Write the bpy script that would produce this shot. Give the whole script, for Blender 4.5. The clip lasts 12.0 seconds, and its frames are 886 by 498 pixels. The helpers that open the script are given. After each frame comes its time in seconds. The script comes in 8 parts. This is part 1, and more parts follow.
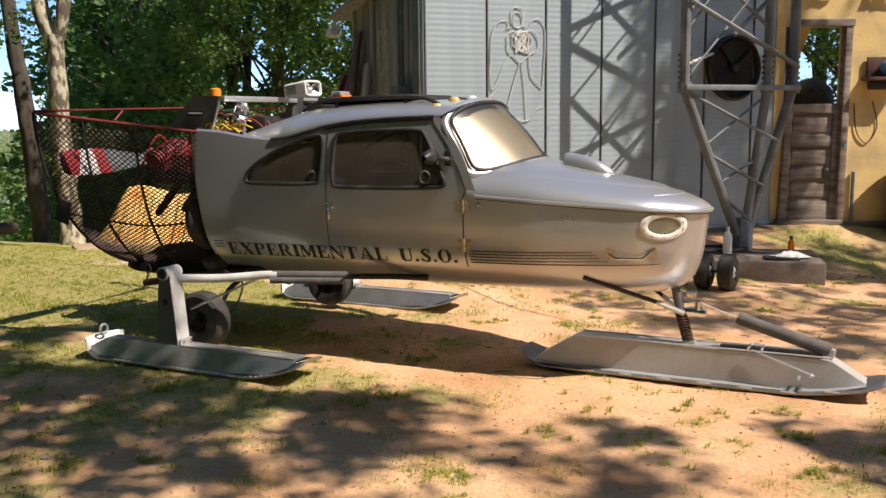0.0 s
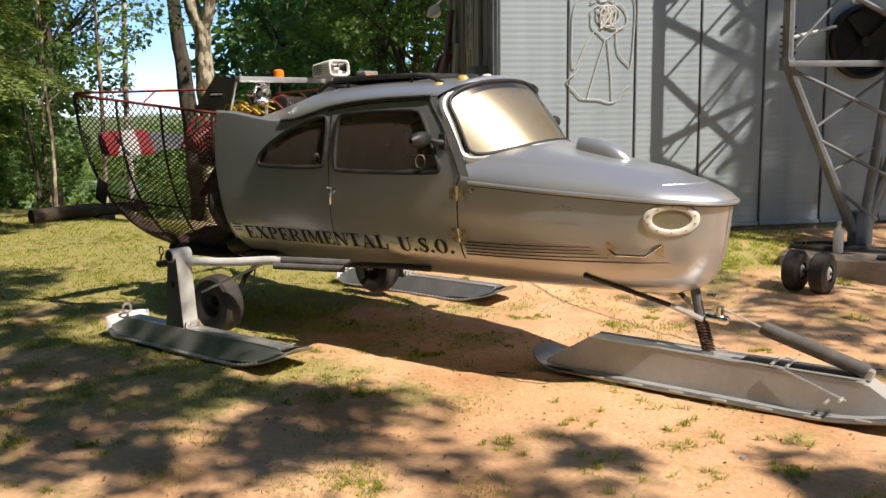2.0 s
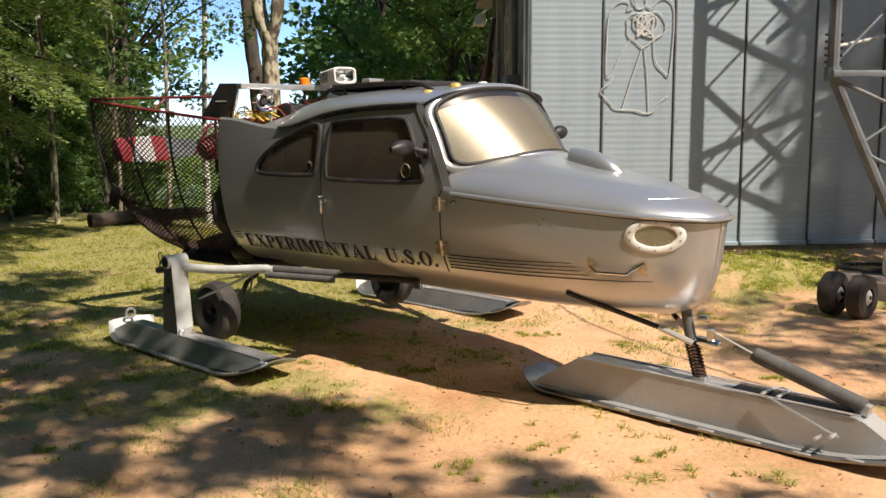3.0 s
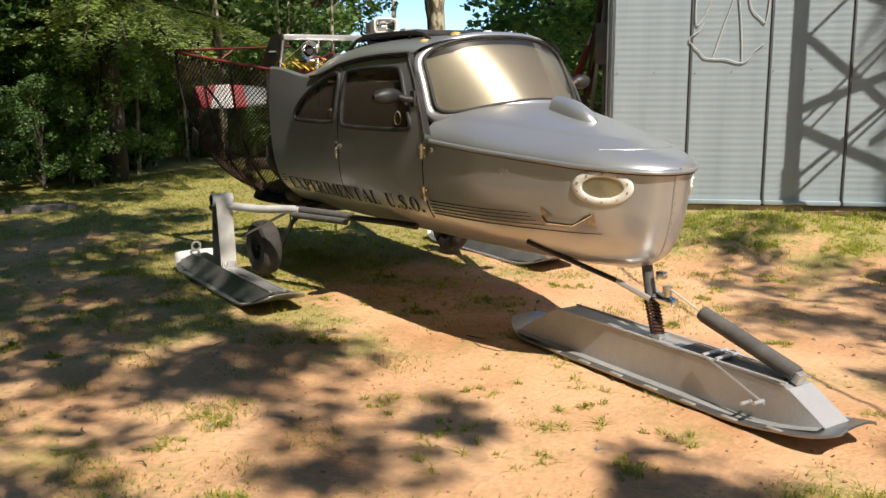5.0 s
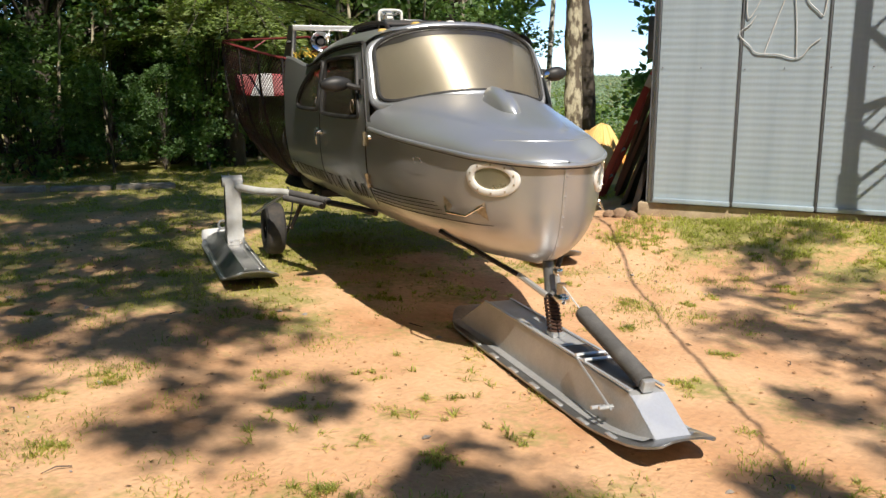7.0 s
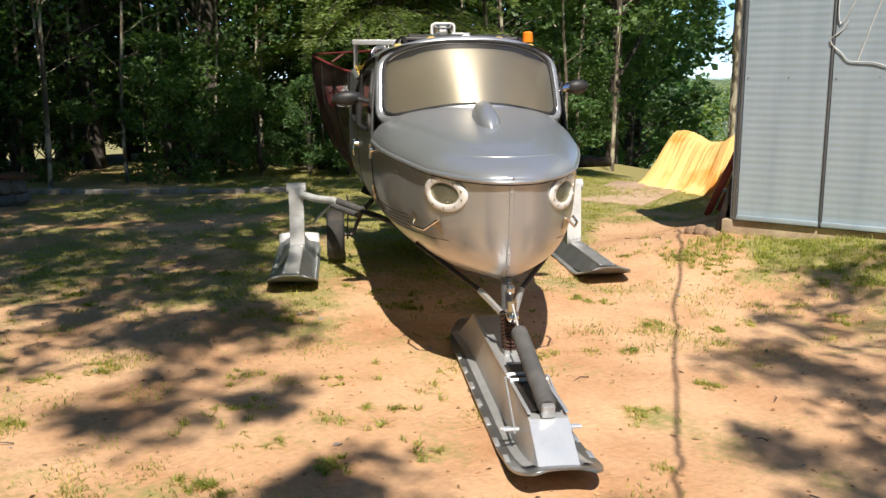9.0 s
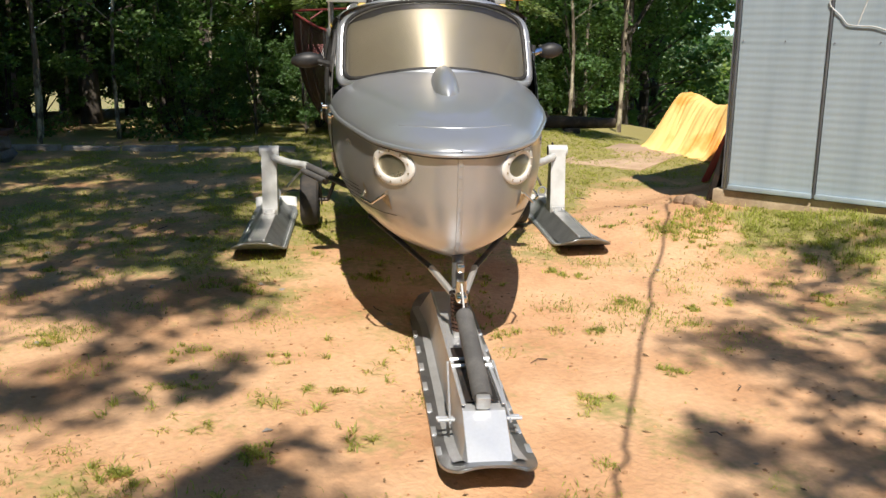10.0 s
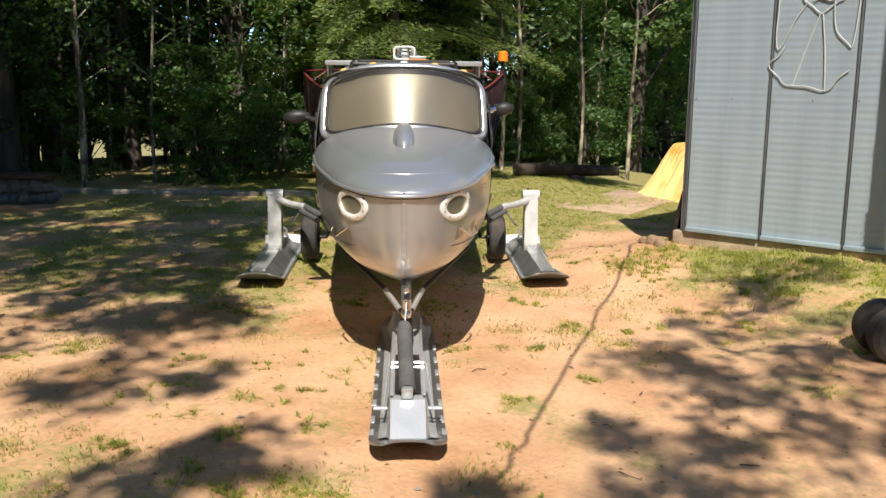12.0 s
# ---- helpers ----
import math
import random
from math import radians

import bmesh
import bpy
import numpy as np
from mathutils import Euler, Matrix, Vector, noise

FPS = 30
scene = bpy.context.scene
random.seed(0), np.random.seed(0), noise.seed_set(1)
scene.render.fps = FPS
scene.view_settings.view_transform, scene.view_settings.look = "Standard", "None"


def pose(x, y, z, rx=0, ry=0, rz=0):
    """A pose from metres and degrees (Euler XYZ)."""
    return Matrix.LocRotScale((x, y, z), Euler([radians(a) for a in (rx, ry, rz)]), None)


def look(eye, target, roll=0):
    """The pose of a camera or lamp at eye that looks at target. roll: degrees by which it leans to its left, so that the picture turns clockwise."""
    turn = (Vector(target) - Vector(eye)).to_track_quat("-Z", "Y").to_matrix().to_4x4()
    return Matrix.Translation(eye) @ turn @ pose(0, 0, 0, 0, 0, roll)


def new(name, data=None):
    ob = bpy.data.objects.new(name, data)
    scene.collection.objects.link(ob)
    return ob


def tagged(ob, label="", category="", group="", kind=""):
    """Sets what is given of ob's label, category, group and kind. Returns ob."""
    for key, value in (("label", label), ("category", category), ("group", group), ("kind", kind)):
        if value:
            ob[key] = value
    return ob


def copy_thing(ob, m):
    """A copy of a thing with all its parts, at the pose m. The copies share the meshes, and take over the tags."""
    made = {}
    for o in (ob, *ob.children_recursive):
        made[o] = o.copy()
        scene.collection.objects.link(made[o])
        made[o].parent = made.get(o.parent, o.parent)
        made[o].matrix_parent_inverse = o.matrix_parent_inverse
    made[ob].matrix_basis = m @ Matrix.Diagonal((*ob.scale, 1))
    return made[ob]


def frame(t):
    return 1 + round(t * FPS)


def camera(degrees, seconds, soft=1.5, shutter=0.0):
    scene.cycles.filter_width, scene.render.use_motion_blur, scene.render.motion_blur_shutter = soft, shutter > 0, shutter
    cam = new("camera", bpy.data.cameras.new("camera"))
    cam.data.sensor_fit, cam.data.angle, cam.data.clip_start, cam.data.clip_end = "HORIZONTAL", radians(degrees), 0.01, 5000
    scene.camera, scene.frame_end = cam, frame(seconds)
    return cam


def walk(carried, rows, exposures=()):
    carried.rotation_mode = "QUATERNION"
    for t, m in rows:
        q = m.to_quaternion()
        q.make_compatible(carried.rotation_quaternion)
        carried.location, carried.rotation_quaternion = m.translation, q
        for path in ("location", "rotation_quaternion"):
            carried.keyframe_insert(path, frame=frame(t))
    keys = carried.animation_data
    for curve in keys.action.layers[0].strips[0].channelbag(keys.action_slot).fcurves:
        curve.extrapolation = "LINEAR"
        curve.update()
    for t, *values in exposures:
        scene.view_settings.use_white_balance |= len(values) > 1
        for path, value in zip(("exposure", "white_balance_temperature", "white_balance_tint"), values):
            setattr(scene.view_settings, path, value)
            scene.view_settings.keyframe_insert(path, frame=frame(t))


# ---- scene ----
cam = camera(50.9, 12.0)
METRES, EYE, TILT, LEAN, TURN = 6.944, 1.5, 0.0, 0.0, 0.0
ROWS = [
    (0.0, 0.0, 0.0, 0.0, -0.08, -8.06, 0.58),
    (0.5, 0.0279, 0.0188, -0.0004, 1.03, -7.86, 0.73),
    (1.0, 0.0627, 0.0466, -0.0039, 5.19, -8.07, 1.05),
    (1.5, 0.1028, 0.0618, -0.0065, 8.67, -9.07, 1.07),
    (2.0, 0.15, 0.0674, -0.0048, 11.91, -8.89, 0.73),
    (2.5, 0.1873, 0.0904, -0.0089, 14.69, -7.85, 0.48),
    (3.0, 0.2224, 0.1108, -0.0081, 17.72, -8.14, 0.28),
    (3.5, 0.2713, 0.1191, -0.0101, 21.47, -9.13, -0.17),
    (5.5, 0.4295, 0.1954, -0.0114, 34.32, -10.76, 0.23),
    (6.0, 0.4629, 0.2277, -0.0162, 36.47, -9.97, -0.3),
    (6.5, 0.5007, 0.2629, -0.0144, 40.35, -9.86, -0.34),
    (7.0, 0.555, 0.2854, -0.0165, 44.69, -11.15, -0.39),
    (9.0, 0.6623, 0.4115, -0.0099, 58.17, -10.84, 0.08),
    (9.5, 0.6526, 0.4468, -0.008, 58.78, -11.74, -0.43),
    (10.0, 0.6567, 0.4661, -0.0037, 59.56, -13.59, -0.51),
    (10.5, 0.6918, 0.4794, 0.0004, 61.71, -13.29, -0.69),
    (11.0, 0.7331, 0.4806, 0.0045, 62.33, -11.88, -0.47),
    (11.5, 0.7718, 0.4666, 0.0068, 62.36, -11.39, -0.44),
    (12.0, 0.7895, 0.4661, 0.0087, 62.28, -10.74, -0.48),
]
walk(cam, [(t, pose(0, 0, EYE, TILT, LEAN, TURN) @ pose(METRES * x, METRES * y, METRES * z, 90 + pitch, roll, yaw)) for t, x, y, z, yaw, pitch, roll in ROWS], [(0.0, 0.66, 6150, 15), (2.0, 0.62, 6200, 13), (3.5, 0.58, 6200, 12), (6.0, 0.56, 6060, 10), (9.0, 0.57, 5850, 10), (12.0, 0.57, 5850, 10)])

# ---- daylight ----
SUN_TO = Vector((0.706, -0.365, 1.02)).normalized()
world = bpy.data.worlds.new("sky")
scene.world = world
world.use_nodes = True
wn, wl = world.node_tree.nodes, world.node_tree.links
sky = wn.new("ShaderNodeTexSky")
sky.sky_type = "NISHITA"
sky.sun_disc = False
sky.sun_elevation = math.asin(SUN_TO.z)
sky.sun_rotation = math.atan2(SUN_TO.x, SUN_TO.y)
sky.altitude = 2000
sky.air_density, sky.dust_density, sky.ozone_density = 0.7, 0.0, 4.5
wl.new(sky.outputs["Color"], wn["Background"].inputs["Color"])
wn["Background"].inputs["Strength"].default_value = 0.135
sun = new("sun", bpy.data.lights.new("sun", "SUN"))
sun.data.energy, sun.data.angle, sun.data.color = 4.6, radians(0.5), (1.0, 0.86, 0.685)
sun.matrix_world = look(SUN_TO * 60, (0, 0, 0))


# ---- materials ----
def material(name, base, rough=0.6, metal=0.0, second=None, scale=6.0, spread=(0.4, 0.62), fine=60.0, fine_amount=0.25,
             bump=0.0, bump_scale=40.0, rough_spread=0.12, island=0.0, each=0.0, stretch=(1, 1, 1), coat=0.0, detail=6.0):
    """A surface with large stains towards a second colour, fine grain, and relief."""
    m = bpy.data.materials.new(name)
    m.use_nodes = True
    n, l = m.node_tree.nodes, m.node_tree.links
    b = n["Principled BSDF"]
    tc = n.new("ShaderNodeTexCoord")
    mp = n.new("ShaderNodeMapping")
    mp.inputs["Scale"].default_value = stretch
    l.new(tc.outputs["Object"], mp.inputs["Vector"])
    big = n.new("ShaderNodeTexNoise")
    big.inputs["Scale"].default_value, big.inputs["Detail"].default_value = scale, detail
    l.new(mp.outputs["Vector"], big.inputs["Vector"])
    ramp = n.new("ShaderNodeValToRGB")
    ramp.color_ramp.elements[0].position, ramp.color_ramp.elements[1].position = spread
    second = second or tuple(c * 0.72 for c in base)
    ramp.color_ramp.elements[0].color, ramp.color_ramp.elements[1].color = (*base, 1), (*second, 1)
    l.new(big.outputs["Fac"], ramp.inputs["Fac"])
    small = n.new("ShaderNodeTexNoise")
    small.inputs["Scale"].default_value, small.inputs["Detail"].default_value = fine, 4.0
    l.new(mp.outputs["Vector"], small.inputs["Vector"])
    span = n.new("ShaderNodeMapRange")
    span.inputs["To Min"].default_value, span.inputs["To Max"].default_value = 1 - fine_amount, 1 + fine_amount
    l.new(small.outputs["Fac"], span.inputs["Value"])
    hsv = n.new("ShaderNodeHueSaturation")
    l.new(ramp.outputs["Color"], hsv.inputs["Color"])
    value = span.outputs["Result"]
    for amount, kind in ((island, "island"), (each, "each")):
        if amount:
            src = n.new("ShaderNodeNewGeometry").outputs["Random Per Island"] if kind == "island" else n.new("ShaderNodeObjectInfo").outputs["Random"]
            mr = n.new("ShaderNodeMapRange")
            mr.inputs["To Min"].default_value, mr.inputs["To Max"].default_value = 1 - amount, 1 + amount
            l.new(src, mr.inputs["Value"])
            mul = n.new("ShaderNodeMath")
            mul.operation = "MULTIPLY"
            l.new(value, mul.inputs[0])
            l.new(mr.outputs["Result"], mul.inputs[1])
            value = mul.outputs[0]
    l.new(value, hsv.inputs["Value"])
    l.new(hsv.outputs["Color"], b.inputs["Base Color"])
    rr = n.new("ShaderNodeMapRange")
    rr.inputs["To Min"].default_value, rr.inputs["To Max"].default_value = max(0.02, rough - rough_spread), min(1, rough + rough_spread)
    l.new(big.outputs["Fac"], rr.inputs["Value"])
    l.new(rr.outputs["Result"], b.inputs["Roughness"])
    b.inputs["Metallic"].default_value = metal
    b.inputs["Coat Weight"].default_value = coat
    b.inputs["Coat Roughness"].default_value = 0.12
    if bump:
        bn = n.new("ShaderNodeTexNoise")
        bn.inputs["Scale"].default_value, bn.inputs["Detail"].default_value = bump_scale, 5.0
        l.new(mp.outputs["Vector"], bn.inputs["Vector"])
        bp = n.new("ShaderNodeBump")
        bp.inputs["Strength"].default_value, bp.inputs["Distance"].default_value = bump, 0.01
        l.new(bn.outputs["Fac"], bp.inputs["Height"])
        l.new(bp.outputs["Normal"], b.inputs["Normal"])
    return m


def leaf_material(name, base, second, thin=0.35, spread=0.35):
    """Leaves: a gloss layer over colour that differs from leaf to leaf, and light that shines through."""
    m = material(name, base, 0.5, 0, second, 0.9, (0.35, 0.65), 9.0, 0.15, island=spread)
    n, l = m.node_tree.nodes, m.node_tree.links
    b = n["Principled BSDF"]
    tr = n.new("ShaderNodeBsdfTranslucent")
    tint = n.new("ShaderNodeMix")
    tint.data_type, tint.blend_type = "RGBA", "MULTIPLY"
    tint.inputs["Factor"].default_value = 1.0
    tint.inputs["B"].default_value = (1.4, 1.55, 0.7, 1)
    l.new(b.inputs["Base Color"].links[0].from_socket, tint.inputs["A"])
    l.new(tint.outputs["Result"], tr.inputs["Color"])
    mix = n.new("ShaderNodeMixShader")
    mix.inputs["Fac"].default_value = thin
    l.new(b.outputs["BSDF"], mix.inputs[1])
    l.new(tr.outputs["BSDF"], mix.inputs[2])
    l.new(mix.outputs["Shader"], n["Material Output"].inputs["Surface"])
    return m


def glass_material(name, tint, rough=0.03, dust=0.0):
    m = bpy.data.materials.new(name)
    m.use_nodes = True
    n, l = m.node_tree.nodes, m.node_tree.links
    clear = n.new("ShaderNodeBsdfTransparent")
    clear.inputs["Color"].default_value = (*tint, 1)
    gloss = n.new("ShaderNodeBsdfGlossy")
    gloss.inputs["Roughness"].default_value = rough
    fr = n.new("ShaderNodeFresnel")
    fr.inputs["IOR"].default_value = 1.5
    mix = n.new("ShaderNodeMixShader")
    l.new(fr.outputs["Fac"], mix.inputs["Fac"])
    # brown film added over the clear pane, to lighten the dark cabin behind
    film = n.new("ShaderNodeBsdfDiffuse")
    film.inputs["Color"].default_value = (0.17, 0.145, 0.115, 1)
    veil = n.new("ShaderNodeMixShader")
    veil.inputs["Fac"].default_value = dust
    l.new(clear.outputs["BSDF"], veil.inputs[1])
    l.new(film.outputs["BSDF"], veil.inputs[2])
    l.new(veil.outputs["Shader"], mix.inputs[1])
    l.new(gloss.outputs["BSDF"], mix.inputs[2])
    l.new(mix.outputs["Shader"], n["Material Output"].inputs["Surface"])
    return m


SILVER = material("silver paint", (0.53, 0.545, 0.565), 0.31, 0.68, (0.47, 0.485, 0.505), 2.2, (0.3, 0.7), 260, 0.06, 0.03, 160, 0.06, coat=0.3)
ALU = material("dull aluminium", (0.60, 0.60, 0.59), 0.38, 0.65, (0.46, 0.46, 0.45), 5, (0.35, 0.7), 120, 0.18, 0.08, 90, 0.12)
ALU_DARK = material("grey painted ski metal", (0.13, 0.145, 0.14), 0.42, 0.35, (0.20, 0.21, 0.205), 7, (0.4, 0.7), 90, 0.2, 0.08, 80, 0.1)
ZINC = material("bright zinc sheet", (0.72, 0.74, 0.76), 0.42, 0.7, (0.62, 0.64, 0.66), 9, (0.3, 0.7), 90, 0.08)
CHROME = material("chrome", (0.75, 0.75, 0.74), 0.16, 1.0, (0.6, 0.6, 0.58), 20, (0.4, 0.7), 90, 0.08, rough_spread=0.06)
BRASS = material("tarnished hinge metal", (0.62, 0.54, 0.40), 0.35, 0.9, (0.42, 0.36, 0.26), 40, (0.4, 0.6), 90, 0.1)
BLACK = material("black rubber", (0.016, 0.016, 0.016), 0.62, 0, (0.05, 0.048, 0.045), 12, (0.45, 0.75), 120, 0.25, 0.1, 120)
TYRE = material("dusty tyre rubber", (0.03, 0.029, 0.028), 0.8, 0, (0.09, 0.075, 0.06), 9, (0.4, 0.75), 90, 0.25, 0.2, 90)
BLACKM = material("black steel", (0.028, 0.026, 0.025), 0.5, 0.3, (0.075, 0.045, 0.03), 18, (0.5, 0.75), 120, 0.25)
PAINT_BLACK = material("black lettering paint", (0.012, 0.012, 0.012), 0.6, 0, (0.03, 0.03, 0.03), 30, (0.4, 0.7), 200, 0.15)
WHITE = material("white enamel", (0.80, 0.79, 0.75), 0.35, 0, (0.72, 0.69, 0.62), 9, (0.4, 0.75), 120, 0.05)
WHITE_OLD = material("worn white paint", (0.58, 0.59, 0.58), 0.5, 0.0, (0.42, 0.42, 0.40), 8, (0.45, 0.75), 120, 0.1, 0.06, 90)
RED = material("red paint", (0.32, 0.03, 0.03), 0.45, 0, (0.20, 0.02, 0.02), 8, (0.4, 0.7), 90, 0.15)
RED_WRAP = material("red wrapped tape", (0.24, 0.035, 0.035), 0.6, 0, (0.16, 0.03, 0.03), 14, (0.4, 0.6), 120, 0.2)
AMBER = material("amber lens", (0.95, 0.28, 0.02), 0.2, 0, (0.85, 0.2, 0.01), 12, (0.4, 0.7), 90, 0.05)
AMBER_PALE = material("pale amber lens", (0.70, 0.50, 0.16), 0.25, 0, (0.6, 0.4, 0.1), 12, (0.4, 0.7), 90, 0.05)
YELLOW_ROPE = material("yellow rope", (0.75, 0.52, 0.06), 0.7, 0, (0.55, 0.35, 0.04), 30, (0.4, 0.7), 150, 0.2)
FOAM = material("grey foam tube", (0.085, 0.083, 0.08), 0.85, 0, (0.13, 0.125, 0.12), 14, (0.4, 0.7), 160, 0.15, 0.2, 150)
SHADE_TAN = material("gold windscreen shade", (0.57, 0.52, 0.42), 0.44, 0.80, (0.47, 0.425, 0.335), 2.5, (0.3, 0.7), 60, 0.06)
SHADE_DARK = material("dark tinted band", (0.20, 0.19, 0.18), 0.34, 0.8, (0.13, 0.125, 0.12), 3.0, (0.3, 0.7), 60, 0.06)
for brushed in (SHADE_TAN, SHADE_DARK):  # ribbed foil, whose gloss spreads up and down
    bb = brushed.node_tree.nodes["Principled BSDF"]
    tg = brushed.node_tree.nodes.new("ShaderNodeVectorMath")
    tg.operation = "CROSS_PRODUCT"
    tg.inputs[1].default_value = (0, 0, 1)
    brushed.node_tree.links.new(brushed.node_tree.nodes.new("ShaderNodeNewGeometry").outputs["Normal"], tg.inputs[0])
    brushed.node_tree.links.new(tg.outputs["Vector"], bb.inputs["Tangent"])
    bb.inputs["Anisotropic"].default_value, bb.inputs["Anisotropic Rotation"].default_value = 0.72, 0.25
CLOTH = material("tan seat cloth", (0.42, 0.34, 0.24), 0.9, 0, (0.32, 0.25, 0.17), 8, (0.4, 0.7), 90, 0.15)
GREYFIN = material("dark grey sheet", (0.12, 0.125, 0.125), 0.45, 0.3, (0.16, 0.16, 0.155), 8, (0.4, 0.7), 90, 0.15)
STEEL = material("galvanised tower steel", (0.20, 0.22, 0.24), 0.6, 0.3, (0.13, 0.14, 0.15), 6, (0.4, 0.7), 90, 0.15, 0.08, 70)
GALV = material("weathered galvanised sheet", (0.42, 0.50, 0.55), 0.48, 0.28, (0.335, 0.405, 0.46), 1.6, (0.3, 0.75), 70, 0.07, 0.04, 60, 0.08, each=0.05, stretch=(4, 4, 0.22))
SEAM = material("dark seam strip", (0.16, 0.17, 0.18), 0.6, 0.4, (0.10, 0.10, 0.11), 6, (0.4, 0.7), 90, 0.2)
CONCRETE = material("stained concrete", (0.36, 0.33, 0.29), 0.9, 0, (0.22, 0.19, 0.16), 3, (0.4, 0.7), 60, 0.15, 0.3, 70)
WOOD_GREY = material("weathered grey boards", (0.40, 0.40, 0.39), 0.85, 0, (0.22, 0.21, 0.20), 3, (0.35, 0.7), 50, 0.3, 0.3, 50, each=0.2, stretch=(9, 9, 0.6))
WOOD_DOOR = material("worn door wood", (0.30, 0.26, 0.225), 0.8, 0, (0.11, 0.085, 0.07), 3, (0.35, 0.7), 50, 0.3, 0.2, 50, stretch=(0.8, 6, 6))
TIMBER = material("bleached timber", (0.42, 0.38, 0.33), 0.85, 0, (0.22, 0.18, 0.14), 4, (0.4, 0.7), 50, 0.25, 0.3, 60, each=0.2)
YELLOW_WALL = material("ochre plaster", (0.78, 0.58, 0.24), 0.85, 0, (0.46, 0.34, 0.19), 2.6, (0.45, 0.75), 40, 0.12, 0.2, 30)
TARP = material("orange tarpaulin", (0.86, 0.57, 0.20), 0.65, 0, (0.80, 0.34, 0.06), 2.2, (0.52, 0.64), 60, 0.08, 0.08, 60)
BLUE = material("blue plastic", (0.03, 0.22, 0.55), 0.4, 0, (0.02, 0.15, 0.42), 8, (0.4, 0.7), 90, 0.1)
BROWN = material("brown painted board", (0.10, 0.045, 0.03), 0.7, 0, (0.06, 0.03, 0.02), 6, (0.4, 0.7), 60, 0.2)
BARK = material("rough bark", (0.095, 0.08, 0.065), 0.95, 0, (0.045, 0.037, 0.03), 6, (0.4, 0.65), 40, 0.35, 0.9, 26, stretch=(1, 1, 0.3))
BARK_PALE = material("pale lichened bark", (0.13, 0.105, 0.075), 0.95, 0, (0.47, 0.43, 0.31), 9, (0.46, 0.56), 45, 0.5, 1.0, 22, stretch=(1, 1, 0.5))
LEAF = leaf_material("maple leaves", (0.155, 0.25, 0.098), (0.105, 0.185, 0.07), 0.49)
LEAF_LIGHT = leaf_material("light maple leaves", (0.165, 0.255, 0.085), (0.105, 0.18, 0.06), 0.48)
NEEDLE = leaf_material("hemlock needles", (0.32, 0.38, 0.15), (0.20, 0.26, 0.10), 0.45)
GRASSM = leaf_material("grass blades", (0.41, 0.41, 0.105), (0.28, 0.295, 0.07), 0.5, 0.4)
PANE = glass_material("dusty tinted glass", (0.62, 0.56, 0.48), dust=0.4)
WINDSCREEN = glass_material("clear windscreen glass", (0.86, 0.86, 0.84))
LENS = glass_material("lamp glass", (0.85, 0.85, 0.8))
REFLECTOR = material("lamp reflector", (0.62, 0.60, 0.50), 0.3, 0.8, (0.5, 0.48, 0.4), 8, (0.4, 0.7), 60, 0.1)


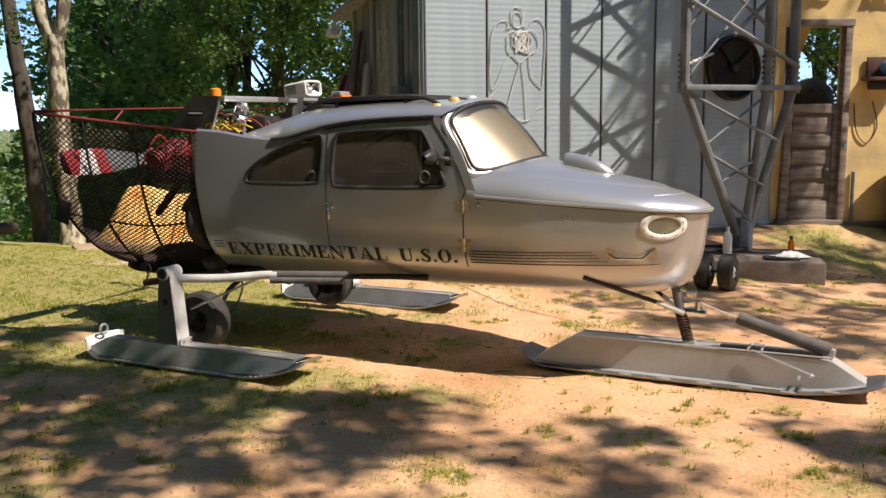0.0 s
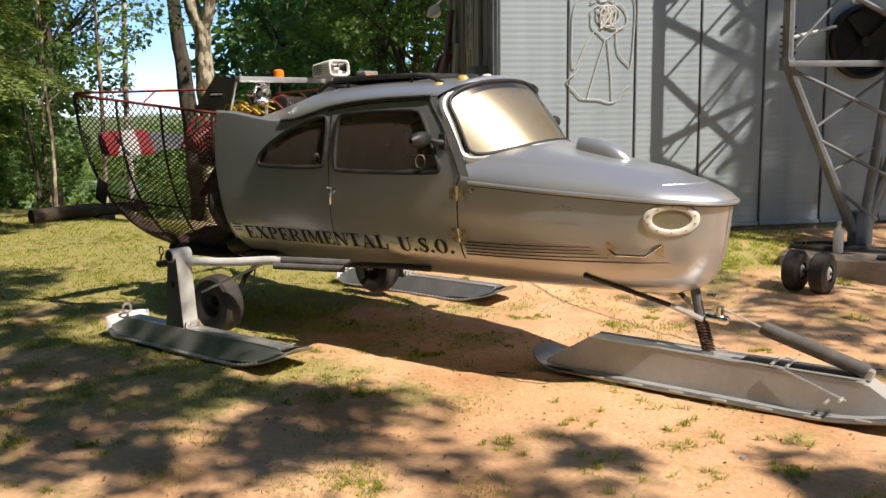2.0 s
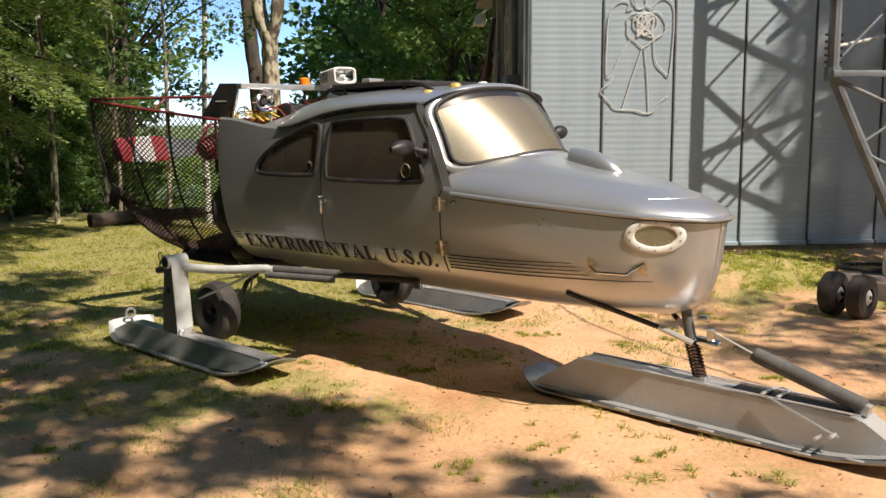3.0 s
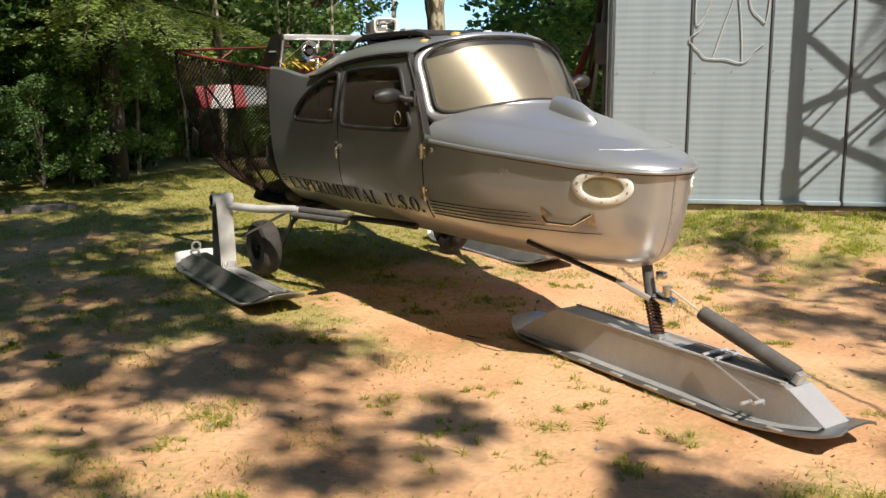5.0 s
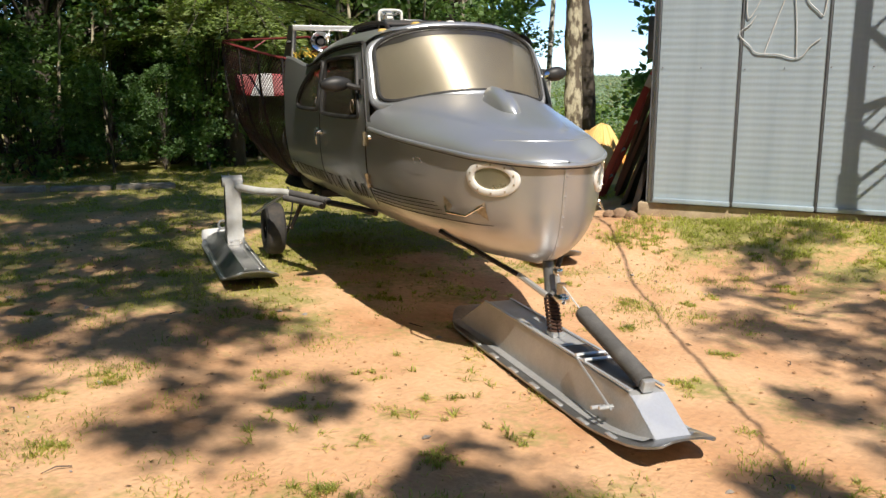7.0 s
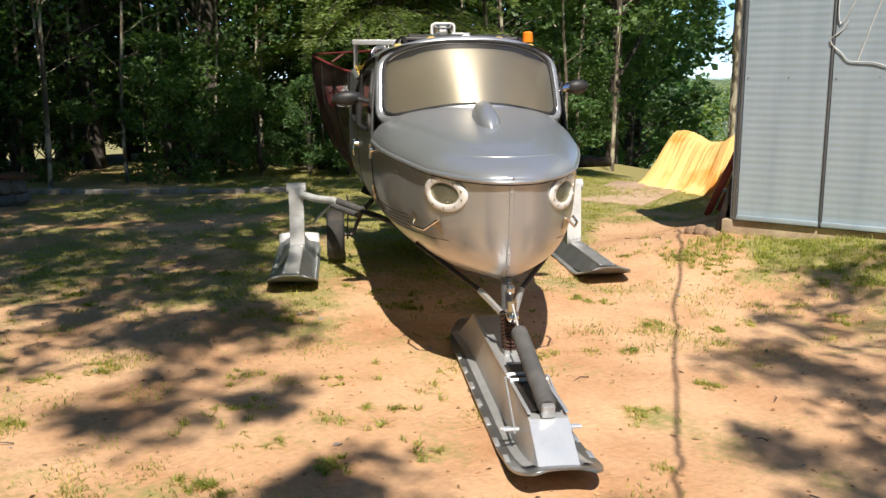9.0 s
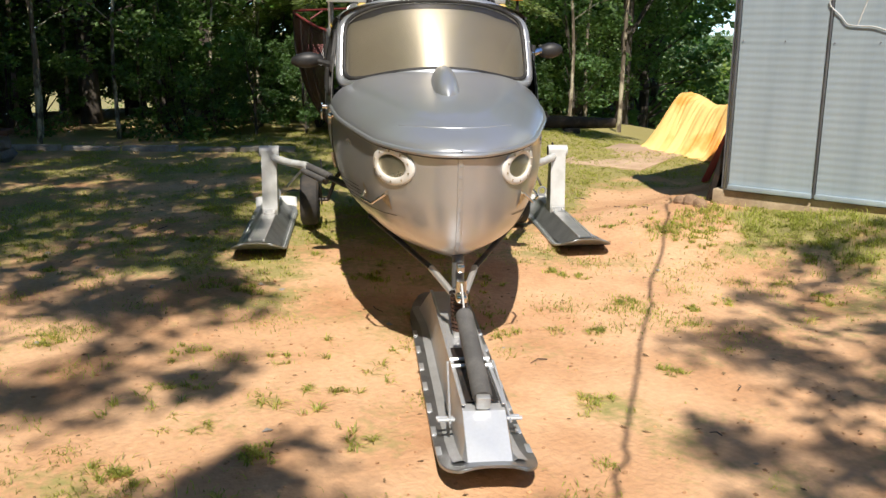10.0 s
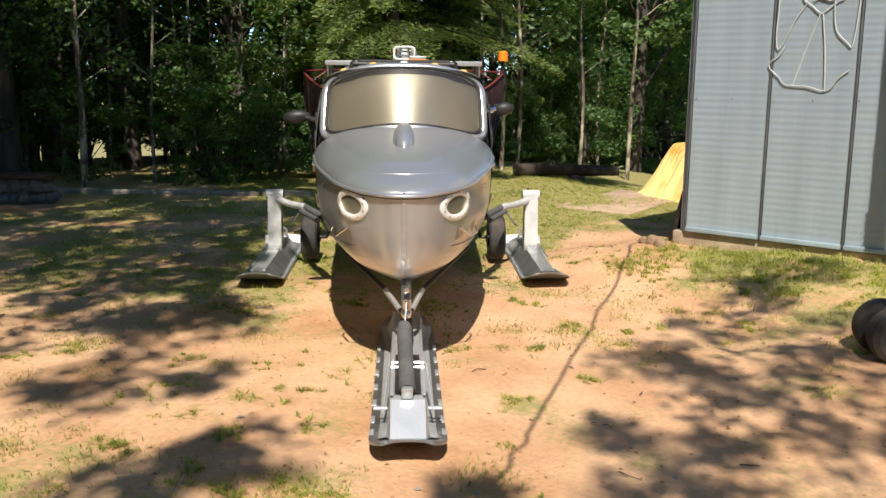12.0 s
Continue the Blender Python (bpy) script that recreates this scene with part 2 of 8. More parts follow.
# ---- building tools ----
class Build:
    """Collects the corners and faces of one mesh."""

    def __init__(self):
        self.v, self.f = [], []

    def add(self, verts, faces):
        o = len(self.v)
        self.v += [tuple(p) for p in verts]
        self.f += [tuple(i + o for i in f) for f in faces]
        return self

    def grid(self, rows, close_u=False, close_v=False):
        n, m = len(rows), len(rows[0])
        faces = []
        for i in range(n if close_u else n - 1):
            for j in range(m if close_v else m - 1):
                a, b = i % n, (i + 1) % n
                c, d = j % m, (j + 1) % m
                faces.append((a * m + c, a * m + d, b * m + d, b * m + c))
        return self.add([p for r in rows for p in r], faces)

    def box(self, c, s, m=None, bev=0.0):
        """A box of size s round c, its edges bevelled, turned by m about its middle."""
        hx, hy, hz = (k / 2 for k in s)
        b = min(bev, hx * 0.8, hy * 0.8, hz * 0.8)
        if b <= 0:
            pts = [Vector((x, y, z)) for x in (-hx, hx) for y in (-hy, hy) for z in (-hz, hz)]
            faces = [(0, 1, 3, 2), (4, 6, 7, 5), (0, 4, 5, 1), (2, 3, 7, 6), (0, 2, 6, 4), (1, 5, 7, 3)]
        else:
            bm = bmesh.new()
            bmesh.ops.create_cube(bm, size=1.0)
            bmesh.ops.scale(bm, vec=s, verts=bm.verts)
            bmesh.ops.bevel(bm, geom=bm.edges[:], offset=b, segments=2, profile=0.5, affect="EDGES")
            bm.verts.index_update()
            pts = [p.co.copy() for p in bm.verts]
            faces = [[p.index for p in f.verts] for f in bm.faces]
            bm.free()
        if m is not None:
            pts = [m.to_3x3() @ p for p in pts]
        return self.add([p + Vector(c) for p in pts], faces)

    def tube(self, pts, r, n=8, cap=True, closed=False):
        """A round tube along pts; r is one radius or one for each point."""
        pts = [Vector(p) for p in pts]
        k = len(pts)
        rs = r if isinstance(r, (list, tuple)) else [r] * k
        rings = []
        up = None
        for i, p in enumerate(pts):
            a = pts[(i - 1) % k] if (closed or i) else p
            b = pts[(i + 1) % k] if (closed or i < k - 1) else p
            t = (b - a).normalized()
            if up is None:
                up = Vector((0, 0, 1)) if abs(t.z) < 0.9 else Vector((1, 0, 0))
            side = t.cross(up)
            if side.length < 1e-6:
                side = t.orthogonal()
            side.normalize()
            up = side.cross(t).normalized()
            rings.append([p + (side * math.cos(q) + up * math.sin(q)) * rs[i] for q in (2 * math.pi * j / n for j in range(n))])
        o = len(self.v)
        self.grid(rings, close_u=closed, close_v=True)
        if cap and not closed:
            self.f.append(tuple(o + j for j in range(n))[::-1])
            self.f.append(tuple(o + (k - 1) * n + j for j in range(n)))
        return self

    def lathe(self, prof, m, n=24):
        """Turns the profile [(radius, height)] about z and sets it by the pose m."""
        rows = [[m @ Vector((r * math.cos(q), r * math.sin(q), h)) for q in (2 * math.pi * j / n for j in range(n))] for r, h in prof]
        return self.grid(rows, close_v=True)

    def mesh(self, name, mat, sharp=35):
        me = bpy.data.meshes.new(name)
        me.from_pydata(self.v, [], self.f)
        bm = bmesh.new()
        bm.from_mesh(me)
        bmesh.ops.recalc_face_normals(bm, faces=bm.faces[:])
        bm.to_mesh(me)
        bm.free()
        me.materials.append(mat)
        me.polygons.foreach_set("use_smooth", [True] * len(me.polygons))
        me.set_sharp_from_angle(angle=radians(sharp))
        return me


def part(name, build, mat, parent=None, label="", sharp=35):
    """Links what was built as one mesh object, under a thing or a part."""
    ob = new(name, build.mesh(name, mat, sharp))
    if parent is not None:
        ob.parent = parent
    return tagged(ob, label)


def thing(name, m, label, category, group="", kind=""):
    ob = new(name)
    ob.matrix_world = m
    ob.empty_display_size = 0.1
    return tagged(ob, label, category, group, kind)


def raw_mesh(name, verts, faces, mat, smooth=False):
    """A large mesh from arrays of corners and of four- or three-sided faces."""
    verts, faces = np.asarray(verts, dtype=np.float32), np.asarray(faces, dtype=np.int32)
    k = faces.shape[1]
    me = bpy.data.meshes.new(name)
    me.vertices.add(len(verts))
    me.vertices.foreach_set("co", verts.ravel())
    me.loops.add(faces.size)
    me.loops.foreach_set("vertex_index", faces.ravel())
    me.polygons.add(len(faces))
    me.polygons.foreach_set("loop_start", np.arange(0, faces.size, k, dtype=np.int32))
    me.polygons.foreach_set("loop_total", np.full(len(faces), k, dtype=np.int32))
    me.polygons.foreach_set("use_smooth", np.full(len(faces), smooth))
    me.update(calc_edges=True)
    me.validate()
    me.materials.append(mat)
    return me


def lerp(a, b, t):
    return a + (b - a) * t


def smooth(a, b, x):
    t = min(1.0, max(0.0, (x - a) / (b - a)))
    return t * t * (3 - 2 * t)


def table(rows, x):
    """Smooth curve through rows of (x, y), rising in x."""
    if x <= rows[0][0]:
        return rows[0][1]
    if x >= rows[-1][0]:
        return rows[-1][1]
    for i in range(len(rows) - 1):
        if x <= rows[i + 1][0]:
            x0, y0 = rows[i]
            x1, y1 = rows[i + 1]
            h = x1 - x0
            m0 = (y1 - rows[i - 1][1]) / (x1 - rows[i - 1][0]) if i else (y1 - y0) / h
            m1 = (rows[i + 2][1] - y0) / (rows[i + 2][0] - x0) if i + 2 < len(rows) else (y1 - y0) / h
            t = (x - x0) / h
            return ((2 * t ** 3 - 3 * t ** 2 + 1) * y0 + (t ** 3 - 2 * t ** 2 + t) * h * m0
                    + (3 * t ** 2 - 2 * t ** 3) * y1 + (t ** 3 - t ** 2) * h * m1)


def curve3(pts, n):
    """n points along a smooth line through pts."""
    pts = [Vector(p) for p in pts]
    s = [0.0]
    for a, b in zip(pts, pts[1:]):
        s.append(s[-1] + (b - a).length)
    out = []
    for k in range(n):
        x = s[-1] * k / (n - 1)
        out.append(Vector([table([(q, p[i]) for q, p in zip(s, pts)], x) for i in range(3)]))
    return out


# ---- ground ----
WALL_C, WALL_A = Vector((-0.143, 8.403)), radians(22.8)
WALL_D = Vector((math.cos(WALL_A), math.sin(WALL_A)))
WALL_N = Vector((math.sin(WALL_A), -math.cos(WALL_A)))


def wall_point(s, d, z=0.0):
    """A point s along the metal wall and d in front of it."""
    p = WALL_C + WALL_D * s + WALL_N * d
    return Vector((p.x, p.y, z))


def ground_height(x, y):
    p = Vector((x, y)) - WALL_C
    s, d = p.dot(WALL_D), p.dot(WALL_N)
    z = (0.21 + 0.07 * smooth(0.3, 1.0, s)) * smooth(1.5, 0.15, d) * smooth(-1.2, -0.1, s) * smooth(9, 5, abs(d))
    z += 0.10 * smooth(0.9, -0.3, d) * smooth(3.2, 4.4, s) * smooth(12, 7, s)
    along = (x - 1.395) * 0.904 - (y - 5.175) * 0.427
    aside = (x - 1.395) * 0.427 + (y - 5.175) * 0.904
    z += 0.05 * max(smooth(-2.5, -5.0, x), smooth(-0.7, -2.2, along) * smooth(2.1, 1.4, aside) * smooth(-2.6, -1.4, aside))
    z += 0.05 * smooth(1.0, 0.25, math.hypot(x - 2.28, y - 7.68))
    h = (x + 5.4) * 0.394 + (y - 10.4) * 0.919
    z -= min(2.5, 0.16 * max(0.0, h - 0.5)) * smooth(-3.4, -4.8, x)
    r = math.hypot(x, y - 8.0)
    back = smooth(11.5, 14.0, r) * max(0.0, r - 11.5)
    z -= min(46.0, 0.20 * back) if r < 400 else 46.0
    return z


def greenness(x, y):
    """How thickly grass grows at a place, 0 to 1."""
    p = Vector((x, y)) - WALL_C
    s, d = p.dot(WALL_D), p.dot(WALL_N)
    g = 0.19 + 0.7 * smooth(2.4, 1.4, y)
    g += 0.38 * smooth(0.4, -2.2, x + 0.35 * (5.0 - y)) * smooth(2.6, 4.6, y)
    g += 0.62 * smooth(-0.9, -2.0, x) * smooth(6.0, 7.0, y)
    g += 0.42 * smooth(1.25, 0.7, d) * smooth(0.0, 0.3, d) * smooth(-0.6, 0.1, s) * smooth(2.9, 2.2, s)
    g += 0.45 * smooth(1.6, 0.9, d) * smooth(3.6, 4.1, s)
    g += 0.30 * smooth(1.0, 0.2, math.hypot(x - 0.1, (y - 6.7) * 1.2))
    g += 0.22 * smooth(0.8, 0.1, math.hypot((x + 0.2) * 0.6, (y - 5.0) * 1.6))
    t = min(1.0, max(0.0, ((x - 0.9) * -2.9 + (y - 6.6) * 2.9) / 16.8))
    g -= 0.65 * smooth(0.85, 0.35, math.hypot(x - 0.9 + 2.9 * t, y - 6.6 - 2.9 * t))
    a = noise.noise(Vector((x * 0.9, y * 0.9, 3.1))) * 0.5 + noise.noise(Vector((x * 2.6, y * 2.6, 7.7))) * 0.55 + noise.noise(Vector((x * 7, y * 7, 1.3))) * 0.25
    far = smooth(9.5, 11, math.hypot(x, y - 8))
    return max(0.0, min(1.0, g + a * 0.95)) * (1 - far) + 0.8 * far


def spaced(lo, hi, step, out, grow):
    near = list(np.arange(lo, hi + 1e-6, step))
    left, right, d = [], [], step
    while near[0] - sum(left) > -out and len(left) < 400:
        d *= grow
        left.append(d)
    a = [near[0] - sum(left[:i + 1]) for i in range(len(left))][::-1]
    b = [near[-1] + sum(left[:i + 1]) for i in range(len(left))]
    return a + near + b


GX, GY = spaced(-5.2, 4.2, 0.05, 5200, 1.16), spaced(2.2, 9.8, 0.05, 5200, 1.16)
gv, gm = [], []
for y in GY:
    for x in GX:
        z = ground_height(x, y)
        g = greenness(x, y)
        if abs(x) < 14 and -4 < y < 20:
            z += 0.010 * noise.noise(Vector((x * 2.1, y * 2.1, 0))) + 0.006 * noise.noise(Vector((x * 6.5, y * 6.5, 4))) + 0.004 * noise.noise(Vector((x * 15, y * 15, 9)))
        gv.append((x, y, z))
        gm.append(g)
nx, ny = len(GX), len(GY)
idx = np.arange(nx * ny).reshape(ny, nx)
gf = np.stack([idx[:-1, :-1], idx[:-1, 1:], idx[1:, 1:], idx[1:, :-1]], -1).reshape(-1, 4)
SOIL = material("sandy red soil", (0.65, 0.408, 0.228), 0.95, 0, (0.45, 0.236, 0.11), 1.5, (0.40, 0.72), 30, 0.24, 0.8, 42)
sn, sl = SOIL.node_tree.nodes, SOIL.node_tree.links
sb = sn["Principled BSDF"]
att = sn.new("ShaderNodeAttribute")
att.attribute_name = "grass"
speck = sn.new("ShaderNodeTexNoise")
speck.inputs["Scale"].default_value, speck.inputs["Detail"].default_value = 22.0, 6.0
tcs = sn.new("ShaderNodeTexCoord")
sl.new(tcs.outputs["Object"], speck.inputs["Vector"])
addn = sn.new("ShaderNodeMath")
addn.operation = "ADD"
sl.new(att.outputs["Fac"], addn.inputs[0])
sl.new(speck.outputs["Fac"], addn.inputs[1])
rampg = sn.new("ShaderNodeValToRGB")
rampg.color_ramp.elements[0].position, rampg.color_ramp.elements[1].position = 0.80, 1.25
rampg.color_ramp.elements[0].color, rampg.color_ramp.elements[1].color = (0, 0, 0, 1), (0.88, 0.88, 0.88, 1)
half = sn.new("ShaderNodeMath")
half.operation = "MULTIPLY"
half.inputs[1].default_value = 0.8
sl.new(addn.outputs[0], half.inputs[0])
rampg.color_ramp.elements[0].position, rampg.color_ramp.elements[1].position = 0.62, 0.95
sl.new(half.outputs[0], rampg.inputs["Fac"])
greenmix = sn.new("ShaderNodeMix")
greenmix.data_type = "RGBA"
sl.new(rampg.outputs["Color"], greenmix.inputs["Factor"])
sl.new(sb.inputs["Base Color"].links[0].from_socket, greenmix.inputs["A"])
greenmix.inputs["B"].default_value = (0.28, 0.265, 0.085, 1)
sl.new(greenmix.outputs["Result"], sb.inputs["Base Color"])
gme = raw_mesh("ground", gv, gf, SOIL, True)
ga = gme.attributes.new("grass", "FLOAT", "POINT")
ga.data.foreach_set("value", gm)
ground = tagged(new("ground", gme), "sandy reddish soil with thin patches of grass", "ground", kind="structure")

# ---- the propeller sled ----
from mathutils.bvhtree import BVHTree

SLED = pose(1.395, 5.175, 0, 0, 0, -25.3)
sled = thing("propeller_sled", SLED, "silver homemade propeller sled with three skis and black lettering", "snow vehicle")

RIM = [(-3.0, 0.628), (-2.5, 0.602), (-2.0, 0.585), (-1.6, 0.562), (-1.17, 0.535), (-0.8, 0.492), (-0.6, 0.448), (-0.4, 0.392), (-0.2, 0.328),
       (-0.1, 0.270), (-0.02, 0.208), (0.03, 0.155), (0.065, 0.105), (0.083, 0.055), (0.09, 0.0)]
RIM_LINE = curve3([(a, b, 0) for a, b in RIM], 130)


def rim_z(u):
    return 0.985 + max(0.0, 0.09 - max(u, -1.15)) * 0.072


def keel_z(u):
    return table([(-3.0, 0.47), (-2.0, 0.475), (-1.0, 0.482), (-0.4, 0.492), (0.1, 0.50)], u)


STEM = [(0.0, 0.0), (0.2, -0.012), (0.5, -0.03), (0.78, -0.075), (0.92, -0.15), (1.0, -0.26)]
SHOULDER_Z = [(-3.0, 1.432), (-2.8, 1.420), (-2.6, 1.388), (-2.45, 1.375), (-2.3, 1.388), (-2.05, 1.45), (-1.76, 1.485), (-1.40, 1.50), (-1.2, 1.50)]
SHOULDER_W = [(-3.0, 0.615), (-2.5, 0.575), (-2.05, 0.535), (-1.4, 0.492), (-1.2, 0.475)]
ROOF_Z = [(-2.9, 1.36), (-2.73, 1.445), (-2.55, 1.51), (-2.28, 1.57), (-1.87, 1.60), (-1.5, 1.605), (-1.2, 1.588)]


def tail_u(z):
    return lerp(-2.875, -2.965, smooth(0.5, 1.2, z))


def side_v(u, z):
    """Half width of the flank above the belt."""
    w = table(RIM, u)
    b = rim_z(u)
    top, tw = table(SHOULDER_Z, u), table(SHOULDER_W, u)
    t = max(0.0, (z - b) / (top - b))
    return w - (w - tw) * t ** 1.7


def front_u(z):
    """The front edge of the cabin flank, along the windscreen pillar."""
    return table([(1.0, -1.05), (1.10, -1.095), (1.2, -1.135), (1.35, -1.215), (1.5, -1.325)], z)


# lower hull, from the belt round to the keel
hull = Build()
for sg in (-1, 1):
    rows = []
    for p in RIM_LINE:
        u, w = p.x, p.y
        bow = smooth(-0.55, 0.05, u)
        zr, zk = rim_z(u), keel_z(u)
        row = []
        for j in range(33):
            s = (j / 32) ** 0.8
            h = math.sqrt(max(0.0, 1 - s ** 4))
            uu = u + table(STEM, s) * bow
            z = lerp(zr, zk, s)
            if u < -2.6:
                uu = lerp(uu, tail_u(z) + (u + 3.0) * 0.9 * 1.0, smooth(-2.6, -2.96, u))
            row.append((uu, sg * w * h, z))
        rows.append(row)
    hull.grid(rows)
part("hull", hull, SILVER, sled, "silver painted rounded hull", 60)

QUARTER = [(-2.60, 1.125), (-2.565, 1.108), (-2.10, 1.112), (-2.065, 1.14), (-2.058, 1.375), (-2.085, 1.405), (-2.16, 1.392), (-2.354, 1.325), (-2.50, 1.245), (-2.585, 1.175)]
DOORWIN = [(-1.99, 1.12), (-1.965, 1.095), (-1.30, 1.105), (-1.272, 1.128), (-1.285, 1.17), (-1.40, 1.40), (-1.445, 1.435), (-1.94, 1.418), (-1.985, 1.39)]


def inside(poly, x, y):
    hit = False
    for (x0, y0), (x1, y1) in zip(poly, poly[1:] + poly[:1]):
        if (y0 > y) != (y1 > y) and x < (x1 - x0) * (y - y0) / (y1 - y0) + x0:
            hit = not hit
    return hit


def rounded(poly, n=90):
    """The outline with soft corners."""
    pts = [Vector((a, b)) for a, b in poly]
    for _ in range(2):
        pts = [q for a, b in zip(pts, pts[1:] + pts[:1]) for q in (a.lerp(b, 0.25), a.lerp(b, 0.75))]
    return [(p.x, p.y) for p in pts]


QUARTER, DOORWIN = rounded(QUARTER), rounded(DOORWIN)

# cabin flanks and tail fins, with the window openings cut through
flank = Build()
for sg in (-1, 1):
    n, m = 190, 44
    base = len(flank.v)
    for i in range(n + 1):
        for j in range(m + 1):
            f = i / n
            u0 = lerp(-1.10, -2.965, f)
            z = lerp(rim_z(u0), table(SHOULDER_Z, u0), j / m)
            u = lerp(front_u(z), tail_u(z), f)
            z = lerp(rim_z(u), table(SHOULDER_Z, u), j / m)
            flank.v.append((u, sg * side_v(u, z), z))
    for i in range(n):
        for j in range(m):
            a = base + i * (m + 1) + j
            q = (a, a + 1, a + m + 2, a + m + 1)
            cu, cz = (sum(flank.v[k][c] for k in q) / 4 for c in (0, 2))
            if not inside(QUARTER, cu, cz) and not inside(DOORWIN, cu, cz):
                flank.f.append(q)
    # inner skin of the tail fin, its rounded top edge and its end
    fin = []
    for i in range(16):
        u = lerp(-2.42, -2.965, i / 15)
        top = table(SHOULDER_Z, u)
        tu = u if i < 15 else -2.965
        row = [(tu, sg * side_v(u, top), top), (tu, sg * (side_v(u, top) - 0.012), top + 0.014), (tu, sg * (side_v(u, top) - 0.03), top + 0.010),
               (tu, sg * (side_v(u, top) - 0.042), top - 0.01), (tu + 0.02, sg * (side_v(u, 1.2) - 0.045), 1.2), (tu + 0.04, sg * (side_v(u, 1.08) - 0.045), 1.0)]
        fin.append(row)
    flank.grid(fin)
part("cabin_side", flank, SILVER, sled, "silver cabin flanks with dark windows", 60)
for sg in (-1, 1):
    tailring = Build()
    tailring.tube([(tail_u(z) - 0.004, sg * (side_v(-2.95, z) if z > 1.06 else 0.625 * math.sqrt(1 - max(0.0, (1.06 - z) / 0.60) ** 4)) - sg * 0.014, z)
                   for z in [1.43 - 0.03 * k for k in range(27)]], 0.014, 8)
    part("tail_edge", tailring, SILVER, sled)

# roof, running down as a turtle deck behind
roof = Build()
rows = []
for i in range(61):
    row = []
    for j in range(-24, 25):
        x = j / 24
        fu = -1.225 - 0.10 * abs(x) ** 2.5
        u = lerp(fu, -2.86, i / 60)
        zs, zc, ws = table(SHOULDER_Z, u), table(ROOF_Z, u), table(SHOULDER_W, u)
        k = smooth(-2.30, -2.62, u)
        ws -= 0.05 * k
        zs = lerp(zs, min(zs, zc) - 0.09, k)
        ang = x * math.pi / 2
        row.append((u, ws * math.copysign(abs(math.sin(ang)) ** 0.85, x), zs + (zc - zs) * math.cos(ang) ** 1.05 + 0.003))
    rows.append(row)
roof.grid(rows)
part("roof", roof, SILVER, sled, "silver roof sloping to a turtle deck", 60)
drip = Build()
for sg in (-1, 1):
    drip.tube([(u, sg * (table(SHOULDER_W, u) + 0.006), table(SHOULDER_Z, u) + 0.004) for u in np.linspace(-1.36, -2.42, 40)], 0.009, 6)
    drip.tube([(u, sg * (table(SHOULDER_W, u) + 0.007), table(SHOULDER_Z, u) - 0.014) for u in np.linspace(-1.36, -2.06, 30)], 0.005, 6)
part("drip_rail", drip, BLACK, sled)

# bonnet with its rolled lip
HOOD_Z = [(-1.25, 1.285), (-0.92, 1.252), (-0.74, 1.215), (-0.54, 1.176), (-0.24, 1.118), (-0.08, 1.074), (0.03, 1.034), (0.075, 1.006), (0.10, 0.985)]
PAD = [(-1.2, 0.70), (-1.05, 0.80), (-0.9, 0.78), (-0.7, 0.70), (-0.45, 0.60), (-0.25, 0.46), (-0.12, 0.20)]
deck = Build()
rows = []
for p in [q for q in RIM_LINE if q.x > -1.16]:
    u, w = p.x, p.y + 0.008
    row = []
    for j in range(-44, 45):
        x = math.sin(j / 44 * math.pi / 2)
        zr = rim_z(u) - 0.004
        edge = table(PAD, u)
        row.append((u + 0.012 * smooth(-0.3, 0.09, u), w * x, zr + max(0.0, table(HOOD_Z, u) - zr) * (1 - abs(x) ** 2.3) ** 0.62 + 0.007 * smooth(edge + 0.03, edge - 0.05, abs(x)) * smooth(-0.10, -0.20, u)))
    rows.append(row)
deck.grid(rows)
hood = part("bonnet", deck, SILVER, sled, "bright silver rounded bonnet", 60)
lip = Build()
lip_line = [(p.x + 0.012 * smooth(-0.3, 0.09, p.x), -(p.y + 0.008), rim_z(p.x) - 0.008) for p in RIM_LINE if p.x > -1.10]
lip_line = lip_line + [(a, -b, c) for a, b, c in lip_line[::-1][1:]]
lip.tube(lip_line, 0.0115, 8)
part("bonnet_lip", lip, SILVER, hood)
groove = Build()
groove.tube([(a, b * 0.993, c - 0.0115) for a, b, c in lip_line], 0.0045, 6)
part("bonnet_gap", groove, BLACK, hood)
scoop = Build()
rows = []
for i in range(15):
    t = i / 14
    hw = 0.064 * math.sin(math.pi * min(1, t * 0.62 + 0.02)) ** 0.6 if t < 0.97 else 0.004
    hw = 0.062 * math.sqrt(max(0.0, 1 - abs(2 * t - 0.75) ** 3.2 / 1.95)) if t < 1 else 0.004
    ht = 0.10 * math.sqrt(max(0.0, 1 - (abs(t - 0.30) / 0.72) ** 2.2))
    u = lerp(-0.735, -0.44, t)
    b = table(HOOD_Z, u) - 0.02
    rows.append([(u, hw * math.cos(q), b + ht * math.sin(q) ** 0.8 if math.sin(q) > 0 else b) for q in (math.pi * k / 12 for k in range(13))])
scoop.grid(rows)
part("air_scoop", scoop, SILVER, hood, "silver teardrop air scoop", 60)



def bonnet_point(u, v, up=0.0):
    """The point of the bonnet at this length and offset."""
    w = table([(a, b) for a, b in RIM if a < 0.06], u) + 0.008
    zr = rim_z(u) - 0.004
    return Vector((u + 0.012 * smooth(-0.3, 0.09, u), v, zr + max(0.0, table(HOOD_Z, u) - zr) * (1 - min(1.0, abs(v / w)) ** 2.3) ** 0.62 + up))


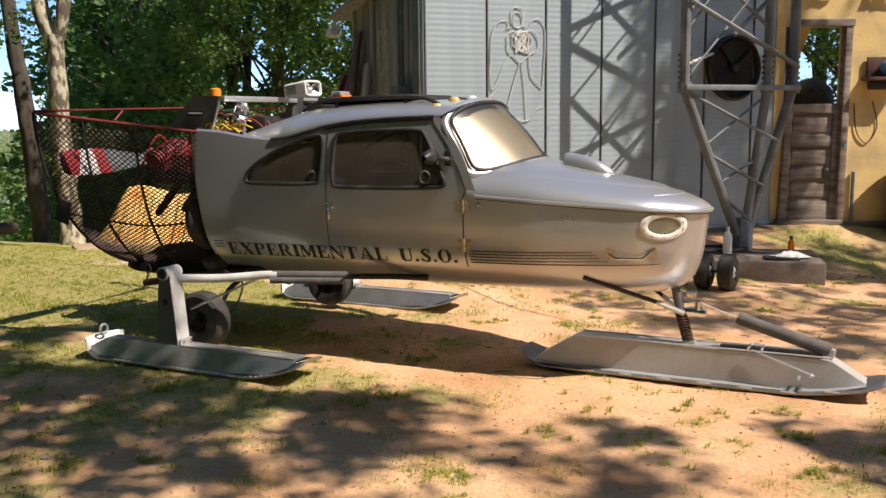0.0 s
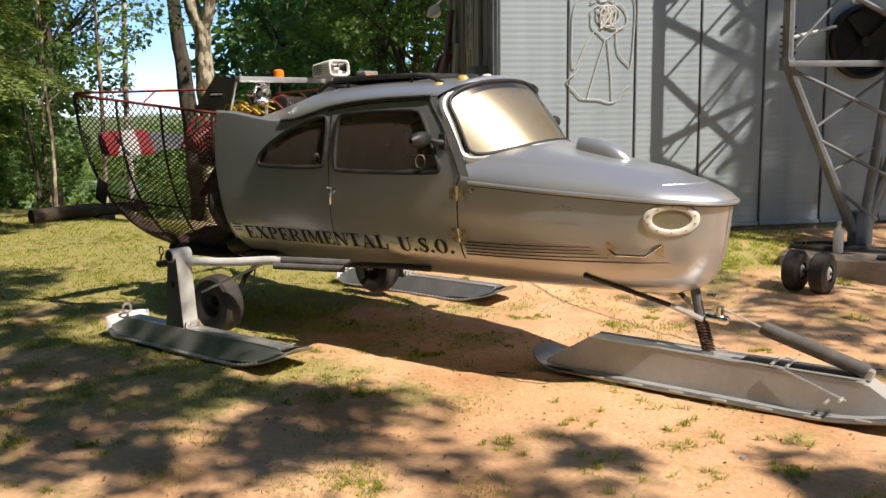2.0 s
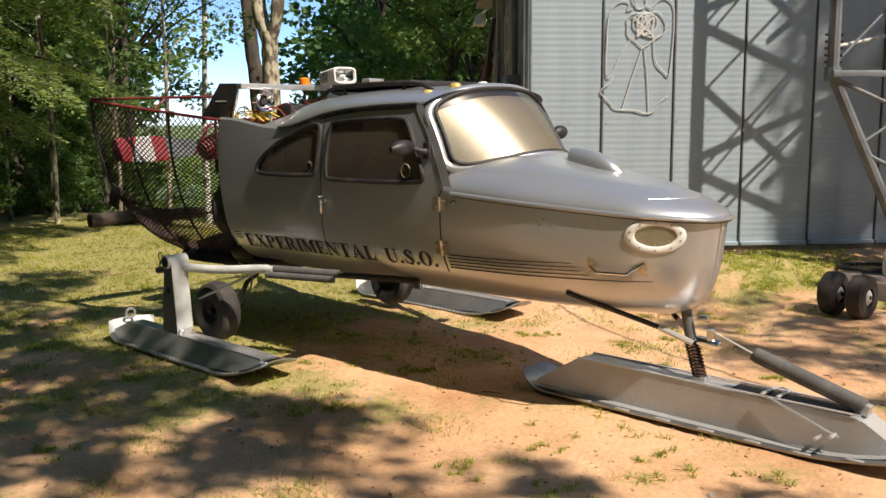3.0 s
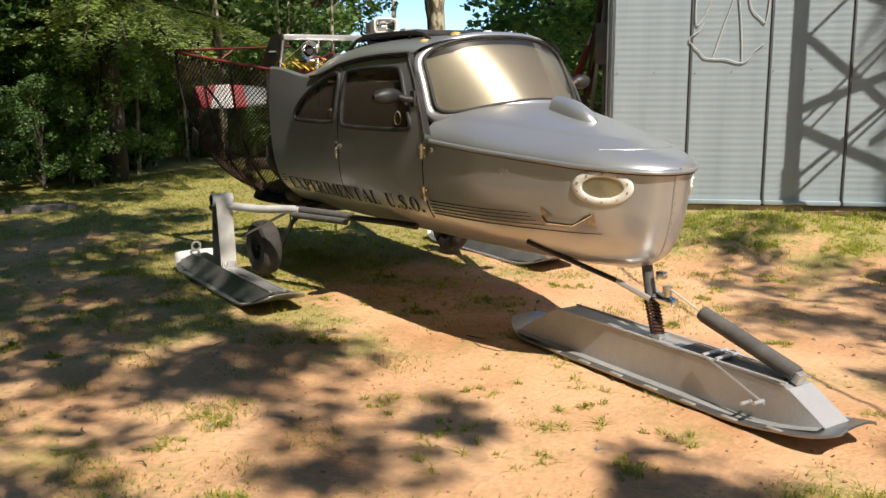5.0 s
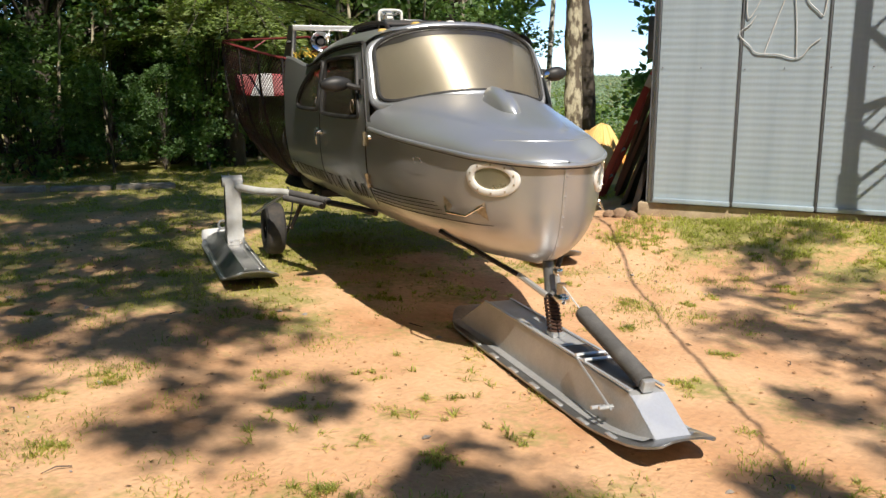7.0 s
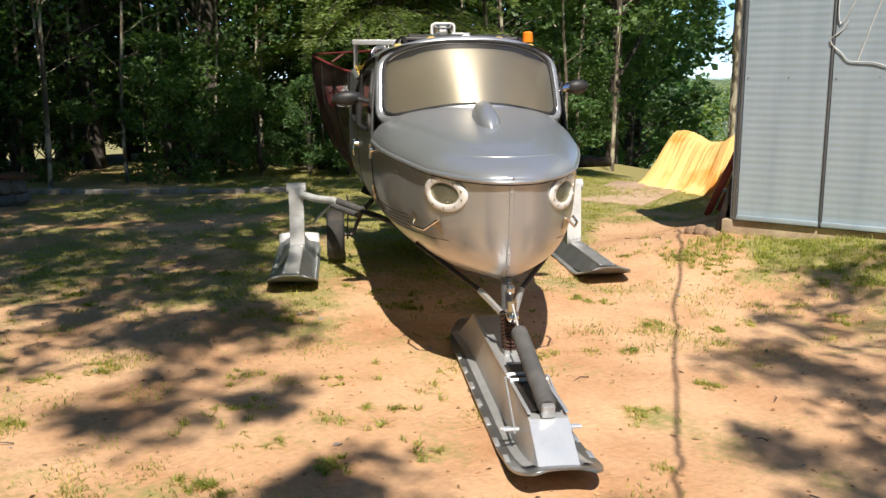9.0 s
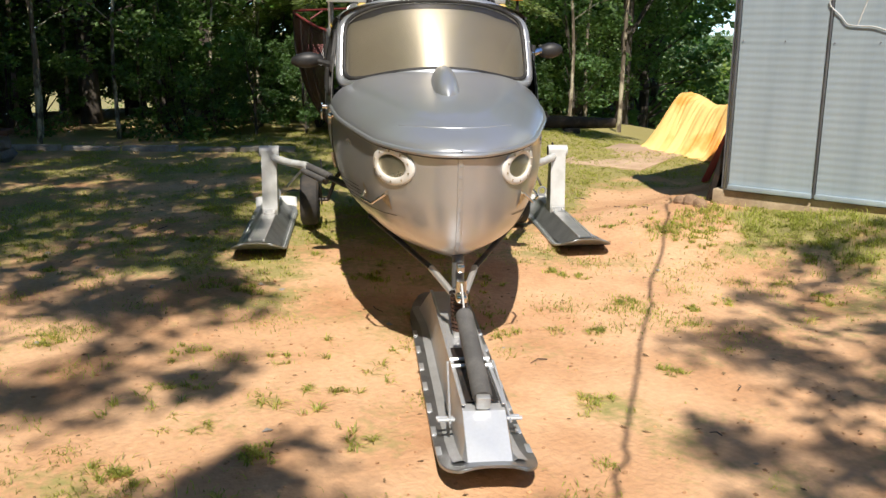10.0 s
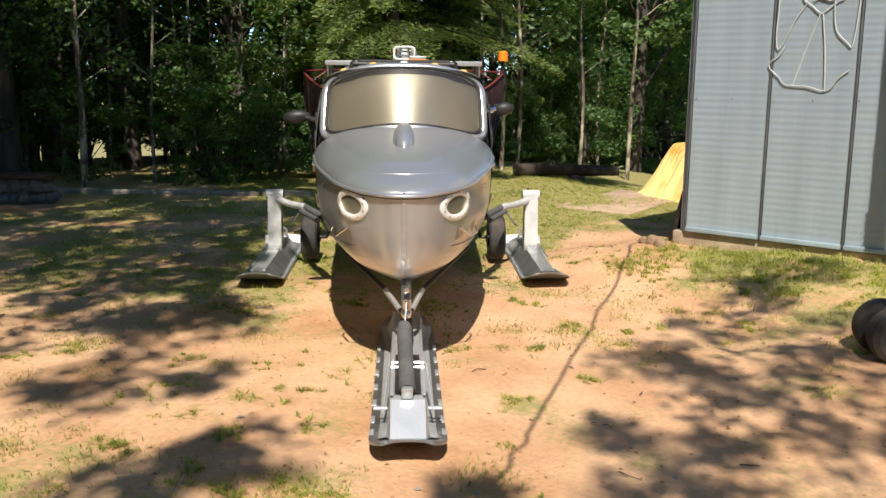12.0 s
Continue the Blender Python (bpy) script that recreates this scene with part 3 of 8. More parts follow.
part("bonnet_crease", Build().tube(curve3([bonnet_point(-0.17, -0.23, -0.004), bonnet_point(-0.09, -0.12, -0.004), bonnet_point(-0.06, 0.0, -0.003), bonnet_point(-0.09, 0.12, -0.004), bonnet_point(-0.17, 0.23, -0.004)], 24), 0.0075, 8), SILVER, hood, "", 60)
tree_hull = BVHTree.FromPolygons(hull.v + flank.v + deck.v, hull.f + [tuple(i + len(hull.v) for i in f) for f in flank.f] + [tuple(i + len(hull.v) + len(flank.v) for i in f) for f in deck.f])
full_flank = Build()
for sg in (-1, 1):
    full_flank.grid([[(u, sg * side_v(u, z), z) for z in np.linspace(1.05, 1.5, 40)] for u in np.linspace(-1.1, -2.97, 90)])
tree_side = BVHTree.FromPolygons(full_flank.v, full_flank.f)


def on_hull(u, z, sg, out=0.0, tree=None):
    """The point of the skin at this length and height, out metres off it."""
    hit, normal, _, _ = (tree or tree_hull).ray_cast(Vector((u, sg * 2.0, z)), Vector((0, -sg, 0)))
    if hit is None:
        hit, normal, _, _ = (tree or tree_hull).find_nearest(Vector((u, sg * 0.4, z)))
    if normal.y * sg < 0:
        normal = -normal
    return hit + normal * out


# windscreen: rubber, frame, glass and the shade behind it
def screen_point(a, b, off=0.0):
    """a runs across, b up, both -1 to 1, over the rounded windscreen."""
    n = 7.0
    big = max(abs(a), abs(b))
    if big > 1e-6:
        k = big / (abs(a) ** n + abs(b) ** n) ** (1 / n)
        a, b = a * k, b * k
    t = (b + 1) / 2
    w = lerp(0.474, 0.462, t)
    ub = -0.885 - 0.245 * abs(a) ** 2.0
    ut = -1.215 - 0.095 * abs(a) ** 2.2
    zb = 1.258 - 0.098 * abs(a) ** 2.0
    zt = 1.588 - 0.085 * abs(a) ** 2.6
    bulge = 0.012 * (1 - (2 * t - 1) ** 2)
    return Vector((lerp(ub, ut, t) + bulge + off * 0.75, w * a + off * 0.5 * a, lerp(zb, zt, t) + bulge + off * 0.4))


def loop_screen(k, off):
    n = 120
    out = []
    for i in range(n):
        q = 2 * math.pi * i / n
        c, s = math.cos(q), math.sin(q)
        m = max(abs(c), abs(s))
        out.append(screen_point(c / m * k, s / m * k, off))
    return out


wind = Build().grid([[screen_point(a, b, 0.004) for a in np.linspace(-1, 1, 33)] for b in np.linspace(-1, 1, 17)])
ws = part("windscreen", wind, WINDSCREEN, sled, "curved windscreen with a gold sunshade behind it", 60)
ws.visible_shadow = False
part("windscreen_rubber", Build().tube(loop_screen(0.985, 0.008), 0.0100, 8, closed=True), BLACK, ws, "black rubber seal")
part("windscreen_frame", Build().tube(loop_screen(1.045, -0.018), 0.030, 10, closed=True), SILVER, ws, "", 60)
part("sunshade", Build().grid([[screen_point(a, b, -0.012) for a in np.linspace(-0.99, 0.99, 33)] for b in np.linspace(-0.99, 0.77, 17)]), SHADE_TAN, ws, "gold sunshade", 60)
part("shade_band", Build().grid([[screen_point(a, b, -0.010) for a in np.linspace(-0.99, 0.99, 33)] for b in np.linspace(0.76, 0.99, 5)]), SHADE_DARK, ws, "dark tinted band", 60)

# side windows
for sg in (-1, 1):
    for nm, poly, lab in (("quarter_window", QUARTER, "dark half-round quarter window"), ("door_window", DOORWIN, "dark tinted door window")):
        ring = [on_hull(u, z, sg, 0.002, tree_side) for u, z in poly]
        g = Build()
        cu, cz = sum(p[0] for p in poly) / len(poly), sum(p[1] for p in poly) / len(poly)
        g.grid([[on_hull(lerp(cu, u, k), lerp(cz, z, k), sg, -0.004, tree_side) for u, z in poly] for k in (0.02, 0.35, 0.7, 1.0)], close_v=True)
        pane = part(nm, g, PANE, sled, lab, 60)
        pane.visible_shadow = False
        part("seal", Build().tube(ring, 0.0125, 8, closed=True), BLACK, pane, "black rubber seal")
    cap = Build()
    m0 = Matrix.Translation(on_hull(-2.125, 1.165, sg, 0.006, tree_side)) @ pose(0, 0, 0, -90 * sg, 0, 0).to_3x3().to_4x4()
    cap.lathe([(0.0, 0.012), (0.014, 0.011), (0.02, 0.004), (0.02, -0.006)], pose(*on_hull(-2.125, 1.165, sg, 0.0, tree_side), 90 * -sg * -1, 0, 0), 16)
    part("window_catch", cap, CHROME, sled)
    for cu, cz, rr in ((-2.125, 1.165, 0.024), (-1.395, 1.165, 0.032)):
        p = on_hull(cu, cz, sg, 0.0, tree_side)
        part("window_ring", Build().tube([(p.x + rr * math.cos(q), p.y, p.z + rr * 1.1 * math.sin(q)) for q in (0.4 * k for k in range(16))], 0.0028, 6, closed=True), CLOTH, sled)

# inside: floor, seat back, wheel
seat = Build()
for v in (-0.26, 0.26):
    seat.box((-2.0, v, 0.86), (0.12, 0.44, 0.42), pose(0, 0, 0, 0, -12, 0), 0.05)
    seat.box((-1.75, v, 0.74), (0.5, 0.44, 0.12), None, 0.04)
part("seat", seat, CLOTH, sled, "tan cloth seats behind dark glass", 50)
part("bulkhead", Build().box((-2.46, 0, 1.02), (0.02, 0.98, 0.64), None, 0.005), CLOTH, sled)
part("cabin_floor", Build().box((-1.75, 0, 0.64), (1.3, 0.80, 0.02), None, 0.004), CLOTH, sled)
wheel = Build()
wheel.tube([(-1.36 + 0.05 * math.sin(q) * 0.5, -0.27 + 0.15 * math.cos(q), 1.13 + 0.15 * math.sin(q)) for q in (2 * math.pi * k / 28 for k in range(28))], 0.013, 8, closed=True)
part("far_curtain", Build().grid([[(u, 0.50, z) for z in (1.10, 1.42)] for u in (-1.93, -1.45)]), CLOTH, sled, "tan cloth over the far window")
part("steering_wheel", wheel, CLOTH, sled, "pale steering wheel")

# door edges, hinges, handles
for sg in (-1, 1):
    part("door_gap", Build().tube([on_hull(-1.165, z, sg, 0.0) for z in np.linspace(0.655, 1.055, 14)] + [on_hull(front_u(z) - 0.055, z, sg, 0.001, tree_side) for z in np.linspace(1.09, 1.485, 18)], 0.0045, 5), BLACK, sled)
    part("door_gap", Build().tube([on_hull(-2.03, z, sg, 0.0) for z in np.linspace(0.655, 1.055, 14)] + [on_hull(-2.03, z, sg, 0.001, tree_side) for z in np.linspace(1.075, 1.44, 18)], 0.0028, 5), BLACK, sled)
for sg in (-1, 1):
    for z in (1.005, 0.785):
        h = part("door_hinge", Build().tube([on_hull(-1.165, z - 0.037, sg, 0.010), on_hull(-1.165, z + 0.037, sg, 0.010)], 0.0085, 8), BRASS, sled, "brass-coloured butt hinge")
        for du in (-0.024, 0.024):
            leaf = Build().grid([[on_hull(-1.165 + du + a, z + b, sg, 0.006) for a in (-0.019, 0.019)] for b in (-0.034, 0.034)])
            leaf.grid([[on_hull(-1.165 + du + a, z + b, sg, 0.001) for a in (-0.021, 0.021)] for b in (-0.036, 0.036)])
            part("hinge_leaf", leaf, BRASS, h)
            for b in (-0.021, 0.021):
                part("screw", Build().lathe([(0.0, 0.004), (0.005, 0.003), (0.006, 0.0)], pose(*on_hull(-1.165 + du, z + b, sg, 0.007), 90 if sg < 0 else -90, 0, 0), 8), CHROME, h)
    hd = Build()
    p = on_hull(-2.0, 0.985, sg, 0.0)
    hd.lathe([(0.0, 0.03), (0.012, 0.03), (0.013, 0.006), (0.022, 0.004), (0.022, 0.0)], pose(*p, 90 if sg < 0 else -90, 0, 0), 14)
    q = on_hull(-2.0, 0.985, sg, 0.03)
    hd.tube([q, q + Vector((0.006, 0.004 * sg, -0.035)), q + Vector((0.0, 0.0, -0.075))], [0.009, 0.008, 0.006], 8)
    hd.tube([q + Vector((-0.02, 0, 0.02)), q + Vector((0.02, 0, 0.022))], 0.006, 6)
    part("door_handle", hd, CHROME, sled, "chrome T-shaped door handle")
    part("stud", Build().lathe([(0.0, 0.025), (0.012, 0.024), (0.014, 0.01), (0.007, 0.006), (0.007, 0.0)], pose(*on_hull(-1.07, 1.02, sg, 0.0), 90 if sg < 0 else -90, 0, 0), 12), CHROME, sled)
    # small riveted patch and the carrying pull
    for du, dz in ((-0.03, 0.008), (0.0, 0.017), (0.026, 0.012), (0.034, -0.004), (-0.02, -0.008)):
        part("rivet", Build().lathe([(0.0, 0.004), (0.004, 0.003), (0.005, 0.0)], pose(*on_hull(-0.585 + du, 0.945 + dz, sg, 0.001), 90 if sg < 0 else -90, 0, 0), 8), CHROME, sled)
    part("patch", Build().grid([[on_hull(-0.58 + a, 0.925 + b, sg, 0.0015) for a in (-0.07, 0, 0.07)] for b in (-0.045, 0.04)]), SILVER, sled)
    pull = Build()
    a0, a1, a2, a3 = on_hull(-0.372, 0.757, sg, 0.008), on_hull(-0.335, 0.742, sg, 0.035), on_hull(-0.215, 0.742, sg, 0.035), on_hull(-0.145, 0.785, sg, 0.008)
    pull.tube([a0, a1, a2, a3], 0.006, 6)
    handle = part("pull_handle", pull, CHROME, sled, "bent metal carrying handle between triangular plates")
    for c, e in ((-0.385, 1), (-0.135, -1)):
        tri = Build().grid([[on_hull(c + 0.055 * e * a, 0.763 + b * (1 - 0.9 * a), sg, 0.004) for a in (0.0, 0.5, 1.0)] for b in (-0.045, 0.0, 0.04)])
        part("handle_plate", tri, BRASS, handle, "small triangular plate")

# lamps in the bow
for sg in (-1, 1):
    c = tree_hull.find_nearest(Vector((-0.107, sg * 0.256, 0.908)))
    nrm = c[1] if c[1].y * sg > 0 else -c[1]
    t1 = Vector((0, 0, 1)).cross(nrm).normalized()
    t2 = nrm.cross(t1)

    def lamp(a, b, out):
        p = c[0] + t1 * a + t2 * b
        hit = tree_hull.find_nearest(p)
        m = hit[1] if hit[1].dot(nrm) > 0 else -hit[1]
        return hit[0] + m * out

    ring = Build()
    rows = []
    for ra, rb, out in ((0.140, 0.080, 0.001), (0.139, 0.079, 0.006), (0.134, 0.075, 0.010), (0.098, 0.052, 0.010), (0.093, 0.048, 0.007), (0.092, 0.047, 0.001)):
        rows.append([lamp(ra * math.cos(q), rb * math.sin(q), out) for q in (2 * math.pi * k / 40 for k in range(40))])
    ring.grid(rows, close_v=True)
    light = part("headlight", ring, WHITE, sled, "oval headlight in a white riveted ring", 50)
    part("reflector", Build().grid([[lamp(ra * math.cos(q), rb * math.sin(q), o) for q in (2 * math.pi * k / 32 for k in range(32))] for ra, rb, o in ((0.004, 0.002, 0.0015), (0.05, 0.028, 0.0018), (0.096, 0.050, 0.002))], close_v=True), REFLECTOR, light)
    lens = part("lens", Build().grid([[lamp(ra * math.cos(q), rb * math.sin(q), o) for q in (2 * math.pi * k / 32 for k in range(32))] for ra, rb, o in ((0.004, 0.002, 0.009), (0.05, 0.028, 0.008), (0.096, 0.050, 0.006))], close_v=True), LENS, light, "clear oval lens", 60)
    lens.visible_shadow = False
    for k in range(10):
        q = 2 * math.pi * (k + 0.5) / 10
        part("screw", Build().add([lamp(0.116 * math.cos(q) + 0.0045 * math.cos(w), 0.063 * math.sin(q) + 0.0045 * math.sin(w), 0.0125) for w in (2 * math.pi * i / 6 for i in range(6))]
             + [lamp(0.116 * math.cos(q) + 0.005 * math.cos(w), 0.063 * math.sin(q) + 0.005 * math.sin(w), 0.008) for w in (2 * math.pi * i / 6 for i in range(6))],
             [tuple(range(6))] + [(i, (i + 1) % 6, 6 + (i + 1) % 6, 6 + i) for i in range(6)]), BRASS, light)

# stem strip with rivets
stem = Build()
rows = []
for k in range(26):
    s = k / 27
    z = lerp(0.965, 0.51, s)
    u = 0.09 + table(STEM, (0.985 - z) / 0.485)
    rows.append([(u - 0.006, -0.014, z), (u + 0.004, -0.010, z), (u + 0.006, 0.0, z), (u + 0.004, 0.010, z), (u - 0.006, 0.014, z)])
stem.grid(rows)
stem_strip = part("stem_strip", stem, SILVER, sled, "narrow metal strip down the bow")
for k in range(9):
    z = 0.93 - 0.045 * k
    part("rivet", Build().lathe([(0.0, 0.004), (0.004, 0.003), (0.005, 0.0)], pose(0.095 + table(STEM, (0.985 - z) / 0.485), 0, z, 0, 90, 0), 8), SILVER, stem_strip)

# pinstripes and lettering
for sg in (-1, 1):
    for z, end in ((0.752, -0.46), (0.735, -0.44), (0.718, -0.42), (0.700, -0.38), (0.684, -0.12)):
        us = np.linspace(-1.14, end, 26)
        h = 0.0035
        part("pinstripe", Build().grid([[on_hull(u, z + k * h * (1 - 0.6 * (i / 25)) + 0.012 * (i / 25) ** 2, sg, 0.0025) for k in (-1, 1)] for i, u in enumerate(us)]), PAINT_BLACK, sled)
    for z in (0.74, 0.722, 0.704):
        part("pinstripe", Build().grid([[on_hull(u, z + k * 0.003, sg, 0.0025) for k in (-1, 1)] for u in np.linspace(-2.87, -2.80, 5)]), PAINT_BLACK, sled)


def arc_strip(cx, cy, rx, ry, ix, iy, a0, a1, dx=0.0, n=14):
    """Quads of a bent stroke between an outer and an inner ellipse."""
    out = []
    for k in range(n):
        p = [radians(lerp(a0, a1, j / n)) for j in (k, k + 1)]
        o = [(cx + rx * math.cos(q), cy + ry * math.sin(q)) for q in p]
        i = [(cx + dx + ix * math.cos(q), cy + iy * math.sin(q)) for q in p]
        out.append((o[0], o[1], i[1], i[0]))
    return out


def bar(x0, x1, y0, y1):
    return ((x0, y0), (x1, y0), (x1, y1), (x0, y1))


def s_stroke():
    line = curve3([(0.60, 0.78, 0), (0.50, 0.93, 0), (0.34, 0.96, 0), (0.19, 0.80, 0), (0.27, 0.62, 0), (0.44, 0.47, 0), (0.57, 0.30, 0), (0.48, 0.07, 0), (0.30, 0.04, 0), (0.11, 0.22, 0)], 27)
    sides = []
    for k, p in enumerate(line):
        d = (line[min(26, k + 1)] - line[max(0, k - 1)]).normalized()
        w = 0.03 + 0.09 * max(0.0, math.sin(math.pi * k / 26)) ** 1.5
        sides.append(((p.x - d.y * w, p.y + d.x * w), (p.x + d.y * w, p.y - d.x * w)))
    return [(a[0], b[0], b[1], a[1]) for a, b in zip(sides, sides[1:])]


FOOT_H = 0.065
P_BOWL = arc_strip(0.40, 0.735, 0.37, 0.265, 0.15, 0.20, -90, 90) + [bar(0.28, 0.42, 0.935, 1.0), bar(0.28, 0.42, 0.47, 0.535)]
LETTERS = {  # width and strokes of each bold roman capital, one unit high
    "E": (0.74, [bar(0.08, 0.31, 0, 1), bar(0, 0.68, 0.93, 1), bar(0, 0.72, 0, 0.07), bar(0.3, 0.53, 0.47, 0.54), bar(0.47, 0.53, 0.36, 0.65), bar(0.61, 0.68, 0.70, 1), bar(0.65, 0.72, 0, 0.32)]),
    "X": (0.90, [((0.04, 1), (0.30, 1), (0.84, 0), (0.56, 0)), ((0.10, 0), (0.18, 0), (0.78, 1), (0.70, 1)), bar(0, 0.40, 0.935, 1), bar(0.57, 0.88, 0.935, 1), bar(0, 0.30, 0, FOOT_H), bar(0.46, 0.90, 0, FOOT_H)]),
    "P": (0.77, [bar(0.08, 0.31, 0, 1), bar(0, 0.42, 0, FOOT_H), bar(0, 0.30, 0.935, 1)] + P_BOWL),
    "R": (0.90, [bar(0.08, 0.31, 0, 1), bar(0, 0.42, 0, FOOT_H), bar(0, 0.30, 0.935, 1), ((0.38, 0.52), (0.58, 0.50), (0.86, 0), (0.62, 0)), bar(0.60, 0.92, 0, FOOT_H)] + P_BOWL),
    "I": (0.40, [bar(0.085, 0.315, 0, 1), bar(0, 0.40, 0, FOOT_H), bar(0, 0.40, 0.935, 1)]),
    "M": (1.06, [bar(0.09, 0.16, 0, 1), bar(0.76, 0.98, 0, 1), ((0.04, 1), (0.30, 1), (0.60, 0.10), (0.48, 0)), ((0.48, 0), (0.56, 0.06), (0.82, 1), (0.74, 1)), bar(0, 0.26, 0, FOOT_H), bar(0.68, 1.06, 0, FOOT_H), bar(0, 0.26, 0.935, 1), bar(0.78, 1.06, 0.935, 1)]),
    "N": (0.92, [bar(0.10, 0.17, 0, 1), bar(0.72, 0.79, 0, 1), ((0.03, 1), (0.30, 1), (0.79, 0.02), (0.70, 0)), bar(0, 0.28, 0, FOOT_H), bar(0.60, 0.92, 0.935, 1), bar(0, 0.24, 0.935, 1)]),
    "T": (0.80, [bar(0.285, 0.515, 0, 1), bar(0, 0.80, 0.93, 1), bar(0, 0.06, 0.68, 1), bar(0.74, 0.80, 0.68, 1), bar(0.18, 0.62, 0, FOOT_H)]),
    "A": (0.92, [((0.08, 0), (0.16, 0), (0.45, 1), (0.40, 1)), ((0.38, 1), (0.48, 1), (0.86, 0), (0.60, 0)), bar(0.20, 0.66, 0.28, 0.35), bar(0, 0.27, 0, FOOT_H), bar(0.50, 0.92, 0, FOOT_H)]),
    "L": (0.72, [bar(0.08, 0.31, 0, 1), bar(0, 0.70, 0, 0.07), bar(0.63, 0.70, 0, 0.34), bar(0, 0.42, 0.935, 1)]),
    "U": (0.86, [bar(0.09, 0.32, 0.27, 1), bar(0.69, 0.76, 0.27, 1), bar(0, 0.41, 0.935, 1), bar(0.58, 0.86, 0.935, 1)] + arc_strip(0.425, 0.28, 0.335, 0.29, 0.185, 0.20, 180, 360, 0.08)),
    "S": (0.68, s_stroke() + [bar(0.58, 0.64, 0.68, 1), bar(0.06, 0.12, 0, 0.34)]),
    "O": (0.82, arc_strip(0.41, 0.5, 0.41, 0.52, 0.18, 0.46, 0, 360, 0.0, 26)),
    ".": (0.30, arc_strip(0.15, 0.11, 0.12, 0.12, 0.002, 0.002, 0, 360, 0.0, 8)),
}


def lettering(text, sg, u0, u1, z0, z1, height):
    """Painted roman capitals bent onto the flank between u0 and u1."""
    gap = 0.07
    total = sum(LETTERS[c][0] + gap for c in text) - gap
    b = Build()
    x = 0.0
    for c in text:
        for k, quad in enumerate(LETTERS[c][1]):
            q = [Vector(p) for p in quad]
            nx_ = max(1, math.ceil(max((q[1] - q[0]).length, (q[2] - q[3]).length) / 0.10))
            ny_ = max(1, math.ceil(max((q[3] - q[0]).length, (q[2] - q[1]).length) / 0.10))
            rows = []
            for j in range(ny_ + 1):
                row = []
                for i in range(nx_ + 1):
                    p = q[0].lerp(q[1], i / nx_).lerp(q[3].lerp(q[2], i / nx_), j / ny_)
                    t = (x + p.x) / total
                    t = t if sg < 0 else 1 - t
                    row.append(on_hull(lerp(u0, u1, t), lerp(z0, z1, t) + p.y * height, sg, 0.0030 + 0.0002 * (k % 5)))
                rows.append(row)
            b.grid(rows)
        x += LETTERS[c][0] + gap
    return part("lettering", b, PAINT_BLACK, sled, "black painted bold roman capital letters")


for sg in (-1, 1):
    lettering("EXPERIMENTAL", sg, -2.775, -1.66, 0.655, 0.668, 0.080)
    lettering("U.S.O.", sg, -1.58, -1.215, 0.668, 0.676, 0.080)

# mirrors
GLOSS_BLACK = material("black moulded plastic", (0.012, 0.012, 0.012), 0.5, 0, (0.034, 0.033, 0.032), 12, (0.4, 0.7), 120, 0.2)
for sg in (-1, 1):
    c = Vector((-1.29, sg * 0.66, 1.285)) if sg < 0 else Vector((-1.26, 0.615, 1.343))
    mir = Build()
    rows = []
    for i in range(13):
        t = i / 12
        r = math.sin(math.pi * (0.04 + 0.92 * t)) ** 0.55
        rows.append([(c.x + 0.038 * r * math.cos(q) - 0.01, c.y + (t - 0.5) * (0.165 if sg < 0 else 0.13), c.z + 0.042 * r * math.sin(q) + 0.01 * (t - 0.5)) for q in (2 * math.pi * k / 14 for k in range(14))])
    mir.grid(rows, close_v=True)
    mb = part("wing_mirror", mir, GLOSS_BLACK, sled, "black teardrop wing mirror", 60)
    part("mirror_arm", Build().tube([c + Vector((0.0, -0.05 * sg, 0.0)), c + Vector((0.015, -0.10 * sg, -0.015)), on_hull(-1.245, c.z - 0.02, sg, 0.0, tree_side)], 0.016, 8), BLACK if sg < 0 else CHROME, mb)
    part("mirror_base", Build().box(on_hull(-1.255, c.z - 0.015, sg, 0.006, tree_side), (0.045, 0.02, 0.085), None, 0.006), BLACK, mb)
    part("mirror_glass", Build().grid([[(c.x - 0.040, c.y + 0.055 * a, c.z + 0.028 * b) for a in (-1, 1)] for b in (-1, 1)]), CHROME, mb)

# roof: rack rails, solar panel, marker lamps
rack = Build()
for v in (-0.33, 0.33):
    rack.tube(curve3([(-1.40, v, 1.575), (-1.50, v, 1.612), (-1.9, v, 1.622), (-2.22, v, 1.60), (-2.34, v, 1.545)], 20), 0.011, 8)
    for u in (-1.62, -2.1):
        rack.tube([(u, v, 1.56), (u, v, 1.618)], 0.009, 6)
for u in (-1.52, -2.25):
    rack.tube([(u, -0.33, 1.612 if u > -2 else 1.596), (u, 0.33, 1.612 if u > -2 else 1.596)], 0.010, 8)
part("roof_rack", rack, BLACKM, sled, "black tube roof rack")
part("roof_hatch", Build().box((-1.93, 0, 1.618), (0.66, 0.6, 0.03), pose(0, 0, 0, 0, -1, 0), 0.012), BLACK, sled, "black roof hatch")
hatch = Build()
hatch.box((-2.36, 0.05, 1.575), (0.26, 0.34, 0.035), pose(0, 0, 0, 0, 12, 0), 0.012)
part("roof_vent", hatch, BLACK, sled)
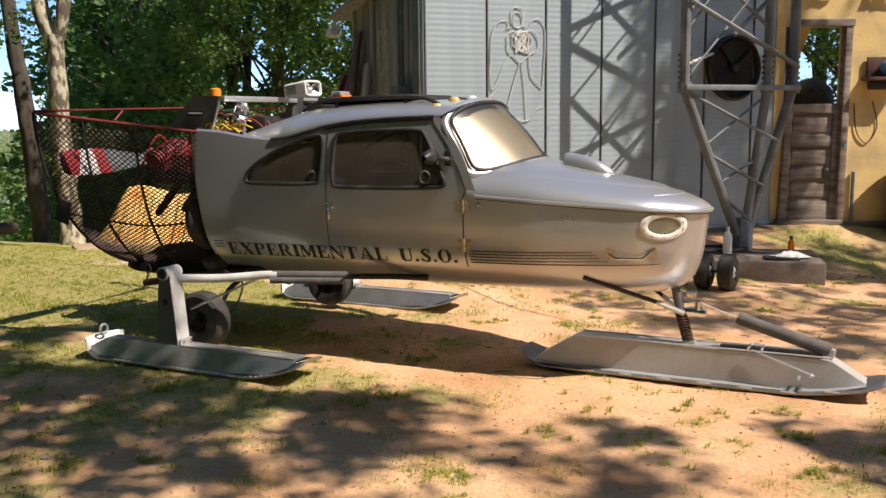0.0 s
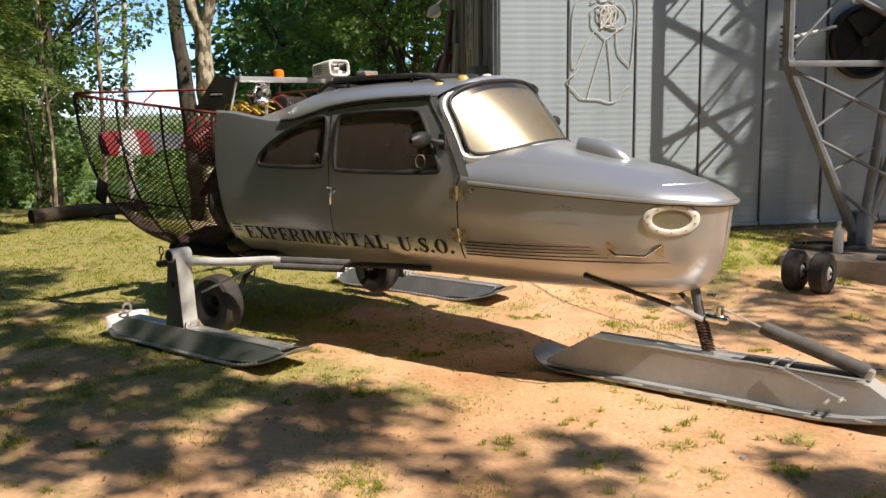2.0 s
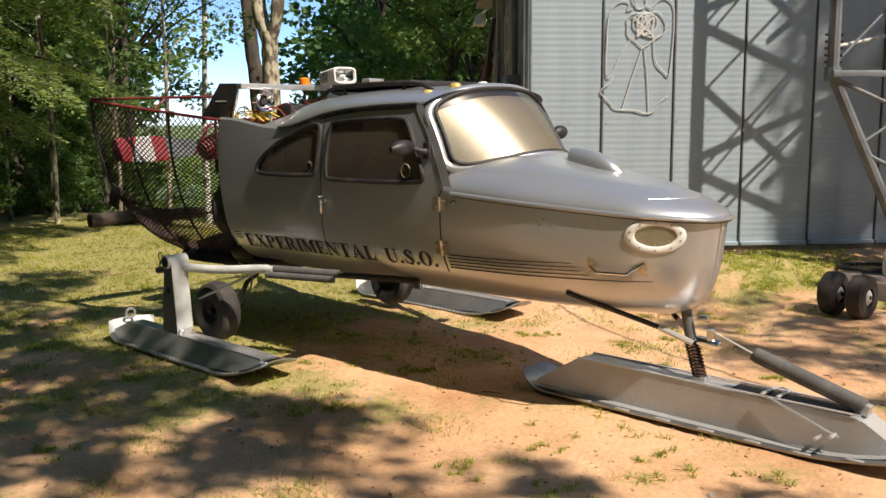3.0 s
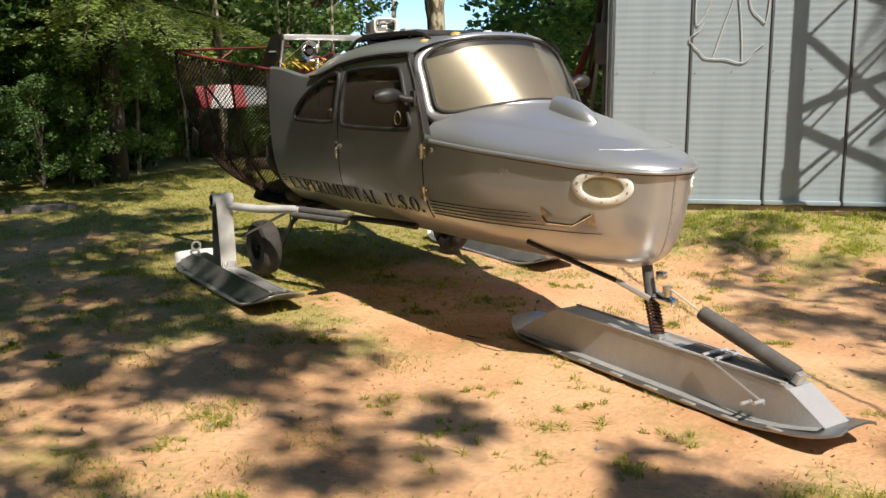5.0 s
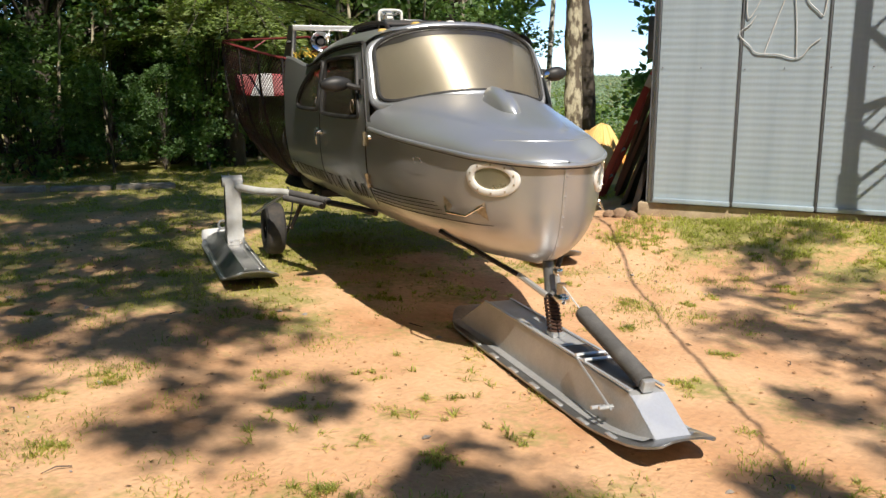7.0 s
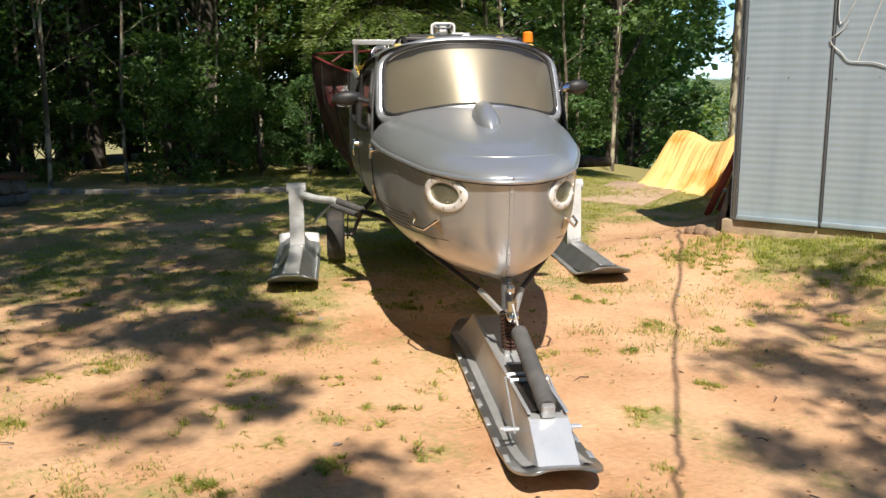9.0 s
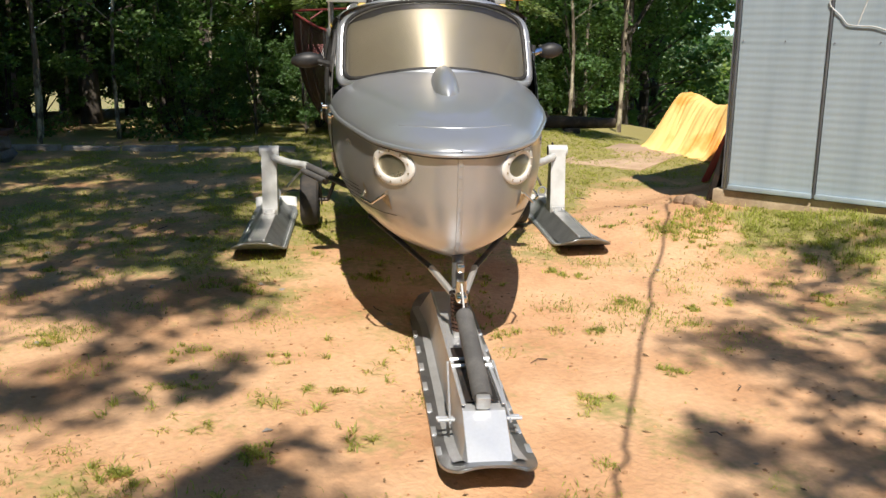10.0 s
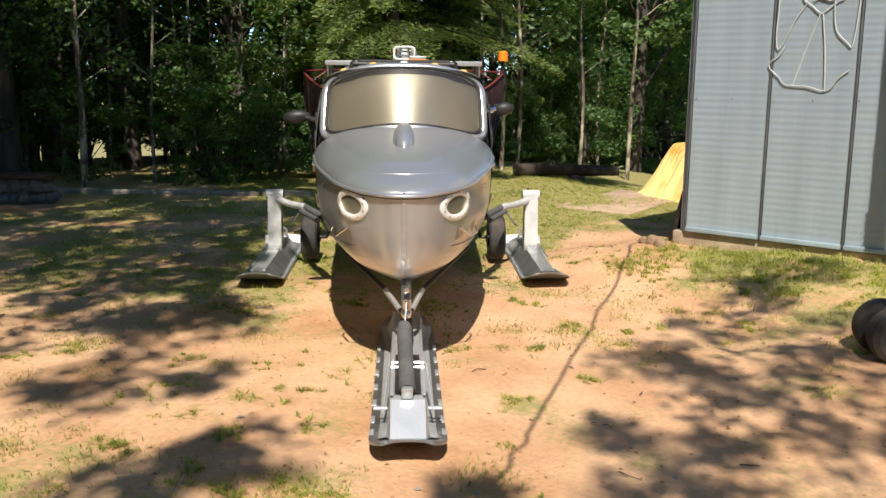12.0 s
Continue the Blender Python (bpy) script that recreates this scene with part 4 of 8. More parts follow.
for v in (-0.37, -0.19, 0.0, 0.19, 0.37):
    part("marker_lamp", Build().lathe([(0.0, 0.026), (0.018, 0.024), (0.028, 0.012), (0.030, 0.0)], pose(-1.40 + 0.06 * (1 - abs(v) / 0.37), v, table(ROOF_Z, -1.4) - 0.095 * (abs(v) / 0.49) ** 2.4 + 0.002, 0, 0, 0) @ Matrix.Diagonal((1.2, 1, 1, 1)), 16), AMBER_PALE if abs(v) > 0.1 else WHITE, sled, "small amber roof marker lamp" if abs(v) > 0.1 else "small white roof marker lamp")

# spotlight on the turtle deck
mm = pose(-2.575, 0.016, 1.690, 0, -5, -8)
rows = []
for x, hy, hz, up in ((-0.105, 0.060, 0.040, 0.0), (-0.10, 0.068, 0.046, 0.0), (0.02, 0.078, 0.052, 0.0), (0.085, 0.084, 0.054, 0.0), (0.098, 0.082, 0.052, 0.0), (0.100, 0.072, 0.043, 0.0), (0.088, 0.066, 0.037, 0.0)):
    ring = []
    for q in (2 * math.pi * i / 28 for i in range(28)):
        k = (abs(math.cos(q)) ** 5 + abs(math.sin(q)) ** 5) ** (-1 / 5)
        ring.append(mm @ Vector((x, hy * k * math.cos(q), hz * k * math.sin(q) + up)))
    rows.append(ring)
sp = Build().grid(rows, close_v=True)
sp.f.append(tuple(range(28)))
spot = part("spotlight", sp, WHITE, sled, "white box spotlight on a swivel stem", 40)
part("stem", Build().tube([(-2.60, 0.016, 1.52), (-2.59, 0.016, 1.655)], [0.024, 0.021], 12), WHITE, spot)
part("spotlight_foot", Build().lathe([(0.0, 0.10), (0.034, 0.095), (0.05, 0.075), (0.055, 0.0)], pose(-2.60, 0.016, 1.495), 16), WHITE, spot, "round white foot")
glass_rows = [[mm @ Vector((0.0875 - 0.035 * (1 - k ** 2), 0.066 * k * a, 0.037 * k * b)) for a, b in ((math.cos(q) * (abs(math.cos(q)) ** 5 + abs(math.sin(q)) ** 5) ** -0.2, math.sin(q) * (abs(math.cos(q)) ** 5 + abs(math.sin(q)) ** 5) ** -0.2) for q in (2 * math.pi * i / 28 for i in range(28)))] for k in (0.03, 0.4, 0.75, 1.0)]
part("spotlight_bowl", Build().grid(glass_rows, close_v=True), CHROME, spot, "chromed lamp bowl")
part("bulb", Build().tube([mm @ Vector((0.06, -0.02, 0)), mm @ Vector((0.06, 0.02, 0))], 0.010, 8), WHITE, spot)
for k in range(5):
    part("vent_slot", Build().box(mm @ Vector((-0.03 + 0.0 * k, -0.0765, -0.026 + 0.013 * k)), (0.09, 0.006, 0.004), pose(0, 0, 0, 0, -5, -10), 0.0), GREYFIN, spot)
lamp_bar = part("tail_lamp", Build().box((-2.33, 0.10, 1.622), (0.075, 0.13, 0.05), None, 0.008), RED, sled, "red tail lamp with a clear top on the roof")
part("lamp_top", Build().box((-2.33, 0.10, 1.662), (0.072, 0.126, 0.028), None, 0.008), ALU, lamp_bar, "pale lamp top")
part("lamp_front", Build().box((-2.288, 0.10, 1.630), (0.012, 0.12, 0.045), None, 0.004), AMBER, lamp_bar, "amber front lens")

# cross bar, fin plates, horn
part("cross_bar", Build().box((-2.76, 0, 1.627), (0.05, 1.20, 0.035), None, 0.004), ALU, sled, "pale square cross bar")
for sg in (-1, 1):
    part("bar_leg", Build().tube([(-2.79, sg * 0.585, 1.61), (-2.86, sg * 0.585, 1.42)], 0.008, 6), ALU, sled)
    part("bar_leg", Build().tube([(-2.76, sg * 0.35, 1.61), (-2.80, sg * 0.35, 1.35)], 0.010, 6), ALU, sled)
for sg in (-1, 1):
    f = Build()
    out = [(-2.80, 1.645), (-3.00, 1.65), (-3.22, 1.44), (-3.10, 1.43), (-2.93, 1.425), (-2.86, 1.46)]
    va, vb = sg * 0.56, sg * 0.575
    f.add([(u, va, z) for u, z in out] + [(u, vb, z) for u, z in out], [tuple(range(6))[::-1], tuple(range(6, 12))] + [(i, (i + 1) % 6, 6 + (i + 1) % 6, 6 + i) for i in range(6)])
    fn = part("rudder_plate", f, GREYFIN, sled, "dark grey slanted metal plate")
    part("plate_mark", Build().box((-2.985, sg * 0.578, 1.538), (0.14, 0.004, 0.030), None, 0.0), PAINT_BLACK, fn, "black name plate with pale bars")
    for k in range(7):
        part("plate_bar", Build().box((-3.038 + 0.017 * k, sg * 0.581, 1.540), (0.011, 0.003, 0.012), None, 0.0), WHITE_OLD, fn)
horn = Build()
horn.lathe([(0.022, -0.10), (0.026, -0.03), (0.035, 0.0), (0.062, 0.035), (0.066, 0.04), (0.060, 0.038), (0.034, 0.008), (0.016, 0.0), (0.0, 0.0)], pose(-2.80, -0.40, 1.542, 0, 90, -8), 24)
hn = part("horn", horn, CHROME, sled, "chrome trumpet horn", 40)
part("horn_core", Build().lathe([(0.0, 0.012), (0.02, 0.010), (0.026, 0.002)], pose(-2.79, -0.40, 1.542, 0, 90, -8), 16), BLACK, hn)
part("horn_bracket", Build().tube([(-2.85, -0.40, 1.52), (-2.86, -0.41, 1.35)], 0.010, 6), BLACKM, hn)

# ropes and straps heaped on the tail
rng = random.Random(5)
rope = Build()
for k in range(22):
    a = Vector((-2.90 + rng.uniform(-0.03, 0.05), -0.52 + rng.uniform(-0.06, 0.12), 1.42 + rng.uniform(0, 0.04)))
    d = Vector((rng.uniform(-0.06, 0.10), rng.uniform(-0.08, 0.20), rng.uniform(-0.03, 0.06)))
    rope.tube(curve3([a, a + d * 0.5 + Vector((0, 0, 0.03)), a + d + Vector((0.02, 0.03, -0.02))], 8), 0.0045, 5)
part("yellow_rope", rope, YELLOW_ROPE, sled, "tangle of yellow rope")
cords = Build()
for k in range(9):
    v = -0.45 + 0.11 * k
    cords.tube(curve3([(-2.62, v * 0.8, 1.44), (-2.72, v * 0.9 + 0.04, 1.50 + 0.03 * math.sin(k * 2.1)), (-2.84, v, 1.47)], 9), 0.006, 5)
part("red_strap", cords, RED_WRAP, sled, "red tie-down straps")
part("engine_box", Build().box((-2.74, -0.20, 1.44), (0.16, 0.18, 0.16), None, 0.02), BLACKM, sled, "black engine cover")
part("engine_box", Build().box((-2.78, 0.22, 1.42), (0.20, 0.24, 0.16), None, 0.02), BLACKM, sled, "black engine cover")
part("spare_tyre", Build().lathe([(0.08, -0.05), (0.14, -0.06), (0.20, -0.045), (0.215, 0.0), (0.20, 0.045), (0.14, 0.06), (0.08, 0.05), (0.08, -0.05)], pose(-3.03, -0.42, 0.86, 0, 86, 0), 24), TYRE, sled, "black round tyre behind the tail")

# engine and propeller
# dark red mottled towards near-black
RED_DARK = material("oily dark red paint", (0.20, 0.025, 0.02), 0.5, 0, (0.06, 0.012, 0.01), 14, (0.45, 0.65), 90, 0.2)
eng = Build()
eng.box((-3.10, 0, 1.12), (0.38, 0.34, 0.30), None, 0.03)
eng.box((-3.05, 0, 0.86), (0.30, 0.30, 0.26), None, 0.03)
eng.box((-3.50, 0, 1.16), (0.56, 0.28, 0.24), None, 0.04)
engine = part("engine", eng, BLACKM, sled, "dark aircraft engine with red cylinders")
for sg in (-1, 1):
    for u in (-3.10, -3.32, -3.54):
        cyl = Build()
        prof = []
        for k in range(9):
            prof += [(0.062, 0.022 * k), (0.062, 0.022 * k + 0.010), (0.05, 0.022 * k + 0.012), (0.05, 0.022 * k + 0.021)]
        cyl.lathe(prof + [(0.0, 0.2)], pose(u, sg * 0.14, 1.30, -90 * sg - 20 * sg, 0, 0) @ Matrix.Scale(1.25, 4), 14)
        part("cylinder", cyl, RED_DARK, engine, "finned dark red engine cylinder")
for k in range(7):
    q = random.Random(70 + k)
    p0 = Vector((-3.02 - 0.09 * k, -0.16 + 0.05 * (k % 3), 1.30))
    part("ignition_lead", Build().tube(curve3([p0, p0 + Vector((q.uniform(-0.1, 0.1), -0.10, q.uniform(0.02, 0.10))), p0 + Vector((q.uniform(-0.15, 0.1), -0.20, q.uniform(-0.16, -0.02)))], 10), 0.009, 6), RED, engine, "red rubber lead")
part("cowl", Build().box((-3.14, -0.02, 1.39), (0.40, 0.50, 0.09), None, 0.03), RED_DARK, engine, "dark red engine cowl")
part("oil_tank", Build().lathe([(0.0, -0.12), (0.08, -0.115), (0.09, -0.08), (0.09, 0.08), (0.08, 0.115), (0.0, 0.12)], pose(-3.20, -0.30, 1.25, 0, 80, 0), 18), RED, engine, "round red tank")
part("shaft", Build().tube([(-3.28, 0, 1.20), (-3.90, 0, 1.22)], [0.05, 0.035], 12), BLACKM, engine)
mount = Build()
for sg in (-1, 1):
    mount.tube([(-2.92, sg * 0.42, 0.70), (-3.30, sg * 0.20, 1.05)], 0.018, 8)
    mount.tube([(-2.92, sg * 0.46, 1.25), (-3.25, sg * 0.20, 1.05)], 0.016, 8)
for sg in (-1, 1):
    mount.tube([(-3.50, sg * 0.12, 1.10), (-3.73, sg * 0.14, 0.84)], 0.028, 8)
part("engine_mount", mount, BLACKM, engine)
part("exhaust", Build().tube(curve3([(-3.05, -0.24, 1.05), (-3.08, -0.34, 0.92), (-3.06, -0.36, 0.72), (-2.98, -0.36, 0.60)], 14), 0.030, 10), BLACKM, engine)
# shade on the blade is put into a darker red and a duller white
RED_SHADED = material("faded crimson blade paint", (0.30, 0.028, 0.03), 0.5, 0, (0.19, 0.02, 0.02), 11, (0.4, 0.7), 90, 0.2)
WHITE_SHADED = material("chalky blade white", (0.52, 0.52, 0.51), 0.6, 0, (0.40, 0.39, 0.37), 9, (0.4, 0.7), 90, 0.2)
prop = None
for sg in (-1, 1):
    for nm, r0, r1, mt in (("blade_root", 0.06, 0.44, ALU_DARK), ("blade_band", 0.44, 0.545, RED_SHADED), ("blade_white", 0.545, 0.69, WHITE_SHADED), ("blade_tip", 0.69, 0.835, RED_SHADED)):
        rows = []
        for k in range(8):
            r = lerp(r0, r1, k / 7)
            c = 0.5 * table([(0.05, 0.08), (0.2, 0.13), (0.5, 0.185), (0.78, 0.165), (0.82, 0.15), (0.835, 0.13)], r)
            tw = radians(table([(0.05, 50), (0.4, 28), (0.83, 14)], r))
            ring = []
            for q in (2 * math.pi * i / 14 for i in range(14)):
                a, b = c * math.cos(q), 0.010 * math.sin(q) * (1.6 if r < 0.3 else 1)
                slant = 0.035 * a / c * min(1.0, max(0.0, 1 - abs(r - 0.69) / 0.13))
                ring.append((-3.885 + sg * a * math.sin(tw) + b * math.cos(tw), sg * (r - slant), 1.228 + a * math.cos(tw) - b * math.sin(tw)))
            rows.append(ring)
        bl = Build().grid(rows, close_v=True)
        n0 = len(bl.v)
        bl.f += [tuple(range(14)), tuple(range(n0 - 14, n0))]
        if prop is None:
            prop = part("propeller", Build().lathe([(0.0, -0.10), (0.04, -0.08), (0.07, -0.03), (0.075, 0.04), (0.0, 0.045)], pose(-3.885, 0, 1.228, 0, 90, 0), 20), ALU_DARK, sled, "two-blade propeller with red and white tips")
        part(nm, bl, mt, prop, {"blade_band": "red painted band", "blade_white": "white painted band", "blade_tip": "red painted tip"}.get(nm, ""))

# cage round the propeller
TARP_BLACK = material("dull black cloth", (0.012, 0.011, 0.011), 0.85, 0, (0.022, 0.02, 0.019), 8, (0.4, 0.7), 60, 0.3, 0.3, 40)
MESHM = material("rusty dark mesh steel", (0.032, 0.015, 0.013), 0.55, 0.3, (0.06, 0.022, 0.017), 9, (0.4, 0.7), 120, 0.25)


def cage_point(t, a, off=0.0):
    """t runs from the tail (0) to the rear hoop (1), a from the near top edge (-1) over the bottom to the far one (1)."""
    hw = lerp(0.61, 0.90, t ** 0.8) + off
    zt = lerp(1.425, 1.555, t)
    zb = table([(0.0, 0.50), (0.35, 0.40), (0.7, 0.42), (1.0, 0.47)], t) - off
    u = lerp(-2.95, -4.04, t)
    q = a * math.pi / 2
    sv, cv = math.sin(q), math.cos(q)
    v = hw * math.copysign(abs(sv) ** 0.80, sv)
    z = zt - (zt - zb) * abs(cv) ** 0.86
    return Vector((u + 0.30 * t * (1 - abs(a)) ** 1.1 * t, v, z))


cage = part("propeller_cage", Build().tube([cage_point(1, a) for a in np.linspace(-1, 1, 60)], 0.011, 8), BLACKM, sled, "black expanded-metal propeller cage with red rails")
for t in (0.03, 0.36, 0.68):
    part("hoop", Build().tube([cage_point(t, a) for a in np.linspace(-1, 1, 50)], 0.009, 6), BLACKM, cage)
for a in (-0.62, -0.25, 0.25, 0.62):
    part("stringer", Build().tube([cage_point(t, a) for t in np.linspace(0, 1, 20)], 0.007, 6), BLACKM, cage)
for sg in (-1, 1):
    part("top_rail", Build().tube([cage_point(t, sg) for t in np.linspace(0, 1, 12)], 0.0095, 8), RED_WRAP, cage, "red wrapped top rail")
    part("stay", Build().tube([(-4.03, sg * 0.90, 1.565), (-3.05, sg * 0.42, 1.575)], 0.009, 6), RED_WRAP, cage, "thin red stay")
    part("stay_strut", Build().tube([(-3.52, sg * 0.64, 1.57), (-3.50, sg * 0.745, 1.50)], 0.006, 6), RED_WRAP, cage)
wires = Build()
NA, NT = 116, 26
for k in range(-NT, NA):
    for way in (1, -1):
        pts = []
        for j in range(NT + 1):
            i = k + j if way > 0 else k + NT - j
            if 0 <= i <= NA:
                pts.append(cage_point(j / NT, -1 + 2 * i / NA, 0.002 * way))
        if len(pts) > 1:
            wires.tube(pts, 0.0034, 4, cap=False)
part("cage_mesh", wires, MESHM, cage, "diamond expanded-metal mesh", 80)
part("cage_plate", Build().box((-3.90, -0.835, 0.915), (0.115, 0.014, 0.155), pose(0, 0, 0, 0, 18, 0), 0.004), BLACK, cage, "small black plate")
part("cage_pan", Build().grid([[cage_point(t, a, 0.012) for a in np.linspace(-0.36, 0.36, 14)] for t in np.linspace(0.1, 0.82, 10)]), BLACKM, cage, "black pan under the cage")
cover = Build()
rows = []
for k in range(19):
    t = k / 18
    half = 0.46 * math.sin(math.pi * min(1.0, 0.08 + 0.92 * t)) ** 0.45
    top = 0.155 * math.sin(math.pi * (0.12 + 0.80 * t)) ** 0.7
    rows.append([(lerp(-3.86, -2.98, t), -0.08 + half * math.cos(q), 0.465 + 0.03 * math.cos(q) ** 2 + top * max(0.0, math.sin(q)) * (1 + 0.35 * noise.noise(Vector((5 * t, 2.2 * q, 1)))) - 0.03 * max(0.0, -math.sin(q))) for q in (2 * math.pi * i / 20 for i in range(20))])
cover.grid(rows, close_v=True)
part("bundled_cover", cover, TARP_BLACK, cage, "black cloth bundle lying in the cage", 50)
bp = part("beacon_post", Build().tube([(-4.0, 0.894, 1.55), (-4.0, 0.894, 1.68)], 0.012, 8), BLACKM, sled, "thin post carrying an amber beacon")
part("beacon", Build().lathe([(0.0, 0.092), (0.030, 0.088), (0.042, 0.078), (0.046, 0.0), (0.0, 0.0)], pose(-4.0, 0.894, 1.665), 18), AMBER, bp, "amber beacon")
under = Build()
under.lathe([(0.0, -0.09), (0.07, -0.085), (0.085, -0.05), (0.085, 0.05), (0.07, 0.085), (0.0, 0.09)], pose(-2.98, -0.42, 0.60, 0, 80, 10), 16)
under.box((-2.80, 0, 0.52), (0.30, 0.9, 0.06), None, 0.015)
part("muffler", under, BLACKM, sled, "dark muffler under the tail")


# skis
def sole_z(t, tip, z0=0.012):
    """Height of a ski's sole along its length, heel 0 to tip 1."""
    return z0 + tip * max(0.0, (t - 0.72) / 0.28) ** 2.2 + 0.075 * max(0.0, (0.10 - t) / 0.10) ** 2 + 0.010 * (1 - t)


def ski_mesh(u0, u1, half, v0, tip, lift=0.0):
    """The sole of a ski: a thin plate turned up at both ends, its ends rounded in plan."""
    b = Build()
    n, ks = 60, (-1, -0.9, -0.6, -0.25, 0.25, 0.6, 0.9, 1)
    rows = []
    for side in (1, 0):
        for i in range(n + 1) if side else range(n, -1, -1):
            t = 0.5 - 0.5 * math.cos(math.pi * i / n)
            u = lerp(u0, u1, t)
            w = half * min(1.0, 0.62 + 0.38 * math.sqrt(max(0.0, 1 - max(0.0, (t - 0.91) / 0.09) ** 2))) * min(1.0, 0.45 + 0.55 * math.sqrt(max(0.0, 1 - max(0.0, (0.09 - t) / 0.09) ** 2)))
            rows.append([(u, v0 + w * k, lift + sole_z(t, tip) + (0.009 if side else 0.0) - 0.016 * abs(k) ** 3 * smooth(0.86, 1.0, t)) for k in ks])
    b.grid(rows, close_u=True)
    m = len(ks)
    for e in (0, m - 1):
        for i in range(n):
            b.f.append((i * m + e, (i + 1) * m + e, (2 * n - i) * m + e, (2 * n + 1 - i) * m + e))
    return b


SIDE_SKI = material("grey side ski metal", (0.36, 0.375, 0.37), 0.40, 0.75, (0.26, 0.27, 0.265), 7, (0.4, 0.7), 90, 0.2, 0.08, 80, 0.1)
SOLE = material("grey ski sole", (0.33, 0.34, 0.345), 0.34, 0.8, (0.23, 0.235, 0.24), 6, (0.4, 0.7), 80, 0.2, 0.08, 60)
front = part("front_ski", ski_mesh(-0.99, 1.02, 0.165, 0.016, 0.10), SOLE, sled, "long riveted aluminium front ski", 40)
SKI_GREY = material("scuffed grey aluminium", (0.50, 0.51, 0.515), 0.42, 0.42, (0.40, 0.405, 0.405), 5, (0.35, 0.7), 120, 0.18, 0.08, 90, 0.12)
keelbox = Build()
rows = []
for u, zt, hw in ((-0.90, 0.05, 0.10), (-0.88, 0.07, 0.10), (-0.66, 0.205, 0.075), (-0.60, 0.212, 0.074), (0.0, 0.205, 0.074), (0.3, 0.202, 0.074), (0.45, 0.200, 0.074), (0.55, 0.199, 0.074), (0.65, 0.198, 0.074), (0.74, 0.196, 0.074), (0.755, 0.19, 0.074), (0.84, 0.14, 0.074), (0.93, 0.085, 0.074)):
    low = sole_z((u + 0.99) / 2.01, 0.10) + 0.010
    rows.append([(u, 0.016 - hw - 0.05, low), (u, 0.016 - hw - 0.016, low + 0.006), (u, 0.016 - hw, zt), (u, 0.016 + hw, zt), (u, 0.016 + hw + 0.016, low + 0.006), (u, 0.016 + hw + 0.05, low)])
keelbox.grid(rows)
part("ski_box", keelbox, SKI_GREY, front, "", 25)
part("ski_nose_plate", Build().grid([[(0.757, 0.016 + 0.073 * a, 0.1935) for a in (-1, 1)], [(0.93, 0.016 + 0.073 * a, 0.0885) for a in (-1, 1)]]), ZINC, front, "bright flat plate at the ski's nose")
well = Build()
well.box((0.44, 0.016, 0.2085), (0.54, 0.115, 0.006), None, 0.0)
part("ski_well", well, BLACKM, front)
trim = Build()
for sg in (-1, 1):
    trim.box((0.05, 0.016 + sg * 0.070, 0.2135), (1.40, 0.014, 0.006), None, 0.001)
part("ski_edge_trim", trim, ZINC, front, "bright edge strips")
for k in range(7):
    for sg in (-1, 1):
        part("edge_clip", Build().box((-0.55 + 0.22 * k, 0.016 + sg * 0.155, sole_z((0.44 + 0.22 * k) / 2.01, 0.10) + 0.011), (0.075, 0.02, 0.006), None, 0.002), ZINC, front)
for sg in (-1, 1):
    rod = Build()
    rod.tube([(0.34, 0.016 + sg * 0.085, 0.215), (0.355, 0.016 + sg * 0.088, 0.222), (0.68, 0.016 + sg * 0.108, 0.115)], 0.005, 6)
    part("tie_rod", rod, ZINC, front, "thin bright tie rod")
    for u, z in ((0.66, 0.12), (0.60, 0.10)):
        part("bolt", Build().tube([(u, 0.016 + sg * 0.09, z), (u, 0.016 + sg * 0.15, z)], 0.008, 8), ZINC, front)
for u in (0.33, 0.40):
    part("cross_rod", Build().tube([(u, -0.06, 0.222), (u, 0.092, 0.222)], 0.008, 6), ZINC, front)
# front leg: sleeve, spring, arms, foam-covered strut
leg = part("front_leg", Build().tube([(-0.085, 0.010, 0.53), (-0.052, 0.010, 0.38)], 0.026, 14), GREYFIN, sled, "telescopic front leg with a rusty coil spring")
coil = Build()
coil.tube([Vector((-0.052, 0.010, 0.385)).lerp(Vector((-0.005, 0.014, 0.222)), k / 110) + Vector((0.030 * math.cos(k * 0.6), 0.030 * math.sin(k * 0.6), 0)) for k in range(111)], 0.0062, 6)
part("spring", coil, material("rusty spring", (0.09, 0.045, 0.03), 0.7, 0.3, (0.05, 0.03, 0.02), 20), leg, "rusty coil spring")
part("leg_rod", Build().tube([(-0.052, 0.010, 0.385), (-0.004, 0.014, 0.212)], 0.013, 10), BLACKM, leg)
part("leg_foot", Build().box((0.0, 0.014, 0.216), (0.07, 0.06, 0.024), None, 0.005), ALU, leg)
knuckle = Build()
knuckle.box((0.03, 0.012, 0.392), (0.13, 0.05, 0.045), pose(0, 0, 0, 0, 4, 0), 0.018)
knuckle.tube([(0.045, 0.012, 0.40), (0.045, 0.012, 0.455)], 0.022, 10)
knuckle.box((0.005, 0.012, 0.50), (0.05, 0.03, 0.035), None, 0.006)
part("knuckle", knuckle, CHROME, leg, "worn chrome steering knuckle")
for sg in (-1, 1):
    arm = Build()
    arm.tube([on_hull(-0.52, 0.617, sg, 0.005), Vector((-0.17, sg * 0.095, 0.455)), Vector((-0.03, sg * 0.03 + 0.01, 0.385))], 0.0125, 8)
    part("brace", arm, BLACKM, leg, "black brace rod")
    part("brace_end", Build().tube([Vector((-0.17, sg * 0.095, 0.455)), Vector((-0.03, sg * 0.03 + 0.01, 0.385))], 0.0145, 8), ALU, leg)
